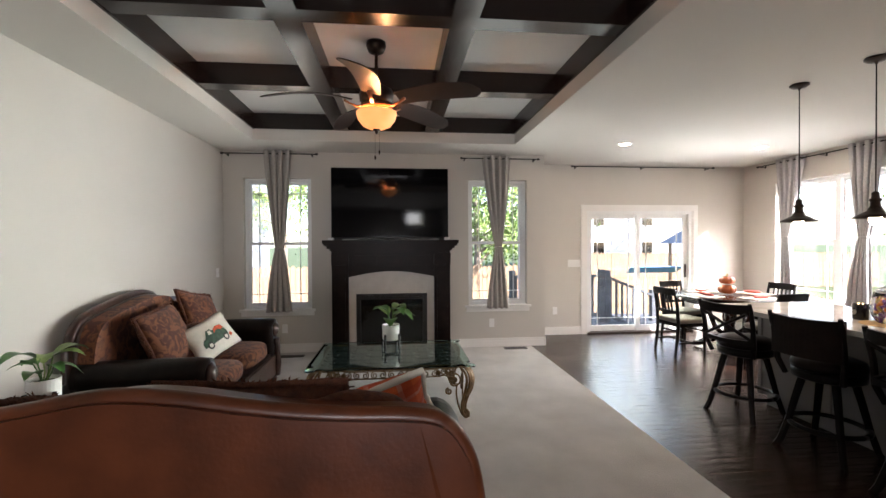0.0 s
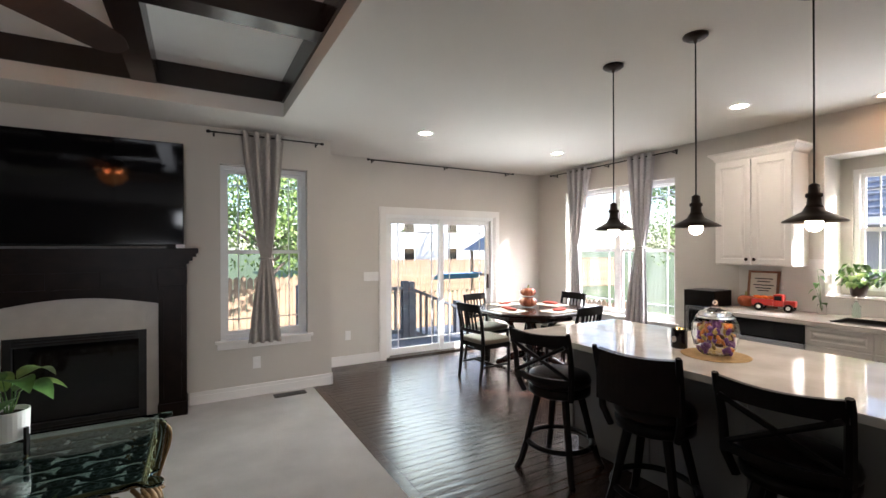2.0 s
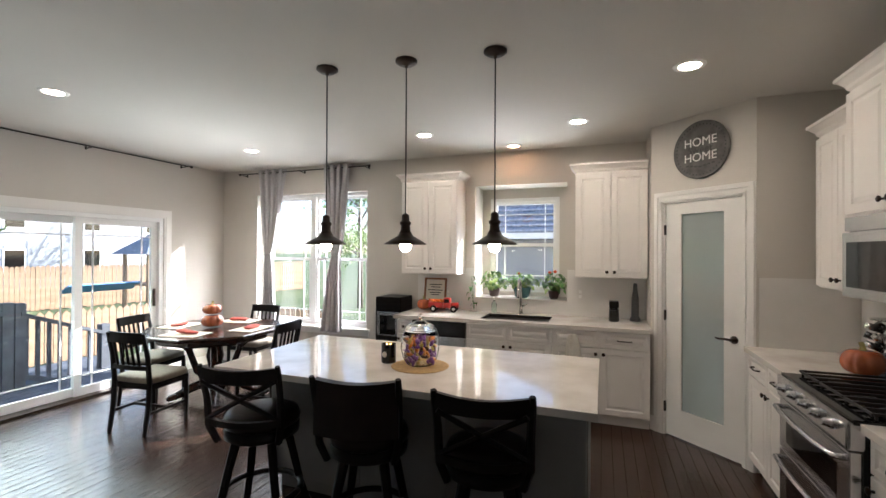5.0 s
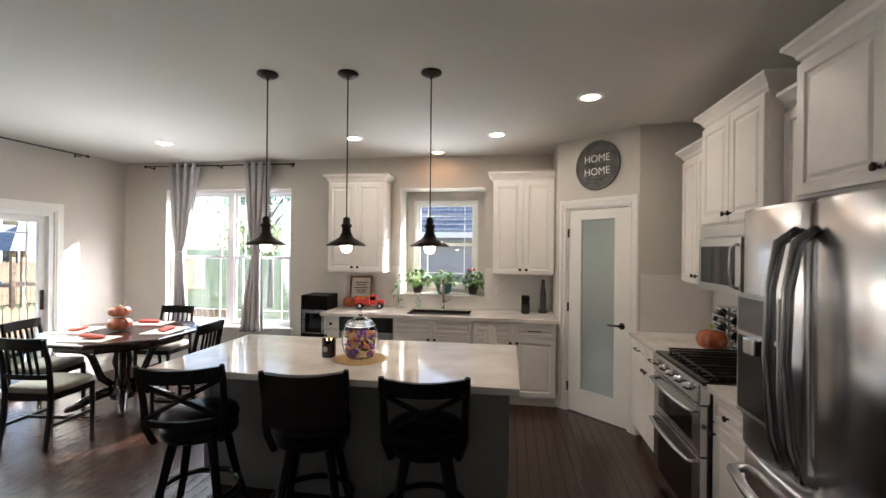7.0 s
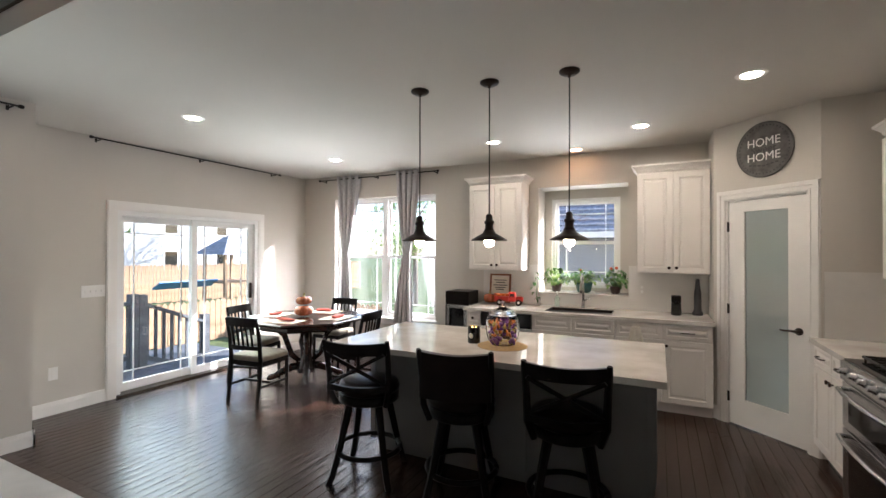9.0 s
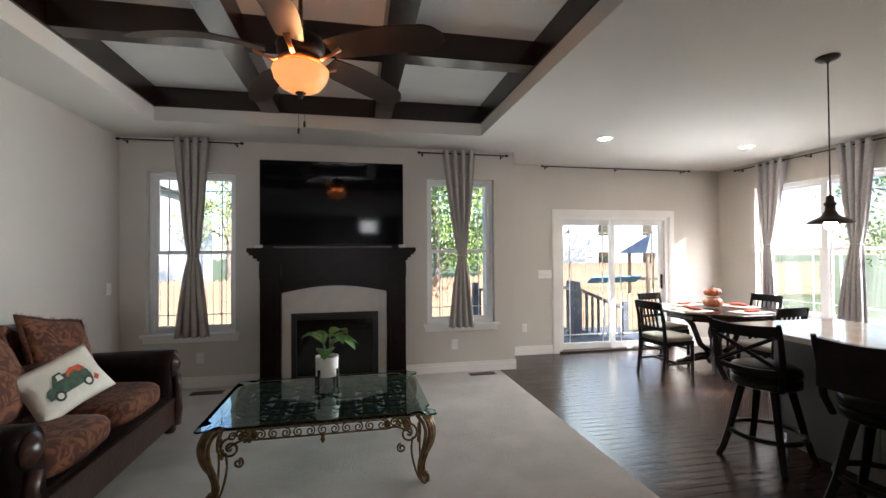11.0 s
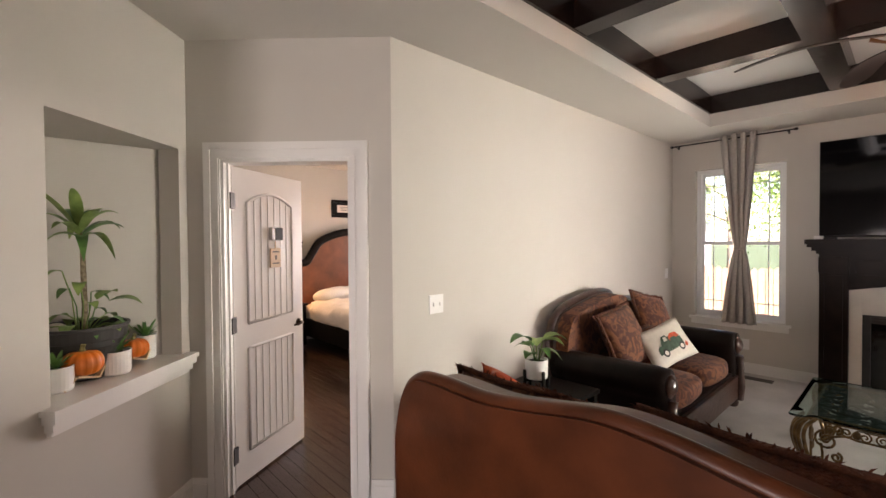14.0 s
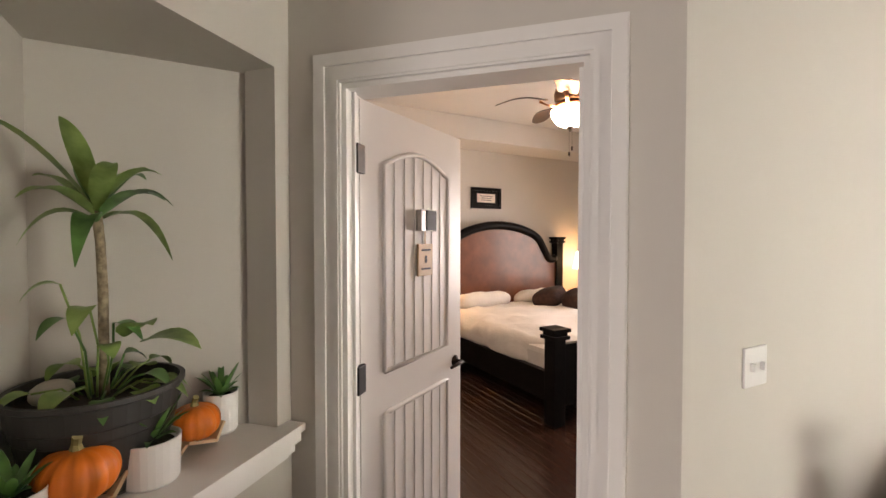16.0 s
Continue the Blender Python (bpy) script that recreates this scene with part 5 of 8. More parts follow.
def fabric_pattern(name, c1, c2, scale, rough=0.85):
    m = bpy.data.materials.new(name)
    m.use_nodes = True
    nt = m.node_tree
    b = nt.nodes["Principled BSDF"]
    b.inputs["Roughness"].default_value = rough
    b.inputs["Sheen Weight"].default_value = 0.05
    tc = nt.nodes.new("ShaderNodeTexCoord")
    n = nt.nodes.new("ShaderNodeTexNoise")
    n.inputs["Scale"].default_value, n.inputs["Detail"].default_value, n.inputs["Distortion"].default_value = scale, 4, 1.6
    nt.links.new(tc.outputs["Object"], n.inputs["Vector"])
    r = nt.nodes.new("ShaderNodeValToRGB")
    r.color_ramp.elements[0].position, r.color_ramp.elements[1].position = 0.44, 0.56
    r.color_ramp.elements[0].color, r.color_ramp.elements[1].color = (*c1, 1), (*c2, 1)
    nt.links.new(n.outputs["Fac"], r.inputs["Fac"])
    nt.links.new(r.outputs["Color"], b.inputs["Base Color"])
    bp = nt.nodes.new("ShaderNodeBump")
    bp.inputs["Strength"].default_value, bp.inputs["Distance"].default_value = 0.5, 0.004
    nt.links.new(n.outputs["Fac"], bp.inputs["Height"])
    nt.links.new(bp.outputs["Normal"], b.inputs["Normal"])
    return m


def plaid(name, base, line, dark, s=11.0):
    m = bpy.data.materials.new(name)
    m.use_nodes = True
    nt = m.node_tree
    b = nt.nodes["Principled BSDF"]
    b.inputs["Roughness"].default_value = 0.9
    tc = nt.nodes.new("ShaderNodeTexCoord")
    sep = nt.nodes.new("ShaderNodeSeparateXYZ")
    nt.links.new(tc.outputs["Object"], sep.inputs[0])
    prev = None
    for axis, (w0, col) in (("X", (0.16, line)), ("Z", (0.16, line)), ("X", (0.5, dark)), ("Z", (0.5, dark))):
        mul = nt.nodes.new("ShaderNodeMath")
        mul.operation, mul.inputs[1].default_value = "MULTIPLY", s
        nt.links.new(sep.outputs[axis], mul.inputs[0])
        fr = nt.nodes.new("ShaderNodeMath")
        fr.operation = "FRACT"
        nt.links.new(mul.outputs[0], fr.inputs[0])
        lt = nt.nodes.new("ShaderNodeMath")
        lt.operation, lt.inputs[1].default_value = "LESS_THAN", w0
        nt.links.new(fr.outputs[0], lt.inputs[0])
        sc = nt.nodes.new("ShaderNodeMath")
        sc.operation, sc.inputs[1].default_value = "MULTIPLY", 0.55
        nt.links.new(lt.outputs[0], sc.inputs[0])
        mix = nt.nodes.new("ShaderNodeMix")
        mix.data_type = "RGBA"
        nt.links.new(sc.outputs[0], mix.inputs["Factor"])
        if prev:
            nt.links.new(prev, mix.inputs["A"])
        else:
            mix.inputs["A"].default_value = (*base, 1)
        mix.inputs["B"].default_value = (*col, 1)
        prev = mix.outputs["Result"]
    nt.links.new(prev, b.inputs["Base Color"])
    return m


BROCADE = fabric_pattern("rust_brocade", (0.060, 0.014, 0.006), (0.165, 0.056, 0.020), 13)
FUR = material("brown_fringe", (0.10, 0.032, 0.014), 0.95, vary=0.4, scale=40, bump=1.0, bump_scale=160)
PLAID = plaid("orange_plaid", (0.58, 0.11, 0.03), (0.85, 0.68, 0.52), (0.40, 0.045, 0.015), 8.0)
CREAM = material("cream_canvas", (0.72, 0.68, 0.60), 0.9, vary=0.05, scale=30, bump=0.2, bump_scale=300)
CARVED = material("dark_carved_wood", (0.04, 0.016, 0.010), 0.3, vary=0.5, scale=12, bump=0.3, bump_scale=45, coat=0.2)


def smooth_profile(pts, n=6):
    out = []
    for k in range(len(pts) - 1):
        p0, p1, p2, p3 = pts[max(k - 1, 0)], pts[k], pts[k + 1], pts[min(k + 2, len(pts) - 1)]
        for j in range(n):
            t = j / n
            out.append(tuple(0.5 * (2 * p1[i] + (p2[i] - p0[i]) * t + (2 * p0[i] - 5 * p1[i] + 4 * p2[i] - p3[i]) * t * t + (3 * p1[i] - p0[i] - 3 * p2[i] + p3[i]) * t ** 3) for i in (0, 1)))
    return out + [pts[-1]]


def rolled_arm(bm, x_in, x_out, y0, y1, z_top):
    """Rolled arm: a drum over an upright panel, along y, drooping at the back."""
    sgn = 1 if x_out > x_in else -1
    cx, r = (x_in + x_out) / 2 + sgn * 0.02, abs(x_out - x_in) / 2 + 0.015
    prof = [(x_in, 0.12)] + [(x_in, z_top - 2 * r)]
    for k in range(13):
        a = math.pi * 1.12 - (math.pi * 1.35) * k / 12
        prof.append((cx + sgn * r * math.cos(a) * 1.0, z_top - r + r * math.sin(a)))
    prof.append((x_out - sgn * 0.03, z_top - 2.1 * r))
    prof.append((x_out - sgn * 0.03, 0.12))
    rows = []
    n = 10
    for j in range(n + 1):
        s = j / n
        y = y0 + (y1 - y0) * s
        puff = 1.0 if 0 < j < n else 0.93
        rows.append([bm.verts.new((cx + (x - cx) * puff, y, 0.12 + (z - 0.12) * (1 - 0.02 * (1 - s)) if 0 < j < n else 0.12 + (z - 0.12) * 0.985)) for x, z in prof])
    for a, b in zip(rows, rows[1:]):
        for k in range(len(prof)):
            bm.faces.new((a[k], a[(k + 1) % len(prof)], b[(k + 1) % len(prof)], b[k]))
    bm.faces.new(rows[0][::-1])
    bm.faces.new(rows[-1])


def sofa(name, m, label, half, profile, depth, seats, arm_top, rail_mat, rail_r, back_mat, seat_mat, arm_mat):
    """Camel-back sofa; local x along, y from the back (0) to the front, z up."""
    ob = thing(name, m, label, "sofa")
    pr = smooth_profile(profile)
    bm = bm_new()
    front_y = 0.20
    a = [bm.verts.new((x, 0.0 - 0.03 * max(0, z - 0.4), z)) for x, z in pr]
    b = [bm.verts.new((x, front_y, z - 0.015)) for x, z in pr]
    a0, a1 = bm.verts.new((pr[0][0], 0.02, 0.12)), bm.verts.new((pr[-1][0], 0.02, 0.12))
    b0, b1 = bm.verts.new((pr[0][0], front_y, 0.12)), bm.verts.new((pr[-1][0], front_y, 0.12))
    bm.faces.new([a0, *a, a1])
    bm.faces.new([b0, *b, b1][::-1])
    fa, fb = [a0, *a, a1], [b0, *b, b1]
    for k in range(len(fa) - 1):
        bm.faces.new((fa[k], fb[k], fb[k + 1], fa[k + 1]))
    bmesh.ops.triangulate(bm, faces=[f for f in bm.faces if len(f.verts) > 4])
    part("backrest", bm, back_mat, ob)
    bm = bm_new()
    tube(bm, [(x, 0.03, z + 0.002) for x, z in pr], rail_r, 10, 1.0)
    part("back_rail", bm, rail_mat, ob, smooth=True)
    if rail_mat is CARVED:
        bm = bm_new()
        tube(bm, [(x * 0.985, 0.075, z - 0.022) for x, z in pr], rail_r * 0.6, 8)
        part("rail_bead", bm, rail_mat, ob, smooth=True)
    bm = bm_new()
    box(bm, -half + 0.1, half - 0.1, 0.05, depth - 0.06, 0.10, 0.33)
    part("seat_frame", bm, arm_mat, ob, bevel=0.01)
    bm = bm_new()
    box(bm, -half + 0.1, half - 0.1, depth - 0.07, depth - 0.03, 0.09, 0.30)
    part("front_rail", bm, CARVED, ob, bevel=0.012)
    sw = (2 * half - 0.40) / seats
    for k in range(seats):
        bm = bm_new()
        cushion(bm, sw - 0.006, depth - 0.24, 0.19, 8, 4.0, pose(-half + 0.2 + sw * (k + 0.5), 0.18 + (depth - 0.2) / 2, 0.405), wave=0.008, seed=k)
        part("seat_cushion", bm, seat_mat, ob, smooth=True)
    for sx in (-1, 1):
        bm = bm_new()
        rolled_arm(bm, sx * (half - 0.21), sx * half, 0.08, depth - 0.05, arm_top)
        part("arm", bm, arm_mat, ob, smooth=True)
        bm = bm_new()
        xc = sx * (half - 0.085)
        tube(bm, [(xc, depth - 0.04, 0.08), (xc - sx * 0.01, depth - 0.02, 0.2), (xc + sx * 0.015, depth - 0.03, 0.38), (xc - sx * 0.005, depth - 0.035, arm_top - 0.22)], [0.045, 0.04, 0.03, 0.04], 8)
        lathe(bm, [(0.075, 0.0), (0.08, 0.015), (0.055, 0.025), (0.05, 0.035), (0.02, 0.045)], 20, pose(xc, depth - 0.05, arm_top - 0.12, -90, 0, 0))
        part("arm_front", bm, CARVED, ob, smooth=True)
        for y in (0.08, depth - 0.08):
            bm = bm_new()
            lathe(bm, [(0.03, 0.0), (0.045, 0.02), (0.05, 0.05), (0.035, 0.08), (0.05, 0.11)], 14, pose(sx * (half - 0.09), y, 0))
            part("leg", bm, CARVED, ob, smooth=True)
    return ob


SOFA_PROFILE = [(x, z if z < 0.7 else z - 0.05) for x, z in [(-1.0, 0.30), (-1.0, 0.62), (-0.985, 0.80), (-0.935, 0.955), (-0.85, 1.025), (-0.72, 1.037), (-0.5, 1.03), (-0.3, 1.055), (-0.08, 1.090), (0.10, 1.080), (0.28, 1.05), (0.45, 1.025), (0.62, 1.01), (0.80, 1.0), (0.90, 0.972), (0.965, 0.88), (0.995, 0.76), (1.0, 0.60), (1.0, 0.30)]]
sofa("sofa", pose(0.0, 2.45, 0), "brown leather camel-back sofa with carved dark frame", 1.02, SOFA_PROFILE, 0.98, 3, 0.70, LEATHER, 0.030, LEATHER, BROCADE, DARKLEATHER)
LOVE_PROFILE = [(-0.86, 0.30), (-0.86, 0.60), (-0.84, 0.80), (-0.76, 0.93), (-0.60, 0.985), (-0.40, 1.02), (-0.20, 1.05), (0.0, 1.055), (0.14, 1.03), (0.22, 0.98), (0.38, 0.95), (0.60, 0.93), (0.76, 0.88), (0.84, 0.78), (0.86, 0.60), (0.86, 0.30)]
LOVE_PROFILE = [(-x, z) for x, z in LOVE_PROFILE][::-1]
LOVE = pose(-1.50, 5.19, 0, 0, 0, -90)
sofa("loveseat", LOVE, "dark leather loveseat with rust brocade cushions and carved rail", 0.90, LOVE_PROFILE, 0.98, 2, 0.69, CARVED, 0.038, BROCADE, BROCADE, DARKLEATHER)


def throw_pillow(m, w, h, t, mat, label, seed, piping=None):
    ob = thing("throw_pillow", m, label, "pillow")
    bm = bm_new()
    pillow_mesh(bm, w, h, t, seed=seed)
    part("cover", bm, mat, ob, smooth=True)
    if piping:
        bm = bm_new()
        pts = []
        for k in range(40):
            s = 4 * k / 40
            e, f = int(s), s - int(s)
            u, v = ((2 * f - 1, -1), (1, 2 * f - 1), (1 - 2 * f, 1), (-1, 1 - 2 * f))[e]
            pts.append((u * w / 2 * (1 - 0.07 * (1 - abs(v)) * abs(u) ** 3) + 0.008 * noise.noise(Vector((k * 0.7, 0, seed))), 0.006 * noise.noise(Vector((k, seed, 0))), v * h / 2 * (1 - 0.07 * (1 - abs(u)) * abs(v) ** 3)))
        tube(bm, pts + [pts[0]], [0.014 + 0.004 * noise.noise(Vector((k * 1.3, 2, seed))) for k in range(41)], 7)
        if piping is FUR:
            rn = random.Random(int(seed * 10))
            for k in range(420):
                p, q = Vector(pts[k % 40]), Vector(pts[(k + 1) % 40])
                p = p.lerp(q, rn.random())
                d = (p.normalized() + Vector((rn.uniform(-0.5, 0.5), rn.uniform(-0.8, 0.8), rn.uniform(-0.5, 0.5)))).normalized()
                ln = rn.uniform(0.022, 0.042)
                side = d.cross(Vector((0, 1, 0.3))).normalized() * 0.0035
                mid, tip = p + d * ln * 0.6, p + d * ln + Vector((0, 0, -0.008))
                a0, a1, b0, b1, c0 = (bm.verts.new(v) for v in (p - side, p + side, mid + side * 0.8, mid - side * 0.8, tip))
                bm.faces.new((a0, a1, b0, b1))
                bm.faces.new((b1, b0, c0))
        part("fringe", bm, piping, ob, smooth=True)
    return ob


# pillows of the loveseat
throw_pillow(LOVE @ pose(0.32, 0.40, 0.73, 22, 4, 4), 0.62, 0.50, 0.20, BROCADE, "rust brocade pillow leaning on the loveseat back", 1.0, FUR)
throw_pillow(LOVE @ pose(-0.40, 0.36, 0.76, 24, -12, -8), 0.56, 0.56, 0.18, BROCADE, "rust brocade pillow standing askew on the loveseat", 2.0, FUR)
throw_pillow(LOVE @ pose(-0.10, 0.44, 0.66, 25, 0, 0), 0.36, 0.24, 0.14, BROCADE, "small rust lumbar pillow on the loveseat", 3.0, FUR)
tp = throw_pillow(LOVE @ pose(0.02, 0.62, 0.665, 30, 16, -22), 0.48, 0.34, 0.13, CREAM, "cream canvas pillow printed with an old green truck", 4.0)
TRUCK = material("dark_green_print", (0.05, 0.09, 0.06), 0.8, vary=0.3, scale=30)
REDPRINT = material("orange_print", (0.60, 0.10, 0.04), 0.8, vary=0.3, scale=40)


def print_patch(nm, pts, mat, y0=0.066):
    bm = bm_new()
    vs = [bm.verts.new((x * 1.1, 0, z * 1.25)) for x, z in pts]
    bm.faces.new(vs)
    bmesh.ops.triangulate(bm, faces=bm.faces)
    bmesh.ops.subdivide_edges(bm, edges=bm.edges, cuts=2, use_grid_fill=True)
    for q in bm.verts:
        u, w = q.co.x / 0.24, q.co.z / 0.17
        k = max(0.0, (1 - u * u) * (1 - w * w)) ** 0.45
        q.co.y = 0.065 * k + 0.012 * noise.noise(Vector((u * 2 + 4.0, w * 2, 1))) * k + (y0 - 0.061)
    me = part(nm, bm, mat, tp)
    return me


print_patch("truck_print", [(0.135, -0.05), (0.14, -0.02), (0.125, 0.0), (0.085, 0.008), (0.072, 0.02), (0.062, 0.055), (0.02, 0.058), (0.012, 0.012), (-0.10, 0.014), (-0.108, -0.02), (-0.105, -0.045)], TRUCK)
print_patch("cab_window_print", [(0.058, 0.02), (0.052, 0.046), (0.028, 0.048), (0.026, 0.02)], CREAM, 0.0675)
print_patch("load_print", [(0.008, 0.016), (0.0, 0.042), (-0.03, 0.055), (-0.08, 0.05), (-0.10, 0.018)], REDPRINT)
print_patch("ribbon_print", [(-0.105, -0.05), (-0.128, -0.028), (-0.142, -0.05), (-0.12, -0.066)], REDPRINT, 0.0665)
for x in (0.088, -0.075):
    for r, mat, y0 in ((0.026, DARKINK, 0.068), (0.015, CREAM, 0.0695)):
        print_patch("wheel_print", [(x + r * math.cos(a), -0.048 + r * math.sin(a)) for a in (2 * math.pi * k / 14 for k in range(14))], mat, y0)

# pillows and throw of the sofa
throw_pillow(pose(0.66, 3.02, 0.755, 46, -18, 4), 0.48, 0.44, 0.17, PLAID, "orange plaid pillow with cream edge on the sofa", 5.0, CREAM)
throw_pillow(pose(0.25, 2.79, 0.80, 18, 0, -4), 0.66, 0.42, 0.20, FUR, "shaggy brown pillow leaning on the sofa back", 6.0, FUR)
throw_pillow(pose(-0.22, 2.82, 0.76, 20, 3, 5), 0.50, 0.42, 0.20, BROCADE, "rust brocade pillow with shaggy edge on the sofa", 7.0, FUR)
throw_pillow(pose(-0.70, 2.92, 0.745, 24, 10, -12), 0.42, 0.40, 0.16, PLAID, "orange and cream plaid pillow in the sofa corner", 8.0)
throw_pillow(pose(-0.62, 2.78, 0.76, 16, 0, 0), 0.52, 0.44, 0.18, BROCADE, "rust brocade pillow in the sofa corner", 9.0, FUR)
bm = bm_new()
cushion(bm, 0.34, 0.09, 0.08, 8, 2.4, wave=0.025, seed=3)
solo("throw_blanket", bm, FUR, "shaggy brown throw draped behind the sofa back", "blanket", smooth=True, m=pose(0.62, 2.70, 0.915, 0, 4, 0))

# ---- coffee table ----
IRON = material("antique_gold_iron", (0.16, 0.095, 0.04), 0.42, metal=0.75, vary=0.5, scale=25, bump=0.3, bump_scale=70)
IRONDARK = material("dark_scroll_iron", (0.035, 0.04, 0.04), 0.45, metal=0.6, vary=0.4, scale=25)
TABLEGLASS = glass("table_glass", (0.50, 0.76, 0.70))
CX, CY, HW, HD = 0.70, 5.24, 0.675, 0.48
ct = thing("coffee_table", pose(CX, CY, -0.012), "glass-topped coffee table on a scrolled iron base", "coffee table")
bm = bm_new()
cor = 0.14
out = []
for sx, sy in ((1, 1), (-1, 1), (-1, -1), (1, -1)):
    pts = [(HW, HD - cor), (HW - 0.03, HD - cor + 0.035), (HW - 0.025, HD - 0.075), (HW + 0.02, HD - 0.035), (HW + 0.02, HD + 0.02), (HW - 0.035, HD + 0.02), (HW - 0.075, HD - 0.025), (HW - cor + 0.035, HD - 0.03), (HW - cor, HD)]
    pts = smooth_profile(pts, 3)
    pts = [(sx * x, sy * y) for x, y in pts]
    if sx * sy < 0:
        pts = pts[::-1]
    out += pts
lo = [bm.verts.new((x, y, 0.458)) for x, y in out]
mi = [bm.verts.new((x * 1.006, y * 1.006, 0.465)) for x, y in out]
hi = [bm.verts.new((x, y, 0.472)) for x, y in out]
for a, b in ((lo, mi), (mi, hi)):
    for k in range(len(out)):
        bm.faces.new((a[k], a[(k + 1) % len(out)], b[(k + 1) % len(out)], b[k]))
bm.faces.new(hi)
bm.faces.new(lo[::-1])
bmesh.ops.triangulate(bm, faces=[f for f in bm.faces if len(f.verts) > 4])
tg = part("glass_top", bm, TABLEGLASS, ct, "green-tinted thick bevelled glass")
tg.visible_shadow = False


def spiral(cx, cz, r0, r1, a0, turns, n=22):
    return [(cx + (r0 + (r1 - r0) * k / n) * math.cos(a0 + turns * 2 * math.pi * k / n), cz + (r0 + (r1 - r0) * k / n) * math.sin(a0 + turns * 2 * math.pi * k / n)) for k in range(n + 1)]


# top frame and the scroll lattice under the glass
bm = bm_new()
fx, fy = HW - 0.06, HD - 0.06
tube(bm, [(-fx, -fy, 0.445), (fx, -fy, 0.445), (fx, fy, 0.445), (-fx, fy, 0.445), (-fx, -fy, 0.445)], 0.010, 6)
part("top_frame", bm, IRON, ct)
for gx in range(8):
    for gy in range(7):
        cx, cy = -fx + 0.1 + gx * (2 * fx - 0.2) / 7, -fy + 0.07 + gy * (2 * fy - 0.14) / 6
        bm = bm_new()
        f = 1 if (gx + gy) % 2 else -1
        tube(bm, [(cx + x, cy + y, 0.443) for x, y in spiral(0.05 * f, 0.015, 0.052, 0.008, math.pi if f > 0 else 0, 1.4 * f, 16)], 0.0095, 5)
        tube(bm, [(cx + x, cy + y, 0.443) for x, y in spiral(-0.05 * f, -0.015, 0.052, 0.008, 0 if f > 0 else math.pi, 1.4 * f, 16)], 0.0095, 5)
        part("lattice_scroll", bm, IRONDARK, ct, smooth=True)
for y in [-fy + 0.0 + k * 2 * fy / 6 for k in range(1, 6)]:
    bm = bm_new()
    tube(bm, [(-fx, y, 0.436), (fx, y, 0.436)], 0.005, 5)
    part("lattice_bar", bm, IRONDARK, ct)


def apron(length, m):
    """Frieze of scrolls between two bars, ending in curls towards the legs, with a drop at the middle."""
    bm = bm_new()
    h = length / 2
    e = h - 0.17
    tube(bm, [(-h, 0, 0.437), (h, 0, 0.437)], 0.007, 6)
    tube(bm, [(-e, 0, 0.366), (e, 0, 0.366)], 0.006, 6)
    tube(bm, [(-e, 0, 0.425), (e, 0, 0.425)], 0.004, 6)
    count = max(4, round(2 * e / 0.075))
    for k in range(count):
        x = -e + (k + 0.5) * 2 * e / count
        f = 1 if k % 2 else -1
        tube(bm, [(x + px, 0, pz) for px, pz in spiral(0, 0.394, 0.030, 0.006, math.pi / 2, 1.5 * f, 16)], 0.005, 5)
    for sx in (-1, 1):
        tube(bm, smoothed3([(sx * e, 0.366), (sx * (e + 0.05), 0.375), (sx * (h - 0.06), 0.352), (sx * (h - 0.02), 0.325)]), 0.007, 6)
        tube(bm, [(sx * (e + 0.045) + px, 0, pz) for px, pz in spiral(0, 0.402, 0.030, 0.006, 0, 1.5 * sx, 16)], 0.006, 5)
        tube(bm, [(sx * (h - 0.05) + px, 0, pz) for px, pz in spiral(0, 0.395, 0.026, 0.006, 0, -1.4 * sx, 16)], 0.006, 5)
        lathe(bm, [(0.003, -0.026), (0.020, -0.012), (0.024, 0.004), (0.012, 0.022), (0.003, 0.028)], 8, pose(sx * e, 0, 0.395))
    lathe(bm, [(0.003, 0.312), (0.017, 0.335), (0.009, 0.350), (0.020, 0.372)], 8)
    part("apron", bm, IRON, ct, smooth=True, m=m)


def smoothed3(pts):
    return [(x, 0, z) for x, z in smooth_profile(pts, 4)]


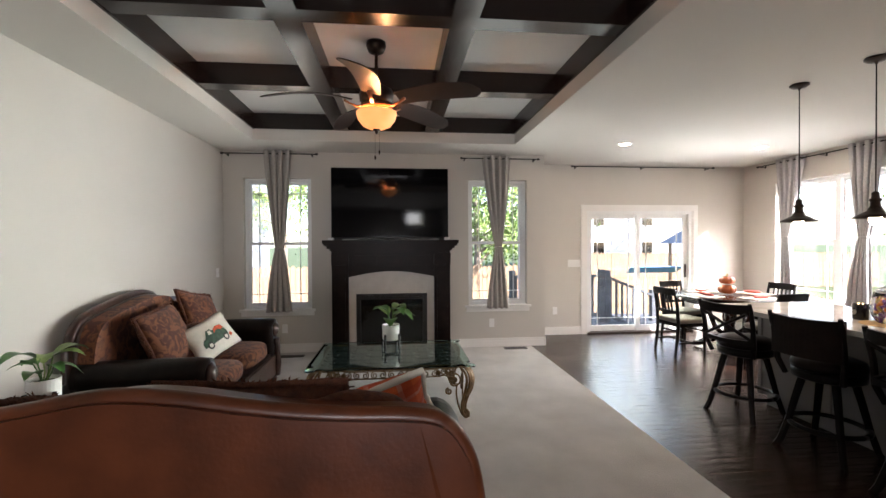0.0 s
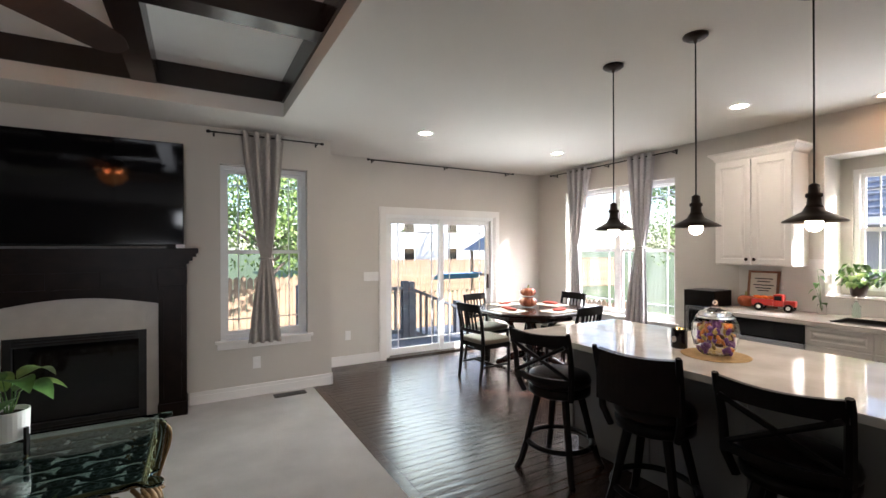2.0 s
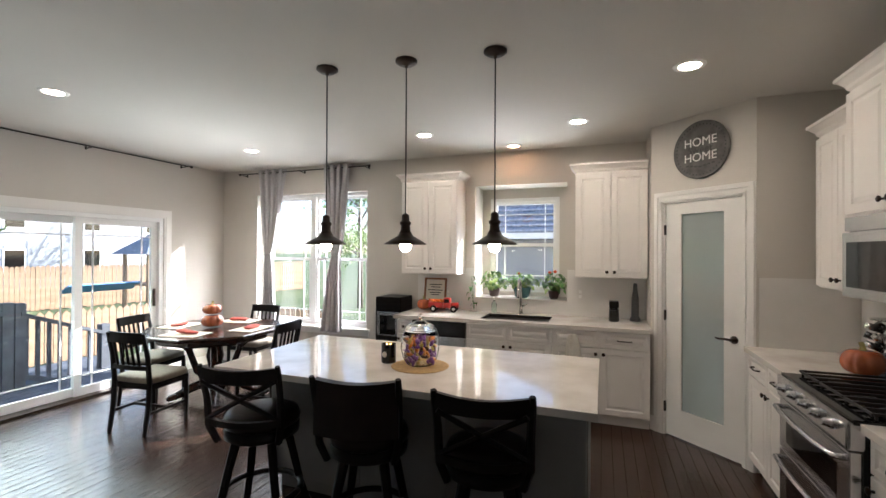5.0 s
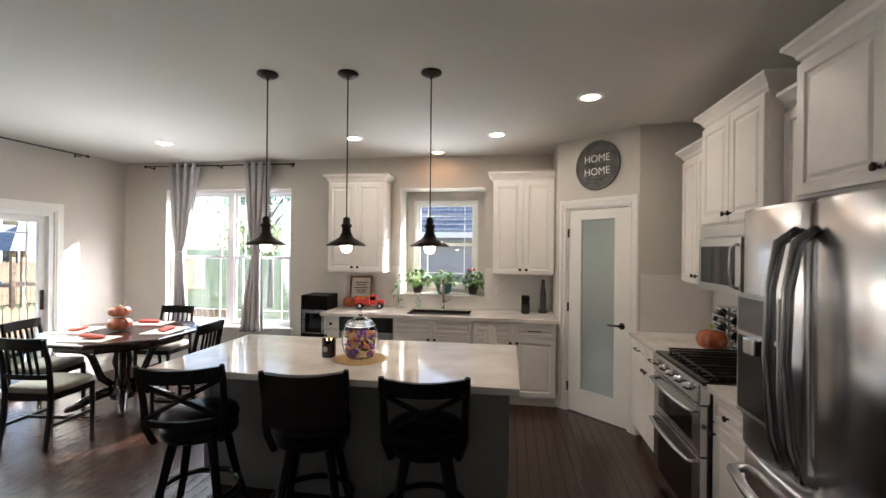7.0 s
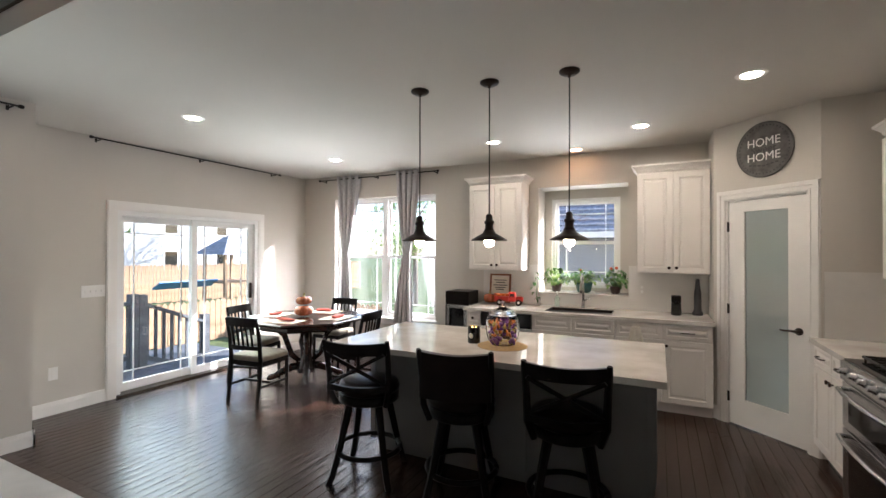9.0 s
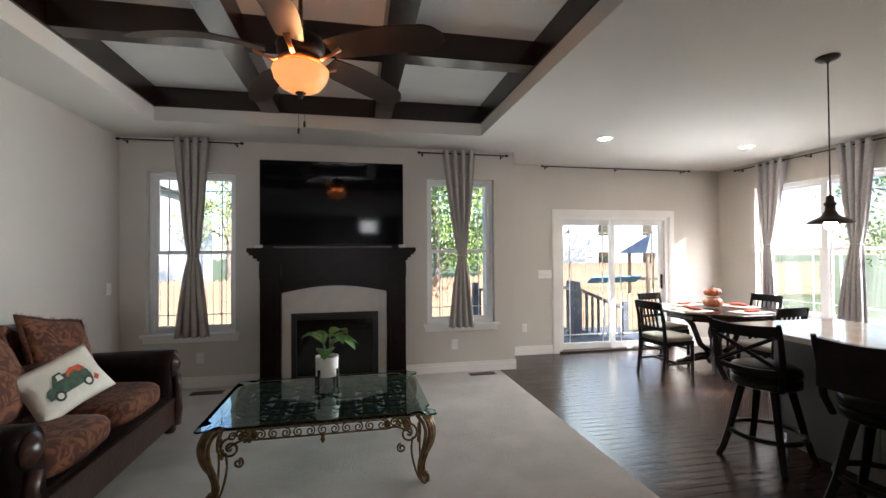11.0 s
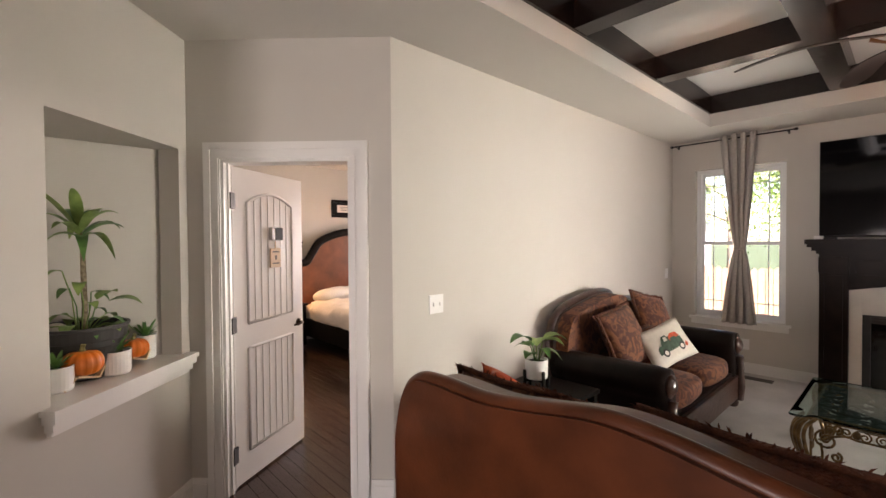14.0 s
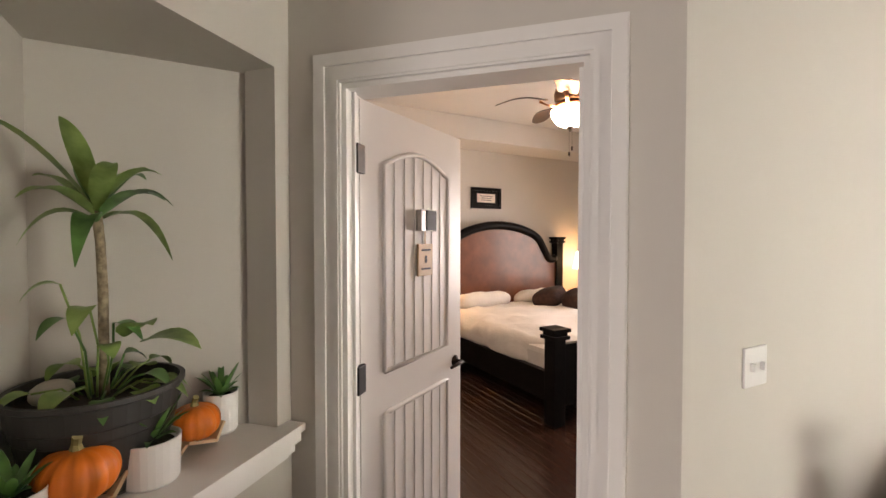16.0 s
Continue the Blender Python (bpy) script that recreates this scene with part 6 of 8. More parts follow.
apron(2 * fx - 0.1, pose(0, -fy, 0))
apron(2 * fx - 0.1, pose(0, fy, 0))
apron(2 * fy - 0.1, pose(-fx, 0, 0, 0, 0, 90))
apron(2 * fy - 0.1, pose(fx, 0, 0, 0, 0, 90))
for sx in (-1, 1):
    for sy in (-1, 1):
        m = pose(sx * (fx - 0.005), sy * (fy - 0.005), 0, 0, 0, math.degrees(math.atan2(sy, sx)))
        bm = bm_new()
        # three bowed bars gathered at the foot
        for off in (-0.045, 0.0, 0.045):
            tube(bm, [(x, off * min(1.0, 0.35 + z * 2.2), z) for x, z in smooth_profile([(0.0, 0.445), (0.05, 0.41), (0.07, 0.35), (0.055, 0.27), (0.02, 0.18), (0.0, 0.10), (0.02, 0.03), (0.05, 0.014)], 4)], [0.011] * 29, 7)
        leg = part("leg", bm, IRON, ct, smooth=True, m=m)
        # acanthus leaf over the knee
        bm = bm_new()
        for off, wd in ((-0.022, 0.013), (0.0, 0.018), (0.022, 0.013)):
            tube(bm, [(x + 0.008, off, z) for x, z in smooth_profile([(0.02, 0.44), (0.062, 0.405), (0.080, 0.345), (0.066, 0.265), (0.036, 0.20)], 4)], [0.004 + wd * math.sin(math.pi * min(1, 0.08 + 0.9 * k / 16)) for k in range(17)], 8, 0.55)
        part("acanthus_leaf", bm, IRON, leg, smooth=True)
        # side scrolls along both aprons
        bm = bm_new()
        for sd in (-1, 1):
            turn = pose(0, 0, 0, 0, 0, sd * 135)
            for cx, cz, r0, a0, tn in ((0.080, 0.325, 0.062, 1.6, 1.7), (0.125, 0.235, 0.030, 1.4, -1.4), (0.13, 0.405, 0.028, 4.5, 1.4)):
                tube(bm, [turn @ Vector((cx + px, 0, pz)) for px, pz in spiral(0, cz, r0, 0.006, a0, tn, 20)], 0.0075, 6)
            tube(bm, [turn @ Vector((x, 0, z)) for x, z in smooth_profile([(0.055, 0.30), (0.062, 0.22), (0.048, 0.13), (0.022, 0.05), (0.0, 0.018)], 4)], 0.0075, 6)
        tube(bm, [(x + 0.025, 0, z) for x, z in spiral(0, 0.045, 0.036, 0.008, 1.6, -1.2, 16)], 0.011, 6)
        part("leg_scroll", bm, IRON, leg, smooth=True)

# ---- potted plants ----


def pot_plant(m, label, stand, leaves, seed, pot_r=0.065, pot_h=0.12, stand_h=0.12, size=0.19):
    ob = thing("potted_plant", m, label, "potted plant")
    z0 = stand_h * 0.55 if stand else 0
    bm = bm_new()
    lathe(bm, [(pot_r * 0.9, z0), (pot_r, z0 + 0.01), (pot_r * 1.04, z0 + pot_h), (pot_r * 0.97, z0 + pot_h), (pot_r * 0.93, z0 + pot_h - 0.02), (0.002, z0 + pot_h - 0.022)], 28)
    part("pot", bm, CERAMIC, ob, "white ceramic pot", smooth=False)
    bm = bm_new()
    lathe(bm, [(pot_r * 0.9, z0 + pot_h - 0.021), (0.01, z0 + pot_h - 0.012)], 16)
    part("soil", bm, SOIL, ob)
    if stand:
        for k in range(4):
            a = math.pi / 4 + k * math.pi / 2
            c, s = math.cos(a), math.sin(a)
            bm = bm_new()
            r = pot_r * 1.12 + 0.006
            box(bm, -0.008, 0.008, -0.008, 0.008, 0, stand_h, pose(r * c, r * s, 0, 0, 0, 45))
            part("stand_leg", bm, BLACK, ob, "black wooden stand leg")
        bm = bm_new()
        for a in (45, 135):
            box(bm, -pot_r * 1.1, pot_r * 1.1, -0.007, 0.007, z0 - 0.016, z0 - 0.001, pose(0, 0, 0 if a == 45 else 0.0005, 0, 0, a))
        part("stand_cross", bm, BLACK, ob)
    rnd = random.Random(seed)
    for k in range(leaves):
        a = 2.4 * k + rnd.uniform(-0.3, 0.3)
        ln = size * rnd.uniform(0.7, 1.1)
        bm = bm_new()
        base = Vector((0.012 * math.cos(a), 0.012 * math.sin(a), z0 + pot_h - 0.015))
        hgt = rnd.uniform(0.04, 0.14) * size / 0.19
        tip = base + Vector((0.03 * math.cos(a), 0.03 * math.sin(a), hgt))
        tube(bm, [base, (base + tip) / 2 + Vector((0.004, 0, 0)), tip], [0.004, 0.003, 0.003], 5)
        leaf(bm, tip, (math.cos(a), math.sin(a)), ln, ln * 0.52, rnd.uniform(0.35, 0.85), rnd.uniform(0.4, 0.9), 0.25)
        part("leaf", bm, LEAF if k % 3 else LEAF_LIGHT, ob, smooth=True)
    return ob


pot_plant(pose(0.685, 5.47, 0.461, 0, 0, 12), "broad-leaved plant in a white pot on a black stand", True, 8, 3, 0.082, 0.15, 0.14, 0.25)
# end table
et = thing("end_table", pose(-1.19, 3.86, 0), "glossy black square end table", "end table")
for z0, z1 in ((0.50, 0.53), (0.18, 0.20)):
    box_part("top" if z0 > 0.3 else "shelf", -0.27, 0.27, -0.25, 0.25, z0, z1, BLACK, et, bevel=0.008)
for sx in (-1, 1):
    for sy in (-1, 1):
        box_part("leg", sx * 0.235 - 0.022, sx * 0.235 + 0.022, sy * 0.215 - 0.022, sy * 0.215 + 0.022, 0, 0.50, BLACK, et)
for sy in (-1, 1):
    box_part("apron", -0.22, 0.22, sy * 0.22 - 0.01, sy * 0.22 + 0.01, 0.44, 0.50, BLACK, et)
pot_plant(pose(-1.22, 3.80, 0.531, 0, 0, 20), "broad-leaved plant in a white pot on the end table", True, 9, 11, 0.075, 0.13, 0.14, 0.19)
# ---- alcove shelf and its things ----
AD = Vector((A[0] - C[0], A[1] - C[1])).normalized()
AL = Matrix.Translation((*C, 0)) @ pose(0, 0, 0, 0, 0, math.degrees(math.atan2(AD.y, AD.x)))
sh = thing("alcove_shelf", AL, "white painted alcove ledge with molded edge", "shelf", "", "structure")
bm = bm_new()
v = [bm.verts.new(p) for z in (0.869, 0.893) for p in ((0.17, -0.068, z), (1.09, -0.068, z), (1.09, -0.001, z), (1.028, 0.0, z), (1.028, 0.11, z), (0.80, 0.44, z), (0.235, 0.40, z), (0.225, 0.0, z), (0.17, -0.001, z))]
bm.faces.new(v[:9][::-1])
bm.faces.new(v[9:])
for k in range(9):
    bm.faces.new((v[k], v[(k + 1) % 9], v[9 + (k + 1) % 9], v[9 + k]))
part("board", bm, TRIM, sh)
bm = bm_new()
box(bm, 0.18, 1.08, -0.058, -0.001, 0.835, 0.869)
box(bm, 0.19, 1.07, -0.040, -0.001, 0.80, 0.835)
box(bm, 0.20, 1.06, -0.022, -0.001, 0.78, 0.80)
part("molding", bm, TRIM, sh)
SHELF_Z = 0.894
GREYPOT = material("charcoal_plastic_pot", (0.035, 0.032, 0.03), 0.45, vary=0.2, scale=10)
bp = thing("potted_plant", pose(-2.27, 1.48, SHELF_Z), "corn plant and pothos in a large charcoal pot", "potted plant")
bm = bm_new()
lathe(bm, [(0.135, 0.0), (0.145, 0.01), (0.170, 0.15), (0.174, 0.155), (0.176, 0.18), (0.182, 0.185), (0.187, 0.235), (0.195, 0.24), (0.195, 0.252), (0.182, 0.252), (0.175, 0.20), (0.01, 0.198)], 40)
part("pot", bm, GREYPOT, bp, "ribbed charcoal plastic pot", smooth=False)
bm = bm_new()
lathe(bm, [(0.174, 0.215), (0.08, 0.222), (0.005, 0.218)], 24)
part("soil", bm, SOIL, bp)
bm = bm_new()
cushion(bm, 0.12, 0.09, 0.06, 4, 2.2, pose(-0.02, -0.1, 0.235))
part("stone", bm, material("pale_stone", (0.5, 0.45, 0.38), 0.8, vary=0.2, scale=20), bp, smooth=True)
CANE = material("corn_plant_cane", (0.30, 0.24, 0.15), 0.8, vary=0.4, scale=60, bump=0.4, bump_scale=90)
bm = bm_new()
tube(bm, [(0.0, 0.01, 0.21), (0.005, 0.012, 0.35), (-0.006, 0.01, 0.50), (0.004, 0.008, 0.62), (-0.002, 0.0, 0.70)], [0.013, 0.012, 0.012, 0.011, 0.012], 9)
part("cane", bm, CANE, bp, smooth=True)
rnd = random.Random(5)
for k in range(15):
    a = 2.4 * k
    z = 0.67 + 0.004 * k
    ln = rnd.uniform(0.17, 0.27) if k < 11 else rnd.uniform(0.12, 0.18)
    bm = bm_new()
    leaf(bm, (0.006 * math.cos(a), 0.006 * math.sin(a), z), (math.cos(a), math.sin(a)), ln, 0.052, 0.55 + 0.09 * k * rnd.uniform(0.6, 1.1), rnd.uniform(0.6, 1.1), 0.35, 9)
    part("blade_leaf", bm, LEAF if k % 3 == 0 else LEAF_LIGHT, bp, smooth=True)
for k in range(22):
    a = 2.4 * k + 1
    r = rnd.uniform(0.05, 0.14) if k % 5 else rnd.uniform(0.04, 0.08)
    z = rnd.uniform(0.25, 0.34) if k % 5 else rnd.uniform(0.38, 0.54)
    base = Vector((r * 0.3 * math.cos(a), r * 0.3 * math.sin(a), 0.215))
    tip = Vector((r * math.cos(a), r * math.sin(a), z - 0.02))
    bm = bm_new()
    tube(bm, [base, (base + tip) / 2 + Vector((0.0, 0.01, 0.02)), tip], 0.003, 5)
    leaf(bm, tip, (math.cos(a), math.sin(a)), rnd.uniform(0.06, 0.12), rnd.uniform(0.045, 0.075), 0.35, 0.8, 0.2)
    part("pothos_leaf", bm, LEAF if k % 3 == 0 else LEAF_LIGHT, bp, smooth=True)
bm = bm_new()
leaf(bm, (0.06, 0.10, 0.36), (0.3, 1.0), 0.17, 0.13, 0.35, 0.5, 0.2)
leaf(bm, (0.02, 0.06, 0.37), (0.6, 0.5), 0.13, 0.09, 0.9, 0.6, 0.2)
part("pothos_leaf", bm, LEAF_LIGHT, bp, smooth=True)


def succulent(m, label, r, h, seed, n=16, ln=0.07):
    ob = thing("succulent", m, label, "potted plant")
    bm = bm_new()
    lathe(bm, [(r * 0.9, 0), (r, 0.008), (r * 1.05, h), (r * 0.97, h), (r * 0.93, h - 0.015), (0.003, h - 0.017)], 26)
    part("pot", bm, CERAMIC, ob, "white ceramic pot")
    bm = bm_new()
    lathe(bm, [(r * 0.92, h - 0.016), (0.005, h - 0.010)], 14)
    part("soil", bm, SOIL, ob)
    rn = random.Random(seed)
    for k in range(n):
        a = 2.4 * k
        bm = bm_new()
        leaf(bm, (0.008 * math.cos(a), 0.008 * math.sin(a), h - 0.012), (math.cos(a), math.sin(a)), ln * rn.uniform(0.7, 1.1), 0.02, 0.5 + 1.4 * (k / n), 0.35, 0.6, 5)
        part("leaf", bm, LEAF, ob, smooth=True)
    return ob


succulent(pose(-2.19, 1.60, SHELF_Z), "small aloe in a white pot on the alcove ledge", 0.066, 0.115, 1, 20, 0.10)
succulent(pose(-2.04, 1.375, SHELF_Z), "small succulent in a white pot on the alcove ledge", 0.062, 0.11, 2, 14, 0.07)
succulent(pose(-2.44, 1.765, SHELF_Z), "small rosette succulent in a white pot behind a pumpkin", 0.05, 0.13, 3, 18, 0.075)


def zigzag_stand(m):
    ob = thing("zigzag_stand", m, "pale wooden zigzag stand under a pumpkin", "stand", "zigzag stands")
    bm = bm_new()
    pts = [(-0.10, 0.0), (-0.05, 0.042), (0.045, 0.008), (0.075, 0.06)]
    for y0, y1 in ((-0.035, 0.035),):
        for (xa, za), (xb, zb) in zip(pts, pts[1:]):
            d = Vector((xb - xa, 0, zb - za)).normalized()
            n = Vector((-d.z, 0, d.x)) * 0.009
            q = [Vector((xa, 0, za)), Vector((xb, 0, zb))]
            vv = [bm.verts.new((p.x, y, p.z)) for y in (y0, y1) for p in (q[0], q[1], q[1] + n, q[0] + n)]
            for f in ((0, 1, 2, 3), (7, 6, 5, 4), (0, 4, 5, 1), (1, 5, 6, 2), (2, 6, 7, 3), (3, 7, 4, 0)):
                bm.faces.new([vv[i] for i in f])
    part("body", bm, PALEWOOD, ob)
    return ob


for px, py, r in ((-2.10, 1.470, 0.082), (-2.325, 1.695, 0.070)):
    zigzag_stand(Matrix.Translation((px, py, SHELF_Z)) @ pose(0, 0, 0, 0, 0, 134) @ Matrix.Diagonal((r / 0.065, 1, 1, 1)))
    pumpkin(pose(px, py, SHELF_Z + 0.032), r, r * 1.55, "small orange pumpkin on a zigzag stand", lobes=12)

# handrail
hr = thing("handrail", pose(0, 0, 0), "dark stained stair handrail with a rounded end", "handrail")
bm = bm_new()
tube(bm, [(-1.50, 1.17, 0.955), (-1.52, 1.10, 0.93), (-1.60, 0.99, 0.85), (-2.0, 0.95, 0.50), (-2.6, 0.95, 0.02)], 0.030, 12, 1.1)
part("rail", bm, BLACK, hr, smooth=True)
bm = bm_new()
lathe(bm, [(0.01, -0.045), (0.042, -0.035), (0.05, 0), (0.042, 0.03), (0.01, 0.042)], 20, pose(-1.50, 1.17, 0.945))
part("end_cap", bm, BLACK, hr, smooth=True)
for px, py, pz in ((-1.62, 0.985, 0.83), (-2.3, 0.95, 0.25)):
    bm = bm_new()
    tube(bm, [(px, py, pz), (px, py + 0.04, pz - 0.04), (px, 1.059, pz - 0.04)], 0.008, 6)
    part("bracket", bm, BLACKMETAL, hr)

# ---- bedroom door ----
BD = Vector((B[0] - A[0], B[1] - A[1])).normalized()
BM = Matrix.Translation((*A, 0)) @ pose(0, 0, 0, 0, 0, math.degrees(math.atan2(BD.y, BD.x)))
d2 = thing("door_2", BM, "white arched-panel bedroom door standing open", "door", "", "structure")
casing(d2, 0.205, 0.985, 2.035, 0.10)
bm = bm_new()
box(bm, 0.205, 0.222, 0.0, 0.12, 0, 2.035)
box(bm, 0.968, 0.985, 0.0, 0.12, 0, 2.035)
box(bm, 0.222, 0.968, 0.0, 0.12, 2.018, 2.035)
box(bm, 0.222, 0.234, 0.035, 0.05, 0, 2.018)
box(bm, 0.956, 0.968, 0.035, 0.05, 0, 2.018)
part("jamb", bm, TRIM, d2)
DOOR_TURN = 76
slab_m = pose(0.226, 0.085, 0, 0, 0, DOOR_TURN)
DW_ = 0.735
bm = bm_new()
box(bm, 0, DW_, 0.0, 0.035, 0.012, 2.012)
sl = part("slab", bm, TRIM, d2, bevel=0.002, m=slab_m)


def planked_panel(z0, z1, arched):
    x0, x1, n = 0.13, DW_ - 0.13, 16
    top = [z1 + (0.07 * math.sin(math.pi * k / n) if arched else 0) for k in range(n + 1)]
    for face, yy in ((1, 0.0), (-1, 0.035)):
        bm = bm_new()
        pts = [(x0, z0), (x1, z0)] + [(x1 - (x1 - x0) * k / n, top[n - k]) for k in range(n + 1)]
        tube(bm, [(x, yy - face * 0.001, z) for x, z in pts] + [(pts[0][0], yy - face * 0.001, pts[0][1])], 0.011, 6)
        part("panel_molding", bm, TRIM, sl, smooth=True)
        for k in range(1, 7):
            x = x0 + (x1 - x0) * k / 7
            zt = z1 + (0.07 * math.sin(math.pi * k / 7) if arched else 0)
            box_part("bead", x - 0.003, x + 0.003, yy - face * 0.004 if face > 0 else yy, yy if face > 0 else yy + 0.004, z0 + 0.01, zt - 0.01, TRIM, sl, bevel=0)


planked_panel(1.02, 1.80, True)
planked_panel(0.20, 0.86, False)
for face, yy in ((-1, 0.0), (1, 0.035)):
    bm = bm_new()
    lathe(bm, [(0.028, 0), (0.028, 0.007), (0.011, 0.012), (0.011, 0.045)], 16, pose(DW_ - 0.06, yy, 0.93, 90 if face < 0 else -90, 0, 0))
    tube(bm, [(DW_ - 0.06, yy + face * 0.042, 0.93), (DW_ - 0.10, yy + face * 0.046, 0.932), (DW_ - 0.165, yy + face * 0.043, 0.928)], [0.010, 0.009, 0.007], 8)
    part("door_handle", bm, BRONZE, sl, "dark bronze lever handle", smooth=True)
for z in (0.22, 1.03, 1.80):
    box_part("hinge", 0.222, 0.240, 0.045, 0.10, z - 0.05, z + 0.05, BLACKMETAL, d2)
hg = thing("door_sign", BM @ slab_m @ pose(DW_ / 2 + 0.03, -0.002, 1.60), "small wooden tag hanging from a steel holder", "door sign")
box_part("holder", -0.055, 0.055, -0.03, 0, -0.045, 0.045, CHROME, hg, "steel square holder", bevel=0.003)
box_part("holder_face", -0.02, 0.055, -0.033, -0.03, -0.043, 0.043, BLACK, hg, bevel=0)
box_part("string", -0.002, 0.002, -0.012, -0.008, -0.10, -0.045, PALEWOOD, hg, bevel=0)
box_part("tag", -0.055, 0.055, -0.014, -0.004, -0.235, -0.10, PALEWOOD, hg, "pale wooden tag", bevel=0.003)
box_part("tag_mark", -0.008, 0.008, -0.0155, -0.0135, -0.18, -0.15, DARKINK, hg, bevel=0)
for z in (-0.125, -0.205):
    box_part("tag_bar", -0.035, 0.035, -0.0155, -0.0135, z - 0.004, z + 0.004, DARKINK, hg, bevel=0)
for s, e in (((A[0], A[1]), (A[0] + BD.x * 0.10, A[1] + BD.y * 0.10)), ((A[0] + BD.x * 1.09, A[1] + BD.y * 1.09), B), (C, A)):
    baseboard(s, e)

# ---- bedroom ----
BEDWOOD = material("cherry_bed_wood", (0.17, 0.055, 0.022), 0.3, vary=0.3, scale=5, bump=0.06, bump_scale=30, coat=0.2)
QUILT = material("cream_quilt", (0.80, 0.74, 0.67), 0.9, vary=0.06, scale=5, bump=0.3, bump_scale=25)
bed = thing("bed", pose(-5.97, 5.28, 0), "dark wooden four-post bed with an arched headboard", "bed")
HB = smooth_profile([(-1.02, 1.28), (-0.90, 1.28), (-0.80, 1.42), (-0.66, 1.60), (-0.35, 1.72), (0.0, 1.76), (0.35, 1.72), (0.66, 1.60), (0.80, 1.42), (0.90, 1.28), (1.02, 1.28)], 5)
bm = bm_new()
a_ = [bm.verts.new((0.05, y, z - 0.06)) for y, z in HB]
b_ = [bm.verts.new((0.09, y, z - 0.06)) for y, z in HB]
a0, a1, b0, b1 = (bm.verts.new(p) for p in ((0.05, -1.02, 0.3), (0.05, 1.02, 0.3), (0.09, -1.02, 0.3), (0.09, 1.02, 0.3)))
fa, fb = [a0, *a_, a1], [b0, *b_, b1]
bm.faces.new(fa)
bm.faces.new(fb[::-1])
for k in range(len(fa)):
    bm.faces.new((fa[k], fb[k], fb[(k + 1) % len(fa)], fa[(k + 1) % len(fa)]))
bmesh.ops.triangulate(bm, faces=[f for f in bm.faces if len(f.verts) > 4])
part("headboard", bm, BEDWOOD, bed, "reddish cherry veneer headboard")
bm = bm_new()
tube(bm, [(0.08, y, z - 0.05) for y, z in HB], 0.06, 10, 1.0)
part("headboard_rail", bm, BLACK, bed, "black carved headboard rail", smooth=True)
for x, y, h in ((0.07, -1.08, 1.55), (0.07, 1.08, 1.55), (2.42, -1.08, 0.80), (2.42, 1.08, 0.80)):
    bm = bm_new()
    box(bm, x - 0.06, x + 0.06, y - 0.06, y + 0.06, 0, h - 0.09)
    box(bm, x - 0.085, x + 0.085, y - 0.085, y + 0.085, h - 0.09, h - 0.06)
    box(bm, x - 0.07, x + 0.07, y - 0.07, y + 0.07, h - 0.06, h - 0.03)
    box(bm, x - 0.09, x + 0.09, y - 0.09, y + 0.09, h - 0.03, h)
    part("post", bm, BLACK, bed, bevel=0.006)
for y in (-1.08, 1.08):
    box_part("side_rail", 0.13, 2.36, y - 0.03, y + 0.03, 0.18, 0.42, BLACK, bed)
box_part("footboard", 2.39, 2.45, -1.02, 1.02, 0.15, 0.66, BLACK, bed, bevel=0.01)
bm = bm_new()
box(bm, 0.12, 2.34, -1.03, 1.03, 0.30, 0.58)
part("mattress", bm, QUILT, bed, bevel=0.05)
bm = bm_new()
cushion(bm, 2.0, 2.24, 0.34, 16, 5.0, wave=0.05, seed=2)
solo("quilt", bm, QUILT, "puffy cream quilt spread over the bed", "bedding", smooth=True, m=pose(-4.75, 5.28, 0.52))
for k, (y, s) in enumerate(((-0.5, 0), (0.5, 1))):
    bm = bm_new()
    cushion(bm, 0.45, 0.85, 0.22, 8, 2.6, wave=0.02, seed=s)
    solo("bed_pillow", bm, QUILT, "plump cream bed pillow by the headboard", "pillow", group="bed pillows", smooth=True, m=pose(-5.58, 5.28 + y, 0.72, 0, -14, 0))
BROWNFUR = material("dark_brown_plush", (0.045, 0.020, 0.014), 0.95, vary=0.4, scale=25, bump=0.8, bump_scale=60)
for k, (x, y) in enumerate(((-5.15, 5.55), (-4.85, 5.75))):
    bm = bm_new()
    cushion(bm, 0.40, 0.46, 0.22, 8, 2.6, wave=0.02, seed=k)
    solo("bed_cushion", bm, BROWNFUR, "dark brown plush cushion on the bed", "pillow", smooth=True, m=pose(x, y, 0.78, 10, -10, 30))
pf = thing("picture_frame", pose(BW + 0.001, 5.13, 2.09, 0, 0, 90), "small dark framed picture with pale text", "picture")
for x0, x1, z0, z1 in ((-0.25, 0.25, 0.10, 0.145), (-0.25, 0.25, -0.145, -0.10), (-0.25, -0.205, -0.10, 0.10), (0.205, 0.25, -0.10, 0.10)):
    box_part("frame_bar", x0, x1, -0.025, 0, z0, z1, BLACK, pf)
box_part("mat_board", -0.205, 0.205, -0.01, 0, -0.10, 0.10, BLACK, pf, bevel=0)
box_part("print", -0.15, 0.15, -0.012, -0.009, -0.06, 0.06, QUILT, pf, "pale printed card", bevel=0)
for k in range(3):
    box_part("text_bar", -0.1 + 0.01 * k, 0.1 - 0.01 * k, -0.0135, -0.0115, 0.025 - 0.028 * k, 0.033 - 0.028 * k, DARKINK, pf, bevel=0)
LAMPGLOW = emitter("warm_lampshade", (1.0, 0.68, 0.34), 1.6)
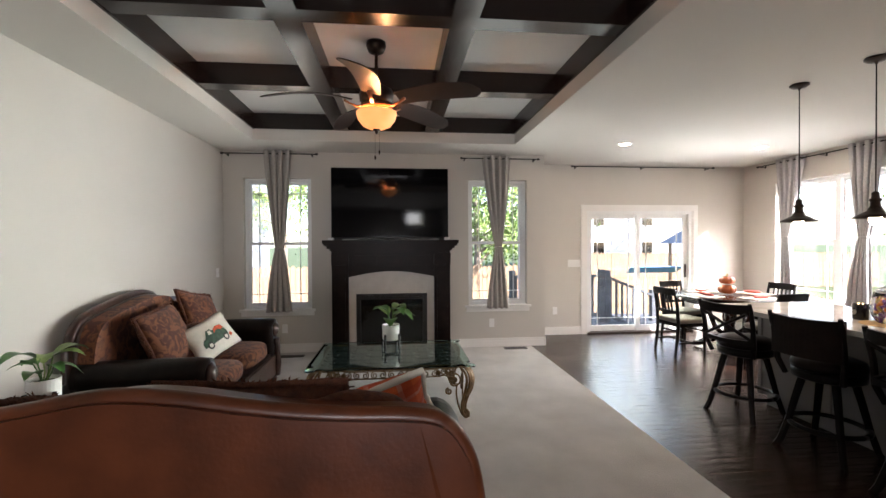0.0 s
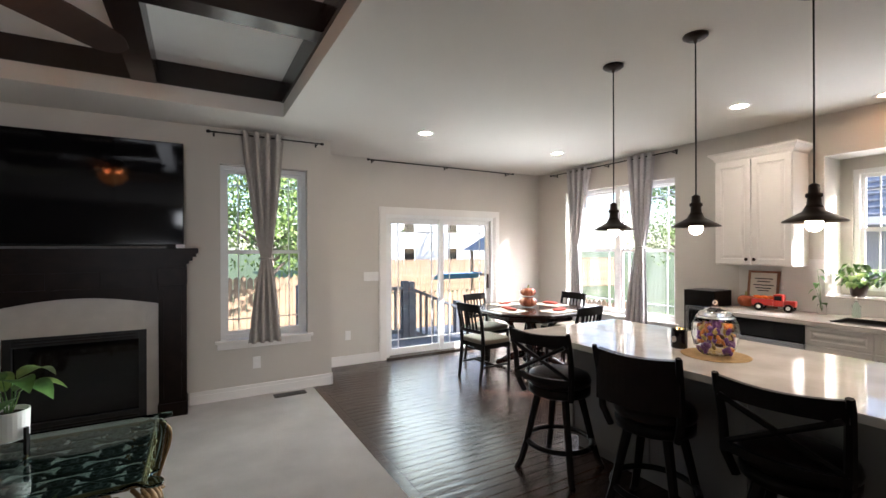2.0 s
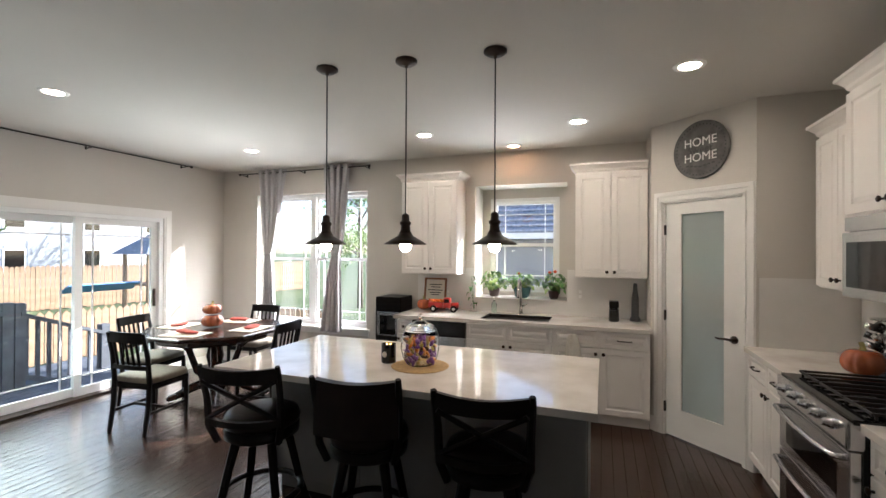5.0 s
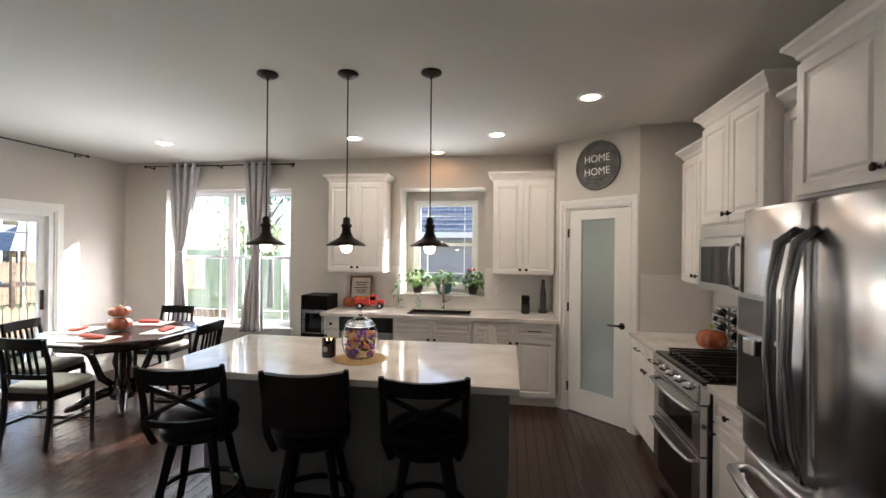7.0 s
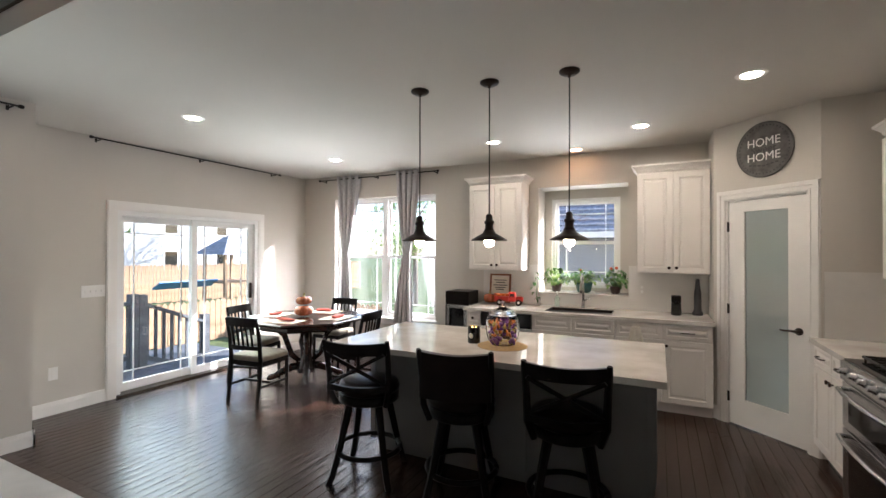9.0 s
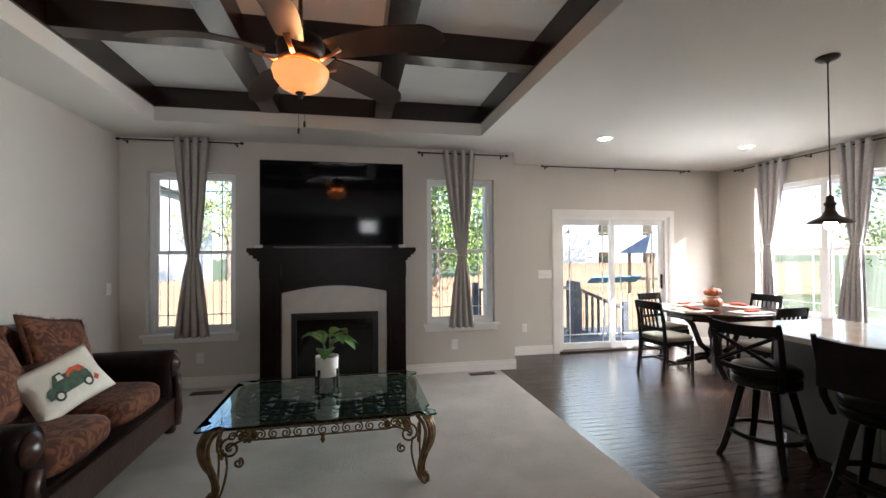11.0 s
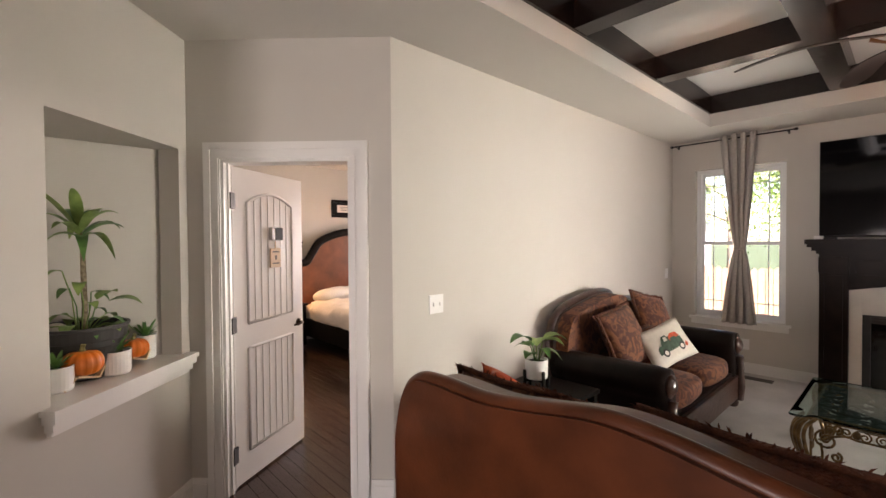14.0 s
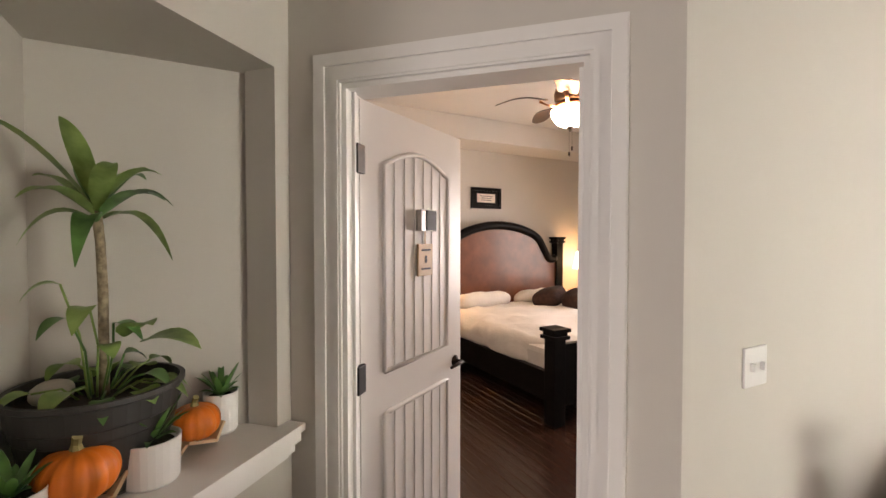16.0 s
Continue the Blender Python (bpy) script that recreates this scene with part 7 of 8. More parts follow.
for y in (3.92, 6.72):
    ns = thing("nightstand", pose(-5.72, y, 0), "dark wooden nightstand beside the bed", "nightstand")
    box_part("body", -0.25, 0.25, -0.25, 0.25, 0.05, 0.62, BLACK, ns)
    box_part("top", -0.27, 0.27, -0.27, 0.27, 0.62, 0.65, BLACK, ns, bevel=0.006)
    for z in (0.12, 0.37):
        dr = box_part("drawer", 0.25, 0.265, -0.22, 0.22, z, z + 0.21, BLACK, ns)
        bm = bm_new()
        lathe(bm, [(0.006, 0), (0.015, 0.02), (0.008, 0.026)], 10, pose(0.265, 0, z + 0.1, 0, 90, 0))
        part("knob", bm, BRONZE, dr)
    tl = thing("table_lamp", pose(-5.72, y, 0.651), "table lamp with a glowing warm shade", "lamp")
    bm = bm_new()
    lathe(bm, [(0.08, 0), (0.08, 0.015), (0.03, 0.03), (0.05, 0.12), (0.06, 0.18), (0.03, 0.27), (0.012, 0.30), (0.012, 0.42)], 20)
    part("base", bm, BRONZE, tl, smooth=True)
    bm = bm_new()
    lathe(bm, [(0.16, 0.42), (0.10, 0.68)], 24, cap=False)
    part("shade", bm, LAMPGLOW, tl, "glowing cream shade", smooth=True)
ceiling_fan(pose(-3.55, 4.35, 3.02), emitter("white_bowl", (1.0, 0.82, 0.58), 5.0), 0.36, 20, "dark ceiling fan with a lit white bowl in the bedroom", FANWOOD, 0.42)

# ---- kitchen worktop things ----
wd = thing("water_dispenser", pose(6.36, 5.06, 0), "black and silver water dispenser", "water dispenser")
box_part("body", -0.17, 0.17, -0.16, 0.16, 0.0, 1.07, BLACK, wd, bevel=0.015)
box_part("front_panel", -0.178, -0.168, -0.14, 0.14, 0.62, 0.90, STEEL, wd, "grey metal front", bevel=0.002)
box_part("recess", -0.18, -0.170, -0.10, 0.10, 0.64, 0.86, BLACKGLASS, wd, bevel=0)
box_part("trim_strip", -0.15, 0.15, 0.16, 0.166, 0.03, 1.04, CHROME, wd, bevel=0)
# framed print
fp2 = thing("framed_print", pose(6.50, 4.60, 0.918, 0, 0, FACE_W) @ pose(0, 0, 0, -9, 0, 0), "wood-framed harvest print with a red truck", "picture")
FRAMEWOOD = material("brown_frame_wood", (0.20, 0.08, 0.035), 0.5, vary=0.3, scale=15)
for x0, x1, z0, z1 in ((-0.14, 0.14, 0, 0.022), (-0.14, 0.14, 0.348, 0.37), (-0.14, -0.118, 0.022, 0.348), (0.118, 0.14, 0.022, 0.348)):
    box_part("frame_bar", x0, x1, -0.02, 0, z0, z1, FRAMEWOOD, fp2)
box_part("print", -0.118, 0.118, -0.008, -0.002, 0.022, 0.348, CREAM, fp2, "cream print", bevel=0)
for k, (w, z) in enumerate(((0.08, 0.29), (0.06, 0.26), (0.09, 0.225), (0.07, 0.195), (0.05, 0.17))):
    box_part("script_bar", -w, w, -0.0095, -0.0075, z - 0.005, z + 0.005, DARKINK, fp2, bevel=0)
box_part("printed_truck", -0.08, 0.08, -0.0095, -0.0075, 0.05, 0.12, REDPRINT, fp2, bevel=0)
pumpkin(pose(6.40, 4.70, 0.918), 0.075, 0.13, "small orange pumpkin on the kitchen worktop", lobes=9, mat=DARKPUMPKIN)


def toy_truck(m):
    ob = thing("toy_truck", m, "red metal toy truck loaded with pumpkins", "toy truck")
    red = material("red_toy_paint", (0.45, 0.03, 0.02), 0.3, vary=0.15, scale=12)
    box_part("bed", -0.17, 0.0, -0.06, 0.06, 0.05, 0.11, red, ob, bevel=0.008)
    box_part("cab", 0.0, 0.08, -0.06, 0.06, 0.045, 0.16, red, ob, bevel=0.02)
    box_part("bonnet", 0.08, 0.17, -0.045, 0.045, 0.045, 0.105, red, ob, bevel=0.02)
    box_part("window", 0.012, 0.068, -0.0615, 0.0615, 0.105, 0.145, BLACKGLASS, ob, bevel=0)
    for x in (-0.11, 0.12):
        for y in (-0.062, 0.062):
            bm = bm_new()
            lathe(bm, [(0.036, -0.012), (0.038, 0), (0.036, 0.012)], 18, pose(x, y, 0.038, 90, 0, 0))
            wheel = part("wheel", bm, BLACK, ob)
            bm = bm_new()
            lathe(bm, [(0.018, -0.014), (0.018, 0.014)], 12, pose(x, y, 0.038, 90, 0, 0))
            part("hub", bm, PLASTIC, wheel)
    for k in range(6):
        bm = bm_new()
        lathe(bm, [(0.004, 0), (0.026, 0.012), (0.026, 0.026), (0.004, 0.036)], 12, pose(-0.14 + 0.025 * k, 0.02 * (-1) ** k, 0.105))
        part("load_pumpkin", bm, PUMPKIN, ob, smooth=True)
    return ob


toy_truck(pose(6.33, 4.42, 0.918, 0, 0, -80))
# spice rack and pumpkin beside the stove, coffee maker and blender
sr = thing("spice_rack", pose(4.86, 1.20, 0.918), "revolving steel spice rack with jars", "spice rack")
bm = bm_new()
lathe(bm, [(0.09, 0), (0.09, 0.012), (0.012, 0.016), (0.012, 0.30), (0.085, 0.302), (0.085, 0.31)], 20)
part("frame", bm, CHROME, sr)
for k in range(6):
    for j in range(5):
        a = k * math.pi / 3
        bm = bm_new()
        lathe(bm, [(0.02, 0), (0.02, 0.05)], 12, pose(0.052 * math.cos(a), 0.052 * math.sin(a), 0.035 + 0.054 * j) @ pose(0, 0, 0, 0, 70, math.degrees(a)))
        part("jar", bm, CHROME if (j + k) % 2 else BLACKGLASS, sr, smooth=True)
pumpkin(pose(4.76, 1.36, 0.918), 0.10, 0.155, "orange pumpkin beside the stove", lobes=11, mat=DARKPUMPKIN)
cm = thing("coffee_press", pose(6.30, 2.62, 0.918), "small black coffee maker", "coffee maker")
bm = bm_new()
lathe(bm, [(0.045, 0), (0.05, 0.01), (0.046, 0.10), (0.05, 0.12)], 18)
part("jug", bm, BLACKGLASS, cm, smooth=True)
box_part("column", 0.03, 0.07, -0.04, 0.04, 0, 0.19, BLACK, cm)
box_part("head", -0.05, 0.07, -0.045, 0.045, 0.135, 0.20, BLACK, cm, bevel=0.01)
bl = thing("hand_vacuum", pose(6.42, 2.42, 0.918), "tall dark grey cordless vacuum on its stand", "hand vacuum")
bm = bm_new()
lathe(bm, [(0.05, 0), (0.05, 0.02), (0.035, 0.05), (0.034, 0.22), (0.022, 0.30), (0.018, 0.37), (0.006, 0.375)], 18)
part("body", bm, material("dark_grey_plastic", (0.06, 0.06, 0.065), 0.4), bl, smooth=True)
# towel hanging on a cabinet door
bm = bm_new()
rows = []
for j in range(13):
    z = 0.84 - 0.26 * j / 12
    rows.append([bm.verts.new((5.905 + 0.008 * math.sin(i * 1.9 + j * 0.2) - 0.006 * (j > 1), 2.985 + (i - 4) * (0.007 + 0.013 * (j / 12) ** 0.5), z)) for i in range(9)])
for a, b in zip(rows, rows[1:]):
    for i in range(8):
        bm.faces.new((a[i], a[i + 1], b[i + 1], b[i]))
tw = solo("dish_towel", bm, CREAM, "cream dish towel hanging on a cabinet knob", "towel", smooth=True)
tw.modifiers.new("thickness", "SOLIDIFY").thickness = 0.006
# soap bottle
sb = thing("soap_bottle", pose(6.47, 3.87, 0.918), "pale green soap pump bottle by the sink", "soap bottle")
bm = bm_new()
lathe(bm, [(0.028, 0), (0.03, 0.01), (0.03, 0.10), (0.012, 0.125), (0.012, 0.14)], 18)
part("bottle", bm, glass("green_soap", (0.75, 0.92, 0.85), 0.1), sb, smooth=True)
bm = bm_new()
tube(bm, [(0, 0, 0.14), (0, 0, 0.175), (-0.035, 0, 0.17)], 0.006, 6)
part("pump", bm, PLASTIC, sb)


def bushy(m, label, r, h, pot_mat, n, seed, spread=0.14, high=0.2, flowers=0):
    ob = thing("window_plant", m, label, "potted plant")
    bm = bm_new()
    lathe(bm, [(r * 0.7, 0), (r * 0.85, 0.02), (r, h * 0.8), (r * 1.05, h), (r * 0.95, h), (r * 0.9, h - 0.02), (0.003, h - 0.02)], 22)
    part("pot", bm, pot_mat, ob, smooth=True)
    rn = random.Random(seed)
    for k in range(n):
        a, q = rn.uniform(0, 6.283), rn.uniform(0.1, 1.0)
        tip = Vector((spread * q * math.cos(a) * 0.7, spread * q * math.sin(a), h + high * rn.uniform(0.05, 1.0) * (1.1 - 0.6 * q)))
        bm = bm_new()
        tube(bm, [(0.2 * tip.x, 0.2 * tip.y, h - 0.02), tuple((tip + Vector((0.2 * tip.x, 0.2 * tip.y, h))) / 2 + Vector((0, 0, 0.02))), tuple(tip)], 0.002, 4)
        leaf(bm, tip, (math.cos(a), math.sin(a)), rn.uniform(0.055, 0.095), rn.uniform(0.045, 0.065), 0.3, 0.9, 0.2, 5)
        part("leaf", bm, LEAF_LIGHT if rn.random() < 0.45 else LEAF, ob, smooth=True)
    for k in range(flowers):
        bm = bm_new()
        cushion(bm, 0.04, 0.04, 0.035, 3, 2.0, pose(0.02 * k, 0.05 - 0.06 * k, h + high * 0.95), wave=0.01, seed=k)
        part("flower", bm, REDPRINT, ob, "coral red flower", smooth=True)
    return ob


TEALPOT = material("teal_glazed_pot", (0.05, 0.13, 0.13), 0.2, vary=0.3, scale=12)
DARKPOT = material("dark_brown_pot", (0.05, 0.025, 0.02), 0.4, vary=0.2)
bushy(pose(6.72, 3.93, 1.076), "leafy green plant in a dark pot on the window ledge", 0.065, 0.10, DARKPOT, 60, 1, 0.17, 0.22)
bushy(pose(6.72, 3.60, 1.076), "leafy plant in a teal bowl on the window ledge", 0.10, 0.12, TEALPOT, 80, 2, 0.23, 0.17, 1)
bushy(pose(6.70, 3.24, 1.076), "dense geranium with coral flower on the window ledge", 0.06, 0.09, DARKPOT, 64, 3, 0.15, 0.22, 2)
vase = thing("cutting_vase", pose(6.45, 4.10, 0.918), "glass jar with a trailing pothos cutting", "vase")
bm = bm_new()
lathe(bm, [(0.03, 0), (0.035, 0.01), (0.035, 0.08), (0.028, 0.09)], 18)
part("jar", bm, GLASS, vase, smooth=True)
for k in range(6):
    bm = bm_new()
    a = k * 1.1
    tip = (0.02 * math.cos(a), 0.02 * math.sin(a) + 0.01 * k, 0.10 + 0.06 * k)
    tube(bm, [(0, 0, 0.03), (tip[0] * 0.5, tip[1] * 0.5, tip[2] * 0.6), tip], 0.002, 4)
    leaf(bm, tip, (math.cos(a), math.sin(a)), 0.07, 0.05, 0.2, 0.9)
    part("leaf", bm, LEAF, vase, smooth=True)

# island things
jar = thing("pumpkin_jar", pose(4.06, 3.74, 0.919), "pumpkin-shaped glass jar full of wrapped sweets", "glass jar")
bm = bm_new()
seg, prof = 48, [(0.03, 0.003), (0.075, 0.006), (0.105, 0.05), (0.118, 0.11), (0.112, 0.17), (0.095, 0.205)]
inner = [(r - 0.004, z + 0.002) for r, z in prof[::-1][:-1]] + [(0.02, 0.008)]
rings = []
for r, z in prof + inner:
    rings.append([bm.verts.new((r * (1 - 0.05 * (1 - abs(math.sin(5 * t))) ** 2) * math.cos(t), r * (1 - 0.05 * (1 - abs(math.sin(5 * t))) ** 2) * math.sin(t), z)) for t in (2 * math.pi * k / seg for k in range(seg))])
for a, b in zip(rings, rings[1:]):
    for k in range(seg):
        bm.faces.new((a[k], a[(k + 1) % seg], b[(k + 1) % seg], b[k]))
bm.faces.new(rings[0][::-1])
bm.faces.new(rings[-1])
jg = part("jar", bm, GLASS, jar, smooth=True)
jg.visible_shadow = False
bm = bm_new()
lathe(bm, [(0.097, 0.208), (0.08, 0.235), (0.03, 0.262), (0.012, 0.268), (0.014, 0.29), (0.008, 0.305)], 32)
lid = part("lid", bm, GLASS, jar, "glass lid with a stem", smooth=True)
lid.visible_shadow = False
SWEETS = [material("sweet_purple", (0.20, 0.06, 0.30), 0.3), material("sweet_orange", (0.65, 0.20, 0.03), 0.3), material("sweet_brown", (0.12, 0.04, 0.02), 0.3), material("sweet_gold", (0.55, 0.38, 0.10), 0.3)]
rn = random.Random(8)
for k in range(110):
    z = rn.uniform(0.022, 0.185)
    rmax = 0.085 - 0.25 * max(0, 0.06 - z) - 0.25 * max(0, z - 0.15)
    a, r = rn.uniform(0, 6.283), rmax * math.sqrt(rn.random())
    if k < 70:
        r = rmax
    bm = bm_new()
    cushion(bm, 0.045, 0.026, 0.018, 2, 2.4, pose(r * math.cos(a), r * math.sin(a), z, rn.uniform(0, 180), rn.uniform(0, 180), rn.uniform(0, 180)))
    part("sweet", bm, SWEETS[0 if z < 0.09 and rn.random() < 0.6 else rn.randrange(4)], jar, smooth=True)
bm = bm_new()
lathe(bm, [(0.17, 0.0), (0.172, 0.002), (0.168, 0.004), (0.01, 0.0045)], 36)
solo("round_mat", bm, material("golden_jute", (0.45, 0.30, 0.13), 0.85, vary=0.2, scale=40, bump=0.5, bump_scale=150), "golden round mat under the pumpkin jar", "mat", m=pose(4.06, 3.74, 0.9185))
jar.matrix_basis = pose(4.06, 3.74, 0.924)
cd = thing("candle", pose(4.07, 3.955, 0.919), "black glass jar candle with two lit wicks", "candle")
bm = bm_new()
lathe(bm, [(0.042, 0), (0.045, 0.006), (0.045, 0.115), (0.041, 0.115), (0.041, 0.085), (0.003, 0.083)], 24)
part("jar", bm, BLACKGLASS, cd, smooth=False)
bm = bm_new()
cushion(bm, 0.03, 0.004, 0.035, 3, 2.0, pose(-0.045, 0.005, 0.055, 0, 0, 90))
part("pale_emblem", bm, CREAM, cd)
FLAME = emitter("flame", (1.0, 0.55, 0.15), 6)
for y in (-0.014, 0.014):
    bm = bm_new()
    lathe(bm, [(0.001, 0.088), (0.005, 0.095), (0.004, 0.105), (0.0005, 0.118)], 8, pose(0, y, 0))
    part("flame", bm, FLAME, cd, smooth=True)

# ---- outdoors ----
GRASS = material("lawn_grass", (0.055, 0.085, 0.028), 0.9, vary=0.3, scale=1.5, bump=0.6, bump_scale=30, color2=(0.11, 0.15, 0.055))
FENCEWOOD = material("cedar_fence", (0.36, 0.24, 0.15), 0.8, vary=0.3, scale=4, bump=0.3, bump_scale=30)
DECKWOOD = material("grey_blue_deck_paint", (0.10, 0.11, 0.13), 0.7, vary=0.25, scale=5, bump=0.2, bump_scale=30)
SHINGLE = material("blue_grey_shingles", (0.24, 0.25, 0.285), 0.85, vary=0.35, scale=12, bump=0.6, bump_scale=20)
SIDING = material("grey_siding", (0.33, 0.34, 0.37), 0.7, vary=0.08, scale=2)
BARK = material("tree_bark", (0.20, 0.16, 0.13), 0.9, vary=0.35, scale=9, bump=0.8, bump_scale=20)
TREELEAF = material("tree_leaf", (0.11, 0.22, 0.04), 0.55, vary=0.4, scale=1.2, color2=(0.30, 0.42, 0.10))
bm = bm_new()
n = 24
for i in range(n):
    for j in range(n):
        x0, x1 = -300 + 600 * i / n, -300 + 600 * (i + 1) / n
        y0, y1 = -300 + 600 * j / n, -300 + 600 * (j + 1) / n
        bm.faces.new([bm.verts.new(p) for p in ((x0, y0, -0.75), (x1, y0, -0.75), (x1, y1, -0.75), (x0, y1, -0.75))])
bmesh.ops.remove_doubles(bm, verts=bm.verts, dist=0.01)
solo("ground", bm, GRASS, "green lawn", "lawn", "structure")
bm = bm_new()
box(bm, -6.1, 6.7, -3.3, 8.1, -0.75, -0.121)
solo("foundation", bm, material("concrete", (0.4, 0.39, 0.37), 0.9, vary=0.15, scale=4), "concrete foundation of the house", "foundation", "structure")
deck = thing("deck", pose(0, 0, 0), "grey painted wooden deck with railings", "deck")
for k in range(15):
    box_part("deck_board", 2.9, 6.3, 8.18 + k * 0.15, 8.32 + k * 0.15, -0.14, -0.10, DECKWOOD, deck, bevel=0)
box_part("deck_frame", 2.9, 6.3, 8.18, 10.4, -0.35, -0.142, DECKWOOD, deck, bevel=0)
for x in (2.95, 4.8, 6.25):
    for y in (8.4, 10.3):
        box_part("deck_pier", x - 0.07, x + 0.07, y - 0.07, y + 0.07, -0.76, -0.351, DECKWOOD, deck, bevel=0)


def railing(p0, p1, z0, z1):
    p0, p1 = Vector(p0), Vector(p1)
    L = (p1 - p0).length
    ang = math.degrees(math.atan2(p1.y - p0.y, p1.x - p0.x))
    rl = thing("deck_railing", pose(p0.x, p0.y, -0.10, 0, 0, ang), "grey painted wooden deck railing with balusters", "railing")
    for nm, dz, w, t in (("top_rail", 0.9, 0.07, 0.045), ("bottom_rail", 0.12, 0.03, 0.07)):
        bm = bm_new()
        v = [bm.verts.new(p) for p in ((0, -w, z0 + dz), (0, w, z0 + dz), (0, w, z0 + dz + t), (0, -w, z0 + dz + t), (L, -w, z1 + dz), (L, w, z1 + dz), (L, w, z1 + dz + t), (L, -w, z1 + dz + t))]
        for f in ((0, 1, 2, 3), (7, 6, 5, 4), (0, 4, 5, 1), (1, 5, 6, 2), (2, 6, 7, 3), (3, 7, 4, 0)):
            bm.faces.new([v[i] for i in f])
        part(nm, bm, DECKWOOD, rl)
    for k in range(int(L / 0.12)):
        x = 0.08 + k * 0.12
        z = z0 + (z1 - z0) * x / L
        box_part("baluster", x - 0.018, x + 0.018, -0.018, 0.018, z + 0.15, z + 0.91, DECKWOOD, rl, bevel=0)
    for x, z in ((0.0, z0), (L, z1)):
        box_part("post", x - 0.055, x + 0.055, -0.055, 0.055, min(0, z) - 0.001 if z >= 0 else z - 0.3, z + 1.05, DECKWOOD, rl)
    return rl


railing((2.98, 9.5), (4.80, 9.5), 0, 0)
railing((4.92, 9.5), (5.9, 9.5), -0.02, -0.42)


def fence(x0, y0, x1, y1, h, mat=FENCEWOOD):
    L = math.dist((x0, y0), (x1, y1))
    ang = math.degrees(math.atan2(y1 - y0, x1 - x0))
    fn = thing("fence", pose(x0, y0, -0.75, 0, 0, ang), "weathered cedar picket fence", "fence")
    bm = bm_new()
    box(bm, 0, 0.13, 0, 0.02, 0.02, h - 0.05)
    v = [bm.verts.new(p) for p in ((0, 0, h - 0.05), (0.13, 0, h - 0.05), (0.065, 0, h + 0.02), (0, 0.02, h - 0.05), (0.13, 0.02, h - 0.05), (0.065, 0.02, h + 0.02))]
    for f in ((0, 1, 2), (5, 4, 3), (0, 2, 5, 3), (2, 1, 4, 5)):
        bm.faces.new([v[i] for i in f])
    me = mesh_of("picket", bm, mat)
    for k in range(int(L / 0.145)):
        ob = new("picket", me)
        ob.parent, ob.matrix_basis = fn, pose(k * 0.145, 0.004 * ((k * 7) % 3), 0.012 * ((k * 5) % 4))
    for z in (0.35, h - 0.35):
        box_part("fence_rail", 0, L, 0.03, 0.07, z, z + 0.09, mat, fn, bevel=0)
    for k in range(int(L / 2.4) + 1):
        box_part("post", k * 2.4, k * 2.4 + 0.09, 0.071, 0.16, 0, h, mat, fn, bevel=0)


fence(-9, 13.5, 4.95, 13.5, 1.6)
fence(5.0, 13.5, 10.0, 13.0, 1.05)
fence(10.0, 12.9, 10.0, 8.6, 1.0)
fence(7.2, 24.0, 24.0, 20.0, 1.7)


def tree(m, height, crown_r, n, seed, trunk_r=0.13, low=0.35):
    ob = thing("tree", m, "leafy green garden tree", "tree")
    rn = random.Random(seed)
    bm = bm_new()
    tube(bm, [(0, 0, -0.05), (0.05, 0.02, height * 0.3), (-0.03, 0.05, height * 0.6), (0.02, 0.0, height * 0.92)], [trunk_r, trunk_r * 0.8, trunk_r * 0.5, trunk_r * 0.12], 10)
    centers = []
    for k in range(12):
        a = k * 2.4
        z0 = height * rn.uniform(low - 0.03, 0.8)
        r = crown_r * rn.uniform(0.5, 0.95)
        tip = (r * math.cos(a), r * math.sin(a), z0 + height * rn.uniform(0.05, 0.22))
        tube(bm, [(0, 0, z0), (tip[0] * 0.5, tip[1] * 0.5, (z0 + tip[2]) / 2 + 0.1), tip], [trunk_r * 0.4, trunk_r * 0.25, trunk_r * 0.08], 6)
        centers += [Vector(tip), Vector((tip[0] * 0.6, tip[1] * 0.6, tip[2] * 0.98))]
    part("trunk", bm, BARK, ob, smooth=True)
    verts, faces = [], []
    for k in range(n):
        c = rn.choice(centers)
        p = c + Vector((rn.gauss(0, 1), rn.gauss(0, 1), rn.gauss(0, 0.8))) * crown_r * 0.24
        q = Euler((rn.uniform(0, 6.28), rn.uniform(0, 6.28), rn.uniform(0, 6.28))).to_matrix()
        s = rn.uniform(0.045, 0.085)
        b0 = len(verts)
        for x, y in ((-1, 0), (0, -0.5), (1, 0), (0, 0.5)):
            verts.append(p + q @ Vector((x * s, y * s, 0)))
        faces.append((b0, b0 + 1, b0 + 2, b0 + 3))
    me = bpy.data.meshes.new("crown")
    me.from_pydata(verts, [], faces)
    me.materials.append(TREELEAF)
    cr = new("crown", me)
    cr.parent = ob
    return ob


tree(pose(3.3, 15.2, -0.75), 6.5, 2.5, 12000, 1, 0.14, 0.24)
tree(pose(-1.4, 19.5, -0.75), 7.0, 2.6, 8000, 2, 0.16)
tree(pose(17.5, 12.2, -0.75), 6.0, 2.0, 5000, 4, 0.13, 0.3)
tree(pose(4.35, 11.0, -0.75), 5.2, 1.3, 2600, 7, 0.07, 0.52)
tree(pose(-6.0, 28.0, -0.75), 8.0, 3.0, 5000, 5, 0.2)
tree(pose(24.0, 27.0, -0.75), 9.0, 3.5, 5000, 6, 0.2)


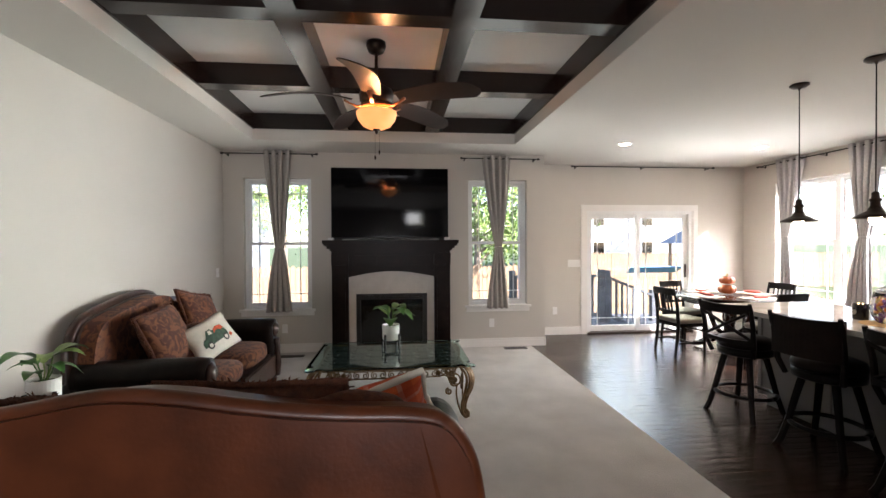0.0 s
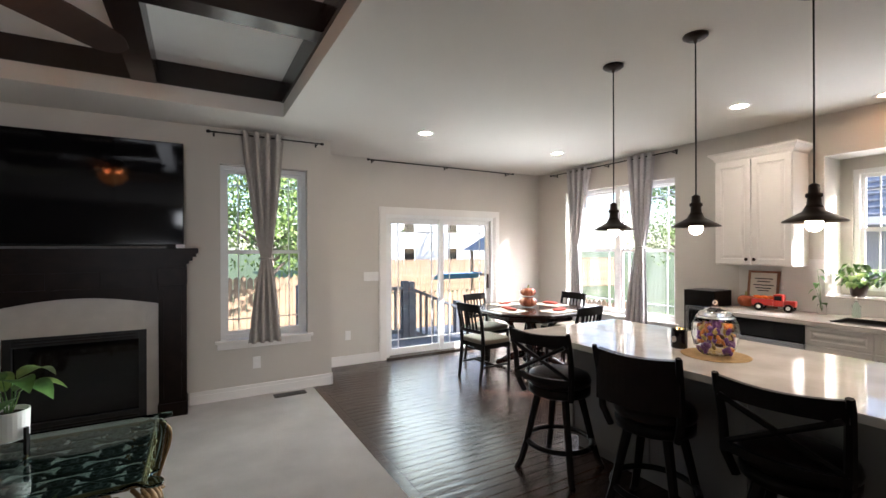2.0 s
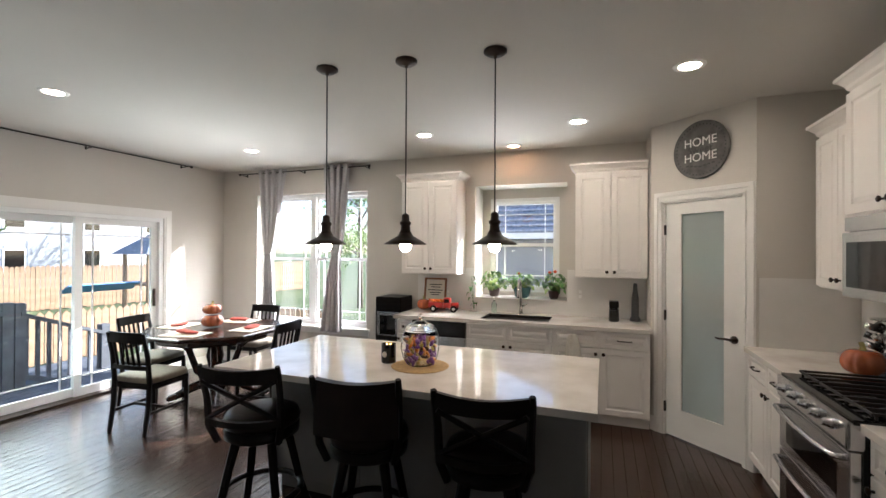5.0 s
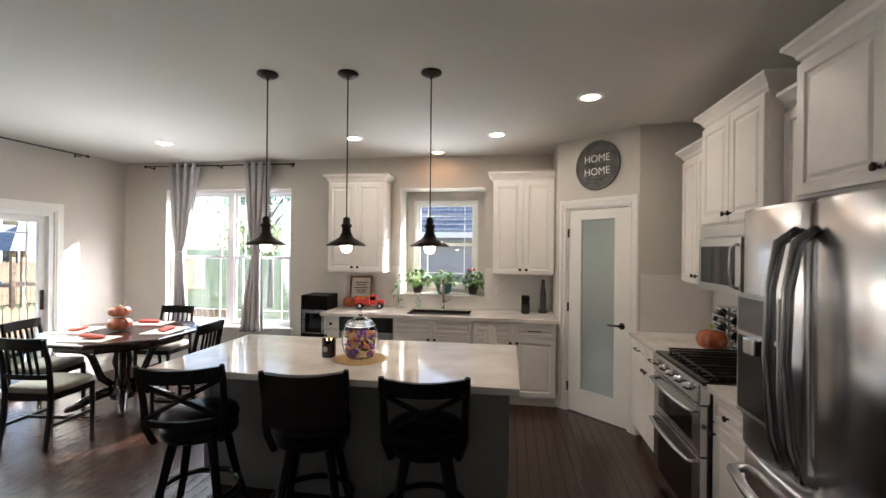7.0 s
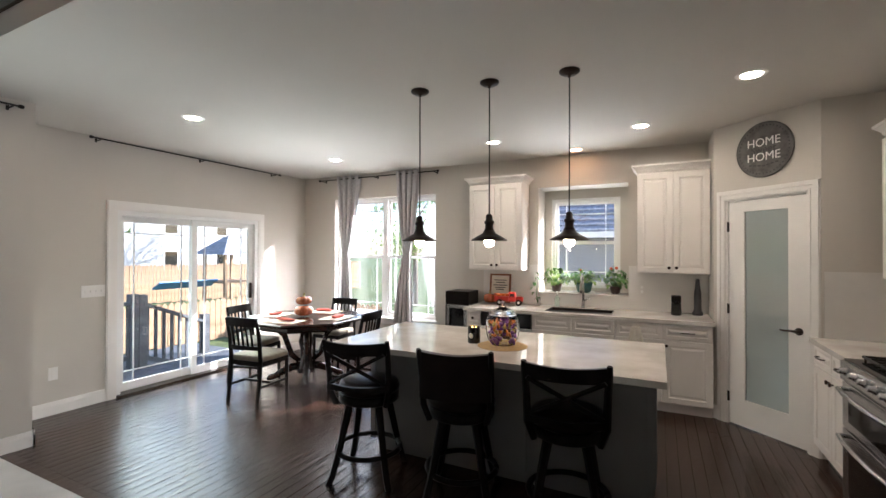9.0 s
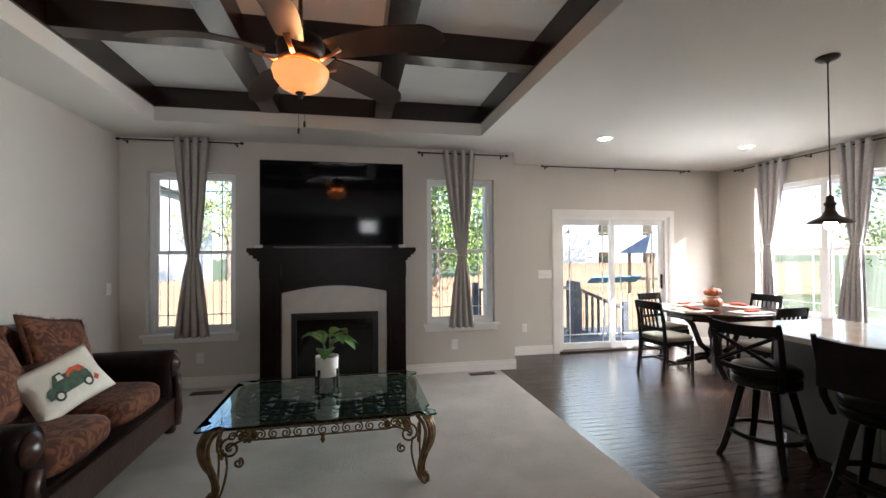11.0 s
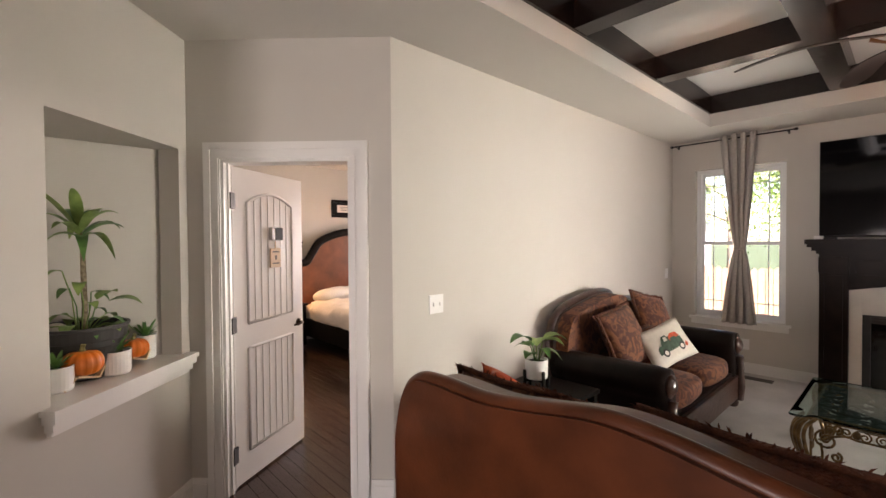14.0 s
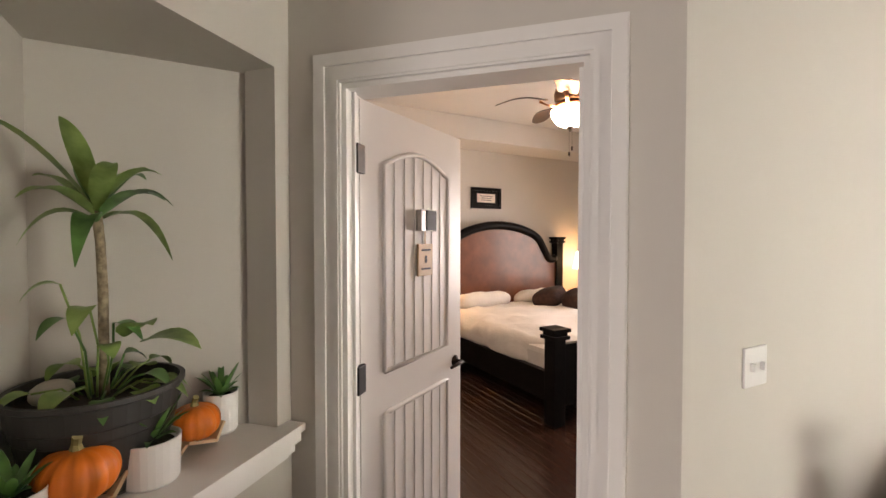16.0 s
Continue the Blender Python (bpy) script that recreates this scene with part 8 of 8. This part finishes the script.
def house(m, w, d, h, rise, label, windows, over=0.4):
    ob = thing("house", m, label, "house")
    box_part("wall", 0, w, 0, d, 0, h, SIDING, ob, bevel=0)
    bm = bm_new()
    v = [bm.verts.new(p) for p in ((-over, -over, h), (w + over, -over, h), (w + over, d + over, h), (-over, d + over, h), (w * 0.32, d / 2, h + rise), (w * 0.68, d / 2, h + rise), (-over, -over, h - 0.15), (w + over, -over, h - 0.15), (w + over, d + over, h - 0.15), (-over, d + over, h - 0.15))]
    for f in ((0, 1, 5, 4), (1, 2, 5), (2, 3, 4, 5), (3, 0, 4), (6, 7, 1, 0), (7, 8, 2, 1), (8, 9, 3, 2), (9, 6, 0, 3), (9, 8, 7, 6)):
        bm.faces.new([v[i] for i in f])
    part("roof", bm, SHINGLE, ob)
    rows = int(d / 2 / 0.16)
    for k in range(rows):
        f = k / rows
        bm = bm_new()
        y, z = -over + (d / 2 + over) * f, h + rise * f
        xa, xb = -over + (w * 0.32 + over) * f, w + over - (w * 0.32 + over) * f
        dy, dz = (d / 2 + over) / rows, rise / rows
        vv = [bm.verts.new(p) for p in ((xa, y - 0.02, z + 0.035), (xb, y - 0.02, z + 0.035), (xb, y + dy, z + dz + 0.008), (xa, y + dy, z + dz + 0.008), (xa, y - 0.02, z + 0.005), (xb, y - 0.02, z + 0.005))]
        bm.faces.new(vv[:4])
        bm.faces.new((vv[4], vv[5], vv[1], vv[0]))
        part("shingle_course", bm, SHINGLE, ob)
    box_part("gutter", -over, w + over, -over - 0.1, -over, h - 0.13, h - 0.01, VINYL, ob, bevel=0)
    for x, z in windows:
        wn = box_part("window", x, x + 0.9, -0.03, 0.0, z, z + 1.3, BLACKGLASS, ob, bevel=0)
        for x0, x1, z0, z1 in ((-0.08, 0.98, -0.08, 0), (-0.08, 0.98, 1.3, 1.38), (-0.08, 0, 0, 1.3), (0.9, 0.98, 0, 1.3)):
            box_part("frame", x + x0, x + x1, -0.05, 0.0, z + z0, z + z1, VINYL, wn, bevel=0)
    return ob


house(pose(11.0, 6.0, -1.0, 0, 0, -90), 12.0, 9.0, 3.0, 3.4, "grey neighbouring house with a blue-grey shingle roof", [(8.5, 1.0)])
house(pose(14.0, 34.0, -0.75, 0, 0, 0), 14.0, 9.0, 5.5, 3.5, "two-storey grey house beyond the garden fences", [(2, 1), (6, 1), (10, 1), (2, 3.6), (6, 3.6), (10, 3.6)])
house(pose(-21.0, 23.0, -0.75, 0, 0, 0), 13.0, 9.0, 5.5, 3.5, "two-storey grey house across the lawn", [(2, 1), (6, 1), (10, 1), (2, 3.6), (6, 3.6), (10, 3.6)])
# play tower
ps = thing("play_tower", pose(12.4, 17.6, -0.75), "wooden garden play tower with a roof and blue slide", "play tower")
for x in (0, 1.2):
    for y in (0, 1.2):
        box_part("post", x - 0.05, x + 0.05, y - 0.05, y + 0.05, 0, 2.2, FENCEWOOD, ps, bevel=0)
box_part("platform", -0.1, 1.3, -0.1, 1.3, 1.1, 1.16, FENCEWOOD, ps, bevel=0)
bm = bm_new()
v = [bm.verts.new(p) for p in ((-0.3, -0.3, 2.2), (1.5, -0.3, 2.2), (1.5, 1.5, 2.2), (-0.3, 1.5, 2.2), (0.6, 0.6, 3.0))]
for f in ((0, 1, 4), (1, 2, 4), (2, 3, 4), (3, 0, 4), (3, 2, 1, 0)):
    bm.faces.new([v[i] for i in f])
part("roof", bm, SHINGLE, ps)
bm = bm_new()
box(bm, -0.25, 0.25, 0, 2.2, 0, 0.05)
part("slide", bm, material("blue_slide", (0.05, 0.20, 0.45), 0.4), ps, m=pose(0.0, 0.6, 1.1, 0, 30, 90))

# ---- floor planks ----


def plank_material():
    m = bpy.data.materials.new("dark_plank")
    m.use_nodes = True
    nt = m.node_tree
    b = nt.nodes["Principled BSDF"]
    tc = nt.nodes.new("ShaderNodeTexCoord")
    mp = nt.nodes.new("ShaderNodeMapping")
    mp.inputs["Scale"].default_value = (1.5, 14, 14)
    nt.links.new(tc.outputs["Object"], mp.inputs["Vector"])
    n = nt.nodes.new("ShaderNodeTexNoise")
    n.inputs["Scale"].default_value, n.inputs["Detail"].default_value = 3, 8
    nt.links.new(mp.outputs["Vector"], n.inputs["Vector"])
    oi = nt.nodes.new("ShaderNodeObjectInfo")
    mix = nt.nodes.new("ShaderNodeMath")
    mix.operation = "MULTIPLY_ADD"
    mix.inputs[1].default_value, mix.inputs[2].default_value = 0.28, 0.08
    nt.links.new(oi.outputs["Random"], mix.inputs[0])
    add = nt.nodes.new("ShaderNodeMath")
    add.operation = "MULTIPLY_ADD"
    add.inputs[1].default_value = 0.6
    nt.links.new(n.outputs["Fac"], add.inputs[0])
    nt.links.new(mix.outputs[0], add.inputs[2])
    r = nt.nodes.new("ShaderNodeValToRGB")
    r.color_ramp.elements[0].color, r.color_ramp.elements[1].color = (0.014, 0.007, 0.005, 1), (0.050, 0.022, 0.013, 1)
    r.color_ramp.elements[0].position, r.color_ramp.elements[1].position = 0.2, 0.85
    nt.links.new(add.outputs[0], r.inputs["Fac"])
    nt.links.new(r.outputs["Color"], b.inputs["Base Color"])
    b.inputs["Roughness"].default_value = 0.25
    b.inputs["Specular IOR Level"].default_value = 0.6
    w = nt.nodes.new("ShaderNodeTexNoise")
    w.inputs["Scale"].default_value, w.inputs["Detail"].default_value = 5.0, 2
    mp2 = nt.nodes.new("ShaderNodeMapping")
    mp2.inputs["Scale"].default_value = (0.8, 4, 4)
    nt.links.new(tc.outputs["Object"], mp2.inputs["Vector"])
    nt.links.new(mp2.outputs["Vector"], w.inputs["Vector"])
    bp_ = nt.nodes.new("ShaderNodeBump")
    bp_.inputs["Strength"].default_value, bp_.inputs["Distance"].default_value = 0.75, 0.004
    nt.links.new(w.outputs["Fac"], bp_.inputs["Height"])
    nt.links.new(bp_.outputs["Normal"], b.inputs["Normal"])
    return m


PLANK = plank_material()
PW = 0.083
floor_ob = bpy.data.objects["floor"]
rn = random.Random(21)


def plank_mesh(length, crown):
    bm = bm_new()
    w = PW - 0.0014
    pr = [(0, -0.008), (0, -0.0022), (0.0025, 0), (w * 0.5, crown), (w - 0.0025, 0), (w, -0.0022), (w, -0.008)]
    a = [bm.verts.new((0.001, y, z)) for y, z in pr]
    b = [bm.verts.new((length - 0.001, y, z)) for y, z in pr]
    for k in range(len(pr) - 1):
        bm.faces.new((a[k], b[k], b[k + 1], a[k + 1]))
    bm.faces.new(a[::-1])
    bm.faces.new(b)
    return bm


LENGTHS = (0.7, 0.95, 1.2, 1.45)
PLANKS = [mesh_of("plank", plank_mesh(ln, 0.0005), PLANK) for ln in LENGTHS]
FX0, FX1 = 2.745, XE
rest = bm_new()
count = 0
for row in range(int((YS - 1.1) / PW) + 1):
    y = YS - (row + 1) * PW
    x = FX0
    while x < FX1 - 0.05:
        k = rn.randrange(4)
        ln = LENGTHS[k]
        near = x < 5.2 and count < 300 and y > 2.2
        if near and x + ln < FX1:
            ob = new("plank", PLANKS[k])
            ob.parent, ob.matrix_basis = floor_ob, pose(x, y, 0.0, rn.uniform(-0.13, 0.13), rn.uniform(-0.03, 0.03), 0)
            count += 1
        else:
            ln = min(ln, FX1 - x)
            t = plank_mesh(ln, 0.0005)
            me = bpy.data.meshes.new("tmp")
            t.to_mesh(me)
            t.free()
            me.transform(pose(x, y, 0.0, rn.uniform(-0.13, 0.13), 0, 0))
            rest.from_mesh(me)
            bpy.data.meshes.remove(me)
        x += ln
for x0, x1, y0, y1 in ((-6.0, XW - 0.12, BS, 7.3), (-3.3, 2.74, -1.5, 2.29)):
    for row in range(int((y1 - y0) / PW)):
        x = x0
        while x < x1 - 0.05:
            ln = min(rn.choice(LENGTHS), x1 - x)
            t = plank_mesh(ln, 0.0005)
            me = bpy.data.meshes.new("tmp")
            t.to_mesh(me)
            t.free()
            me.transform(pose(x, y0 + row * PW, -0.001, rn.uniform(-0.1, 0.1), 0, 0))
            rest.from_mesh(me)
            bpy.data.meshes.remove(me)
            x += ln
ob = part("planks", rest, PLANK, floor_ob, "dark hand-scraped hardwood planks")
ob["kind"] = "stuff"
bm = bm_new()
box(bm, 2.66, 2.742, 2.3, YN + 0.6, -0.011, 0.003)
solo("floor_border", bm, PLANK, "dark wooden border board along the carpet", "floor trim", "structure", bevel=0.003)
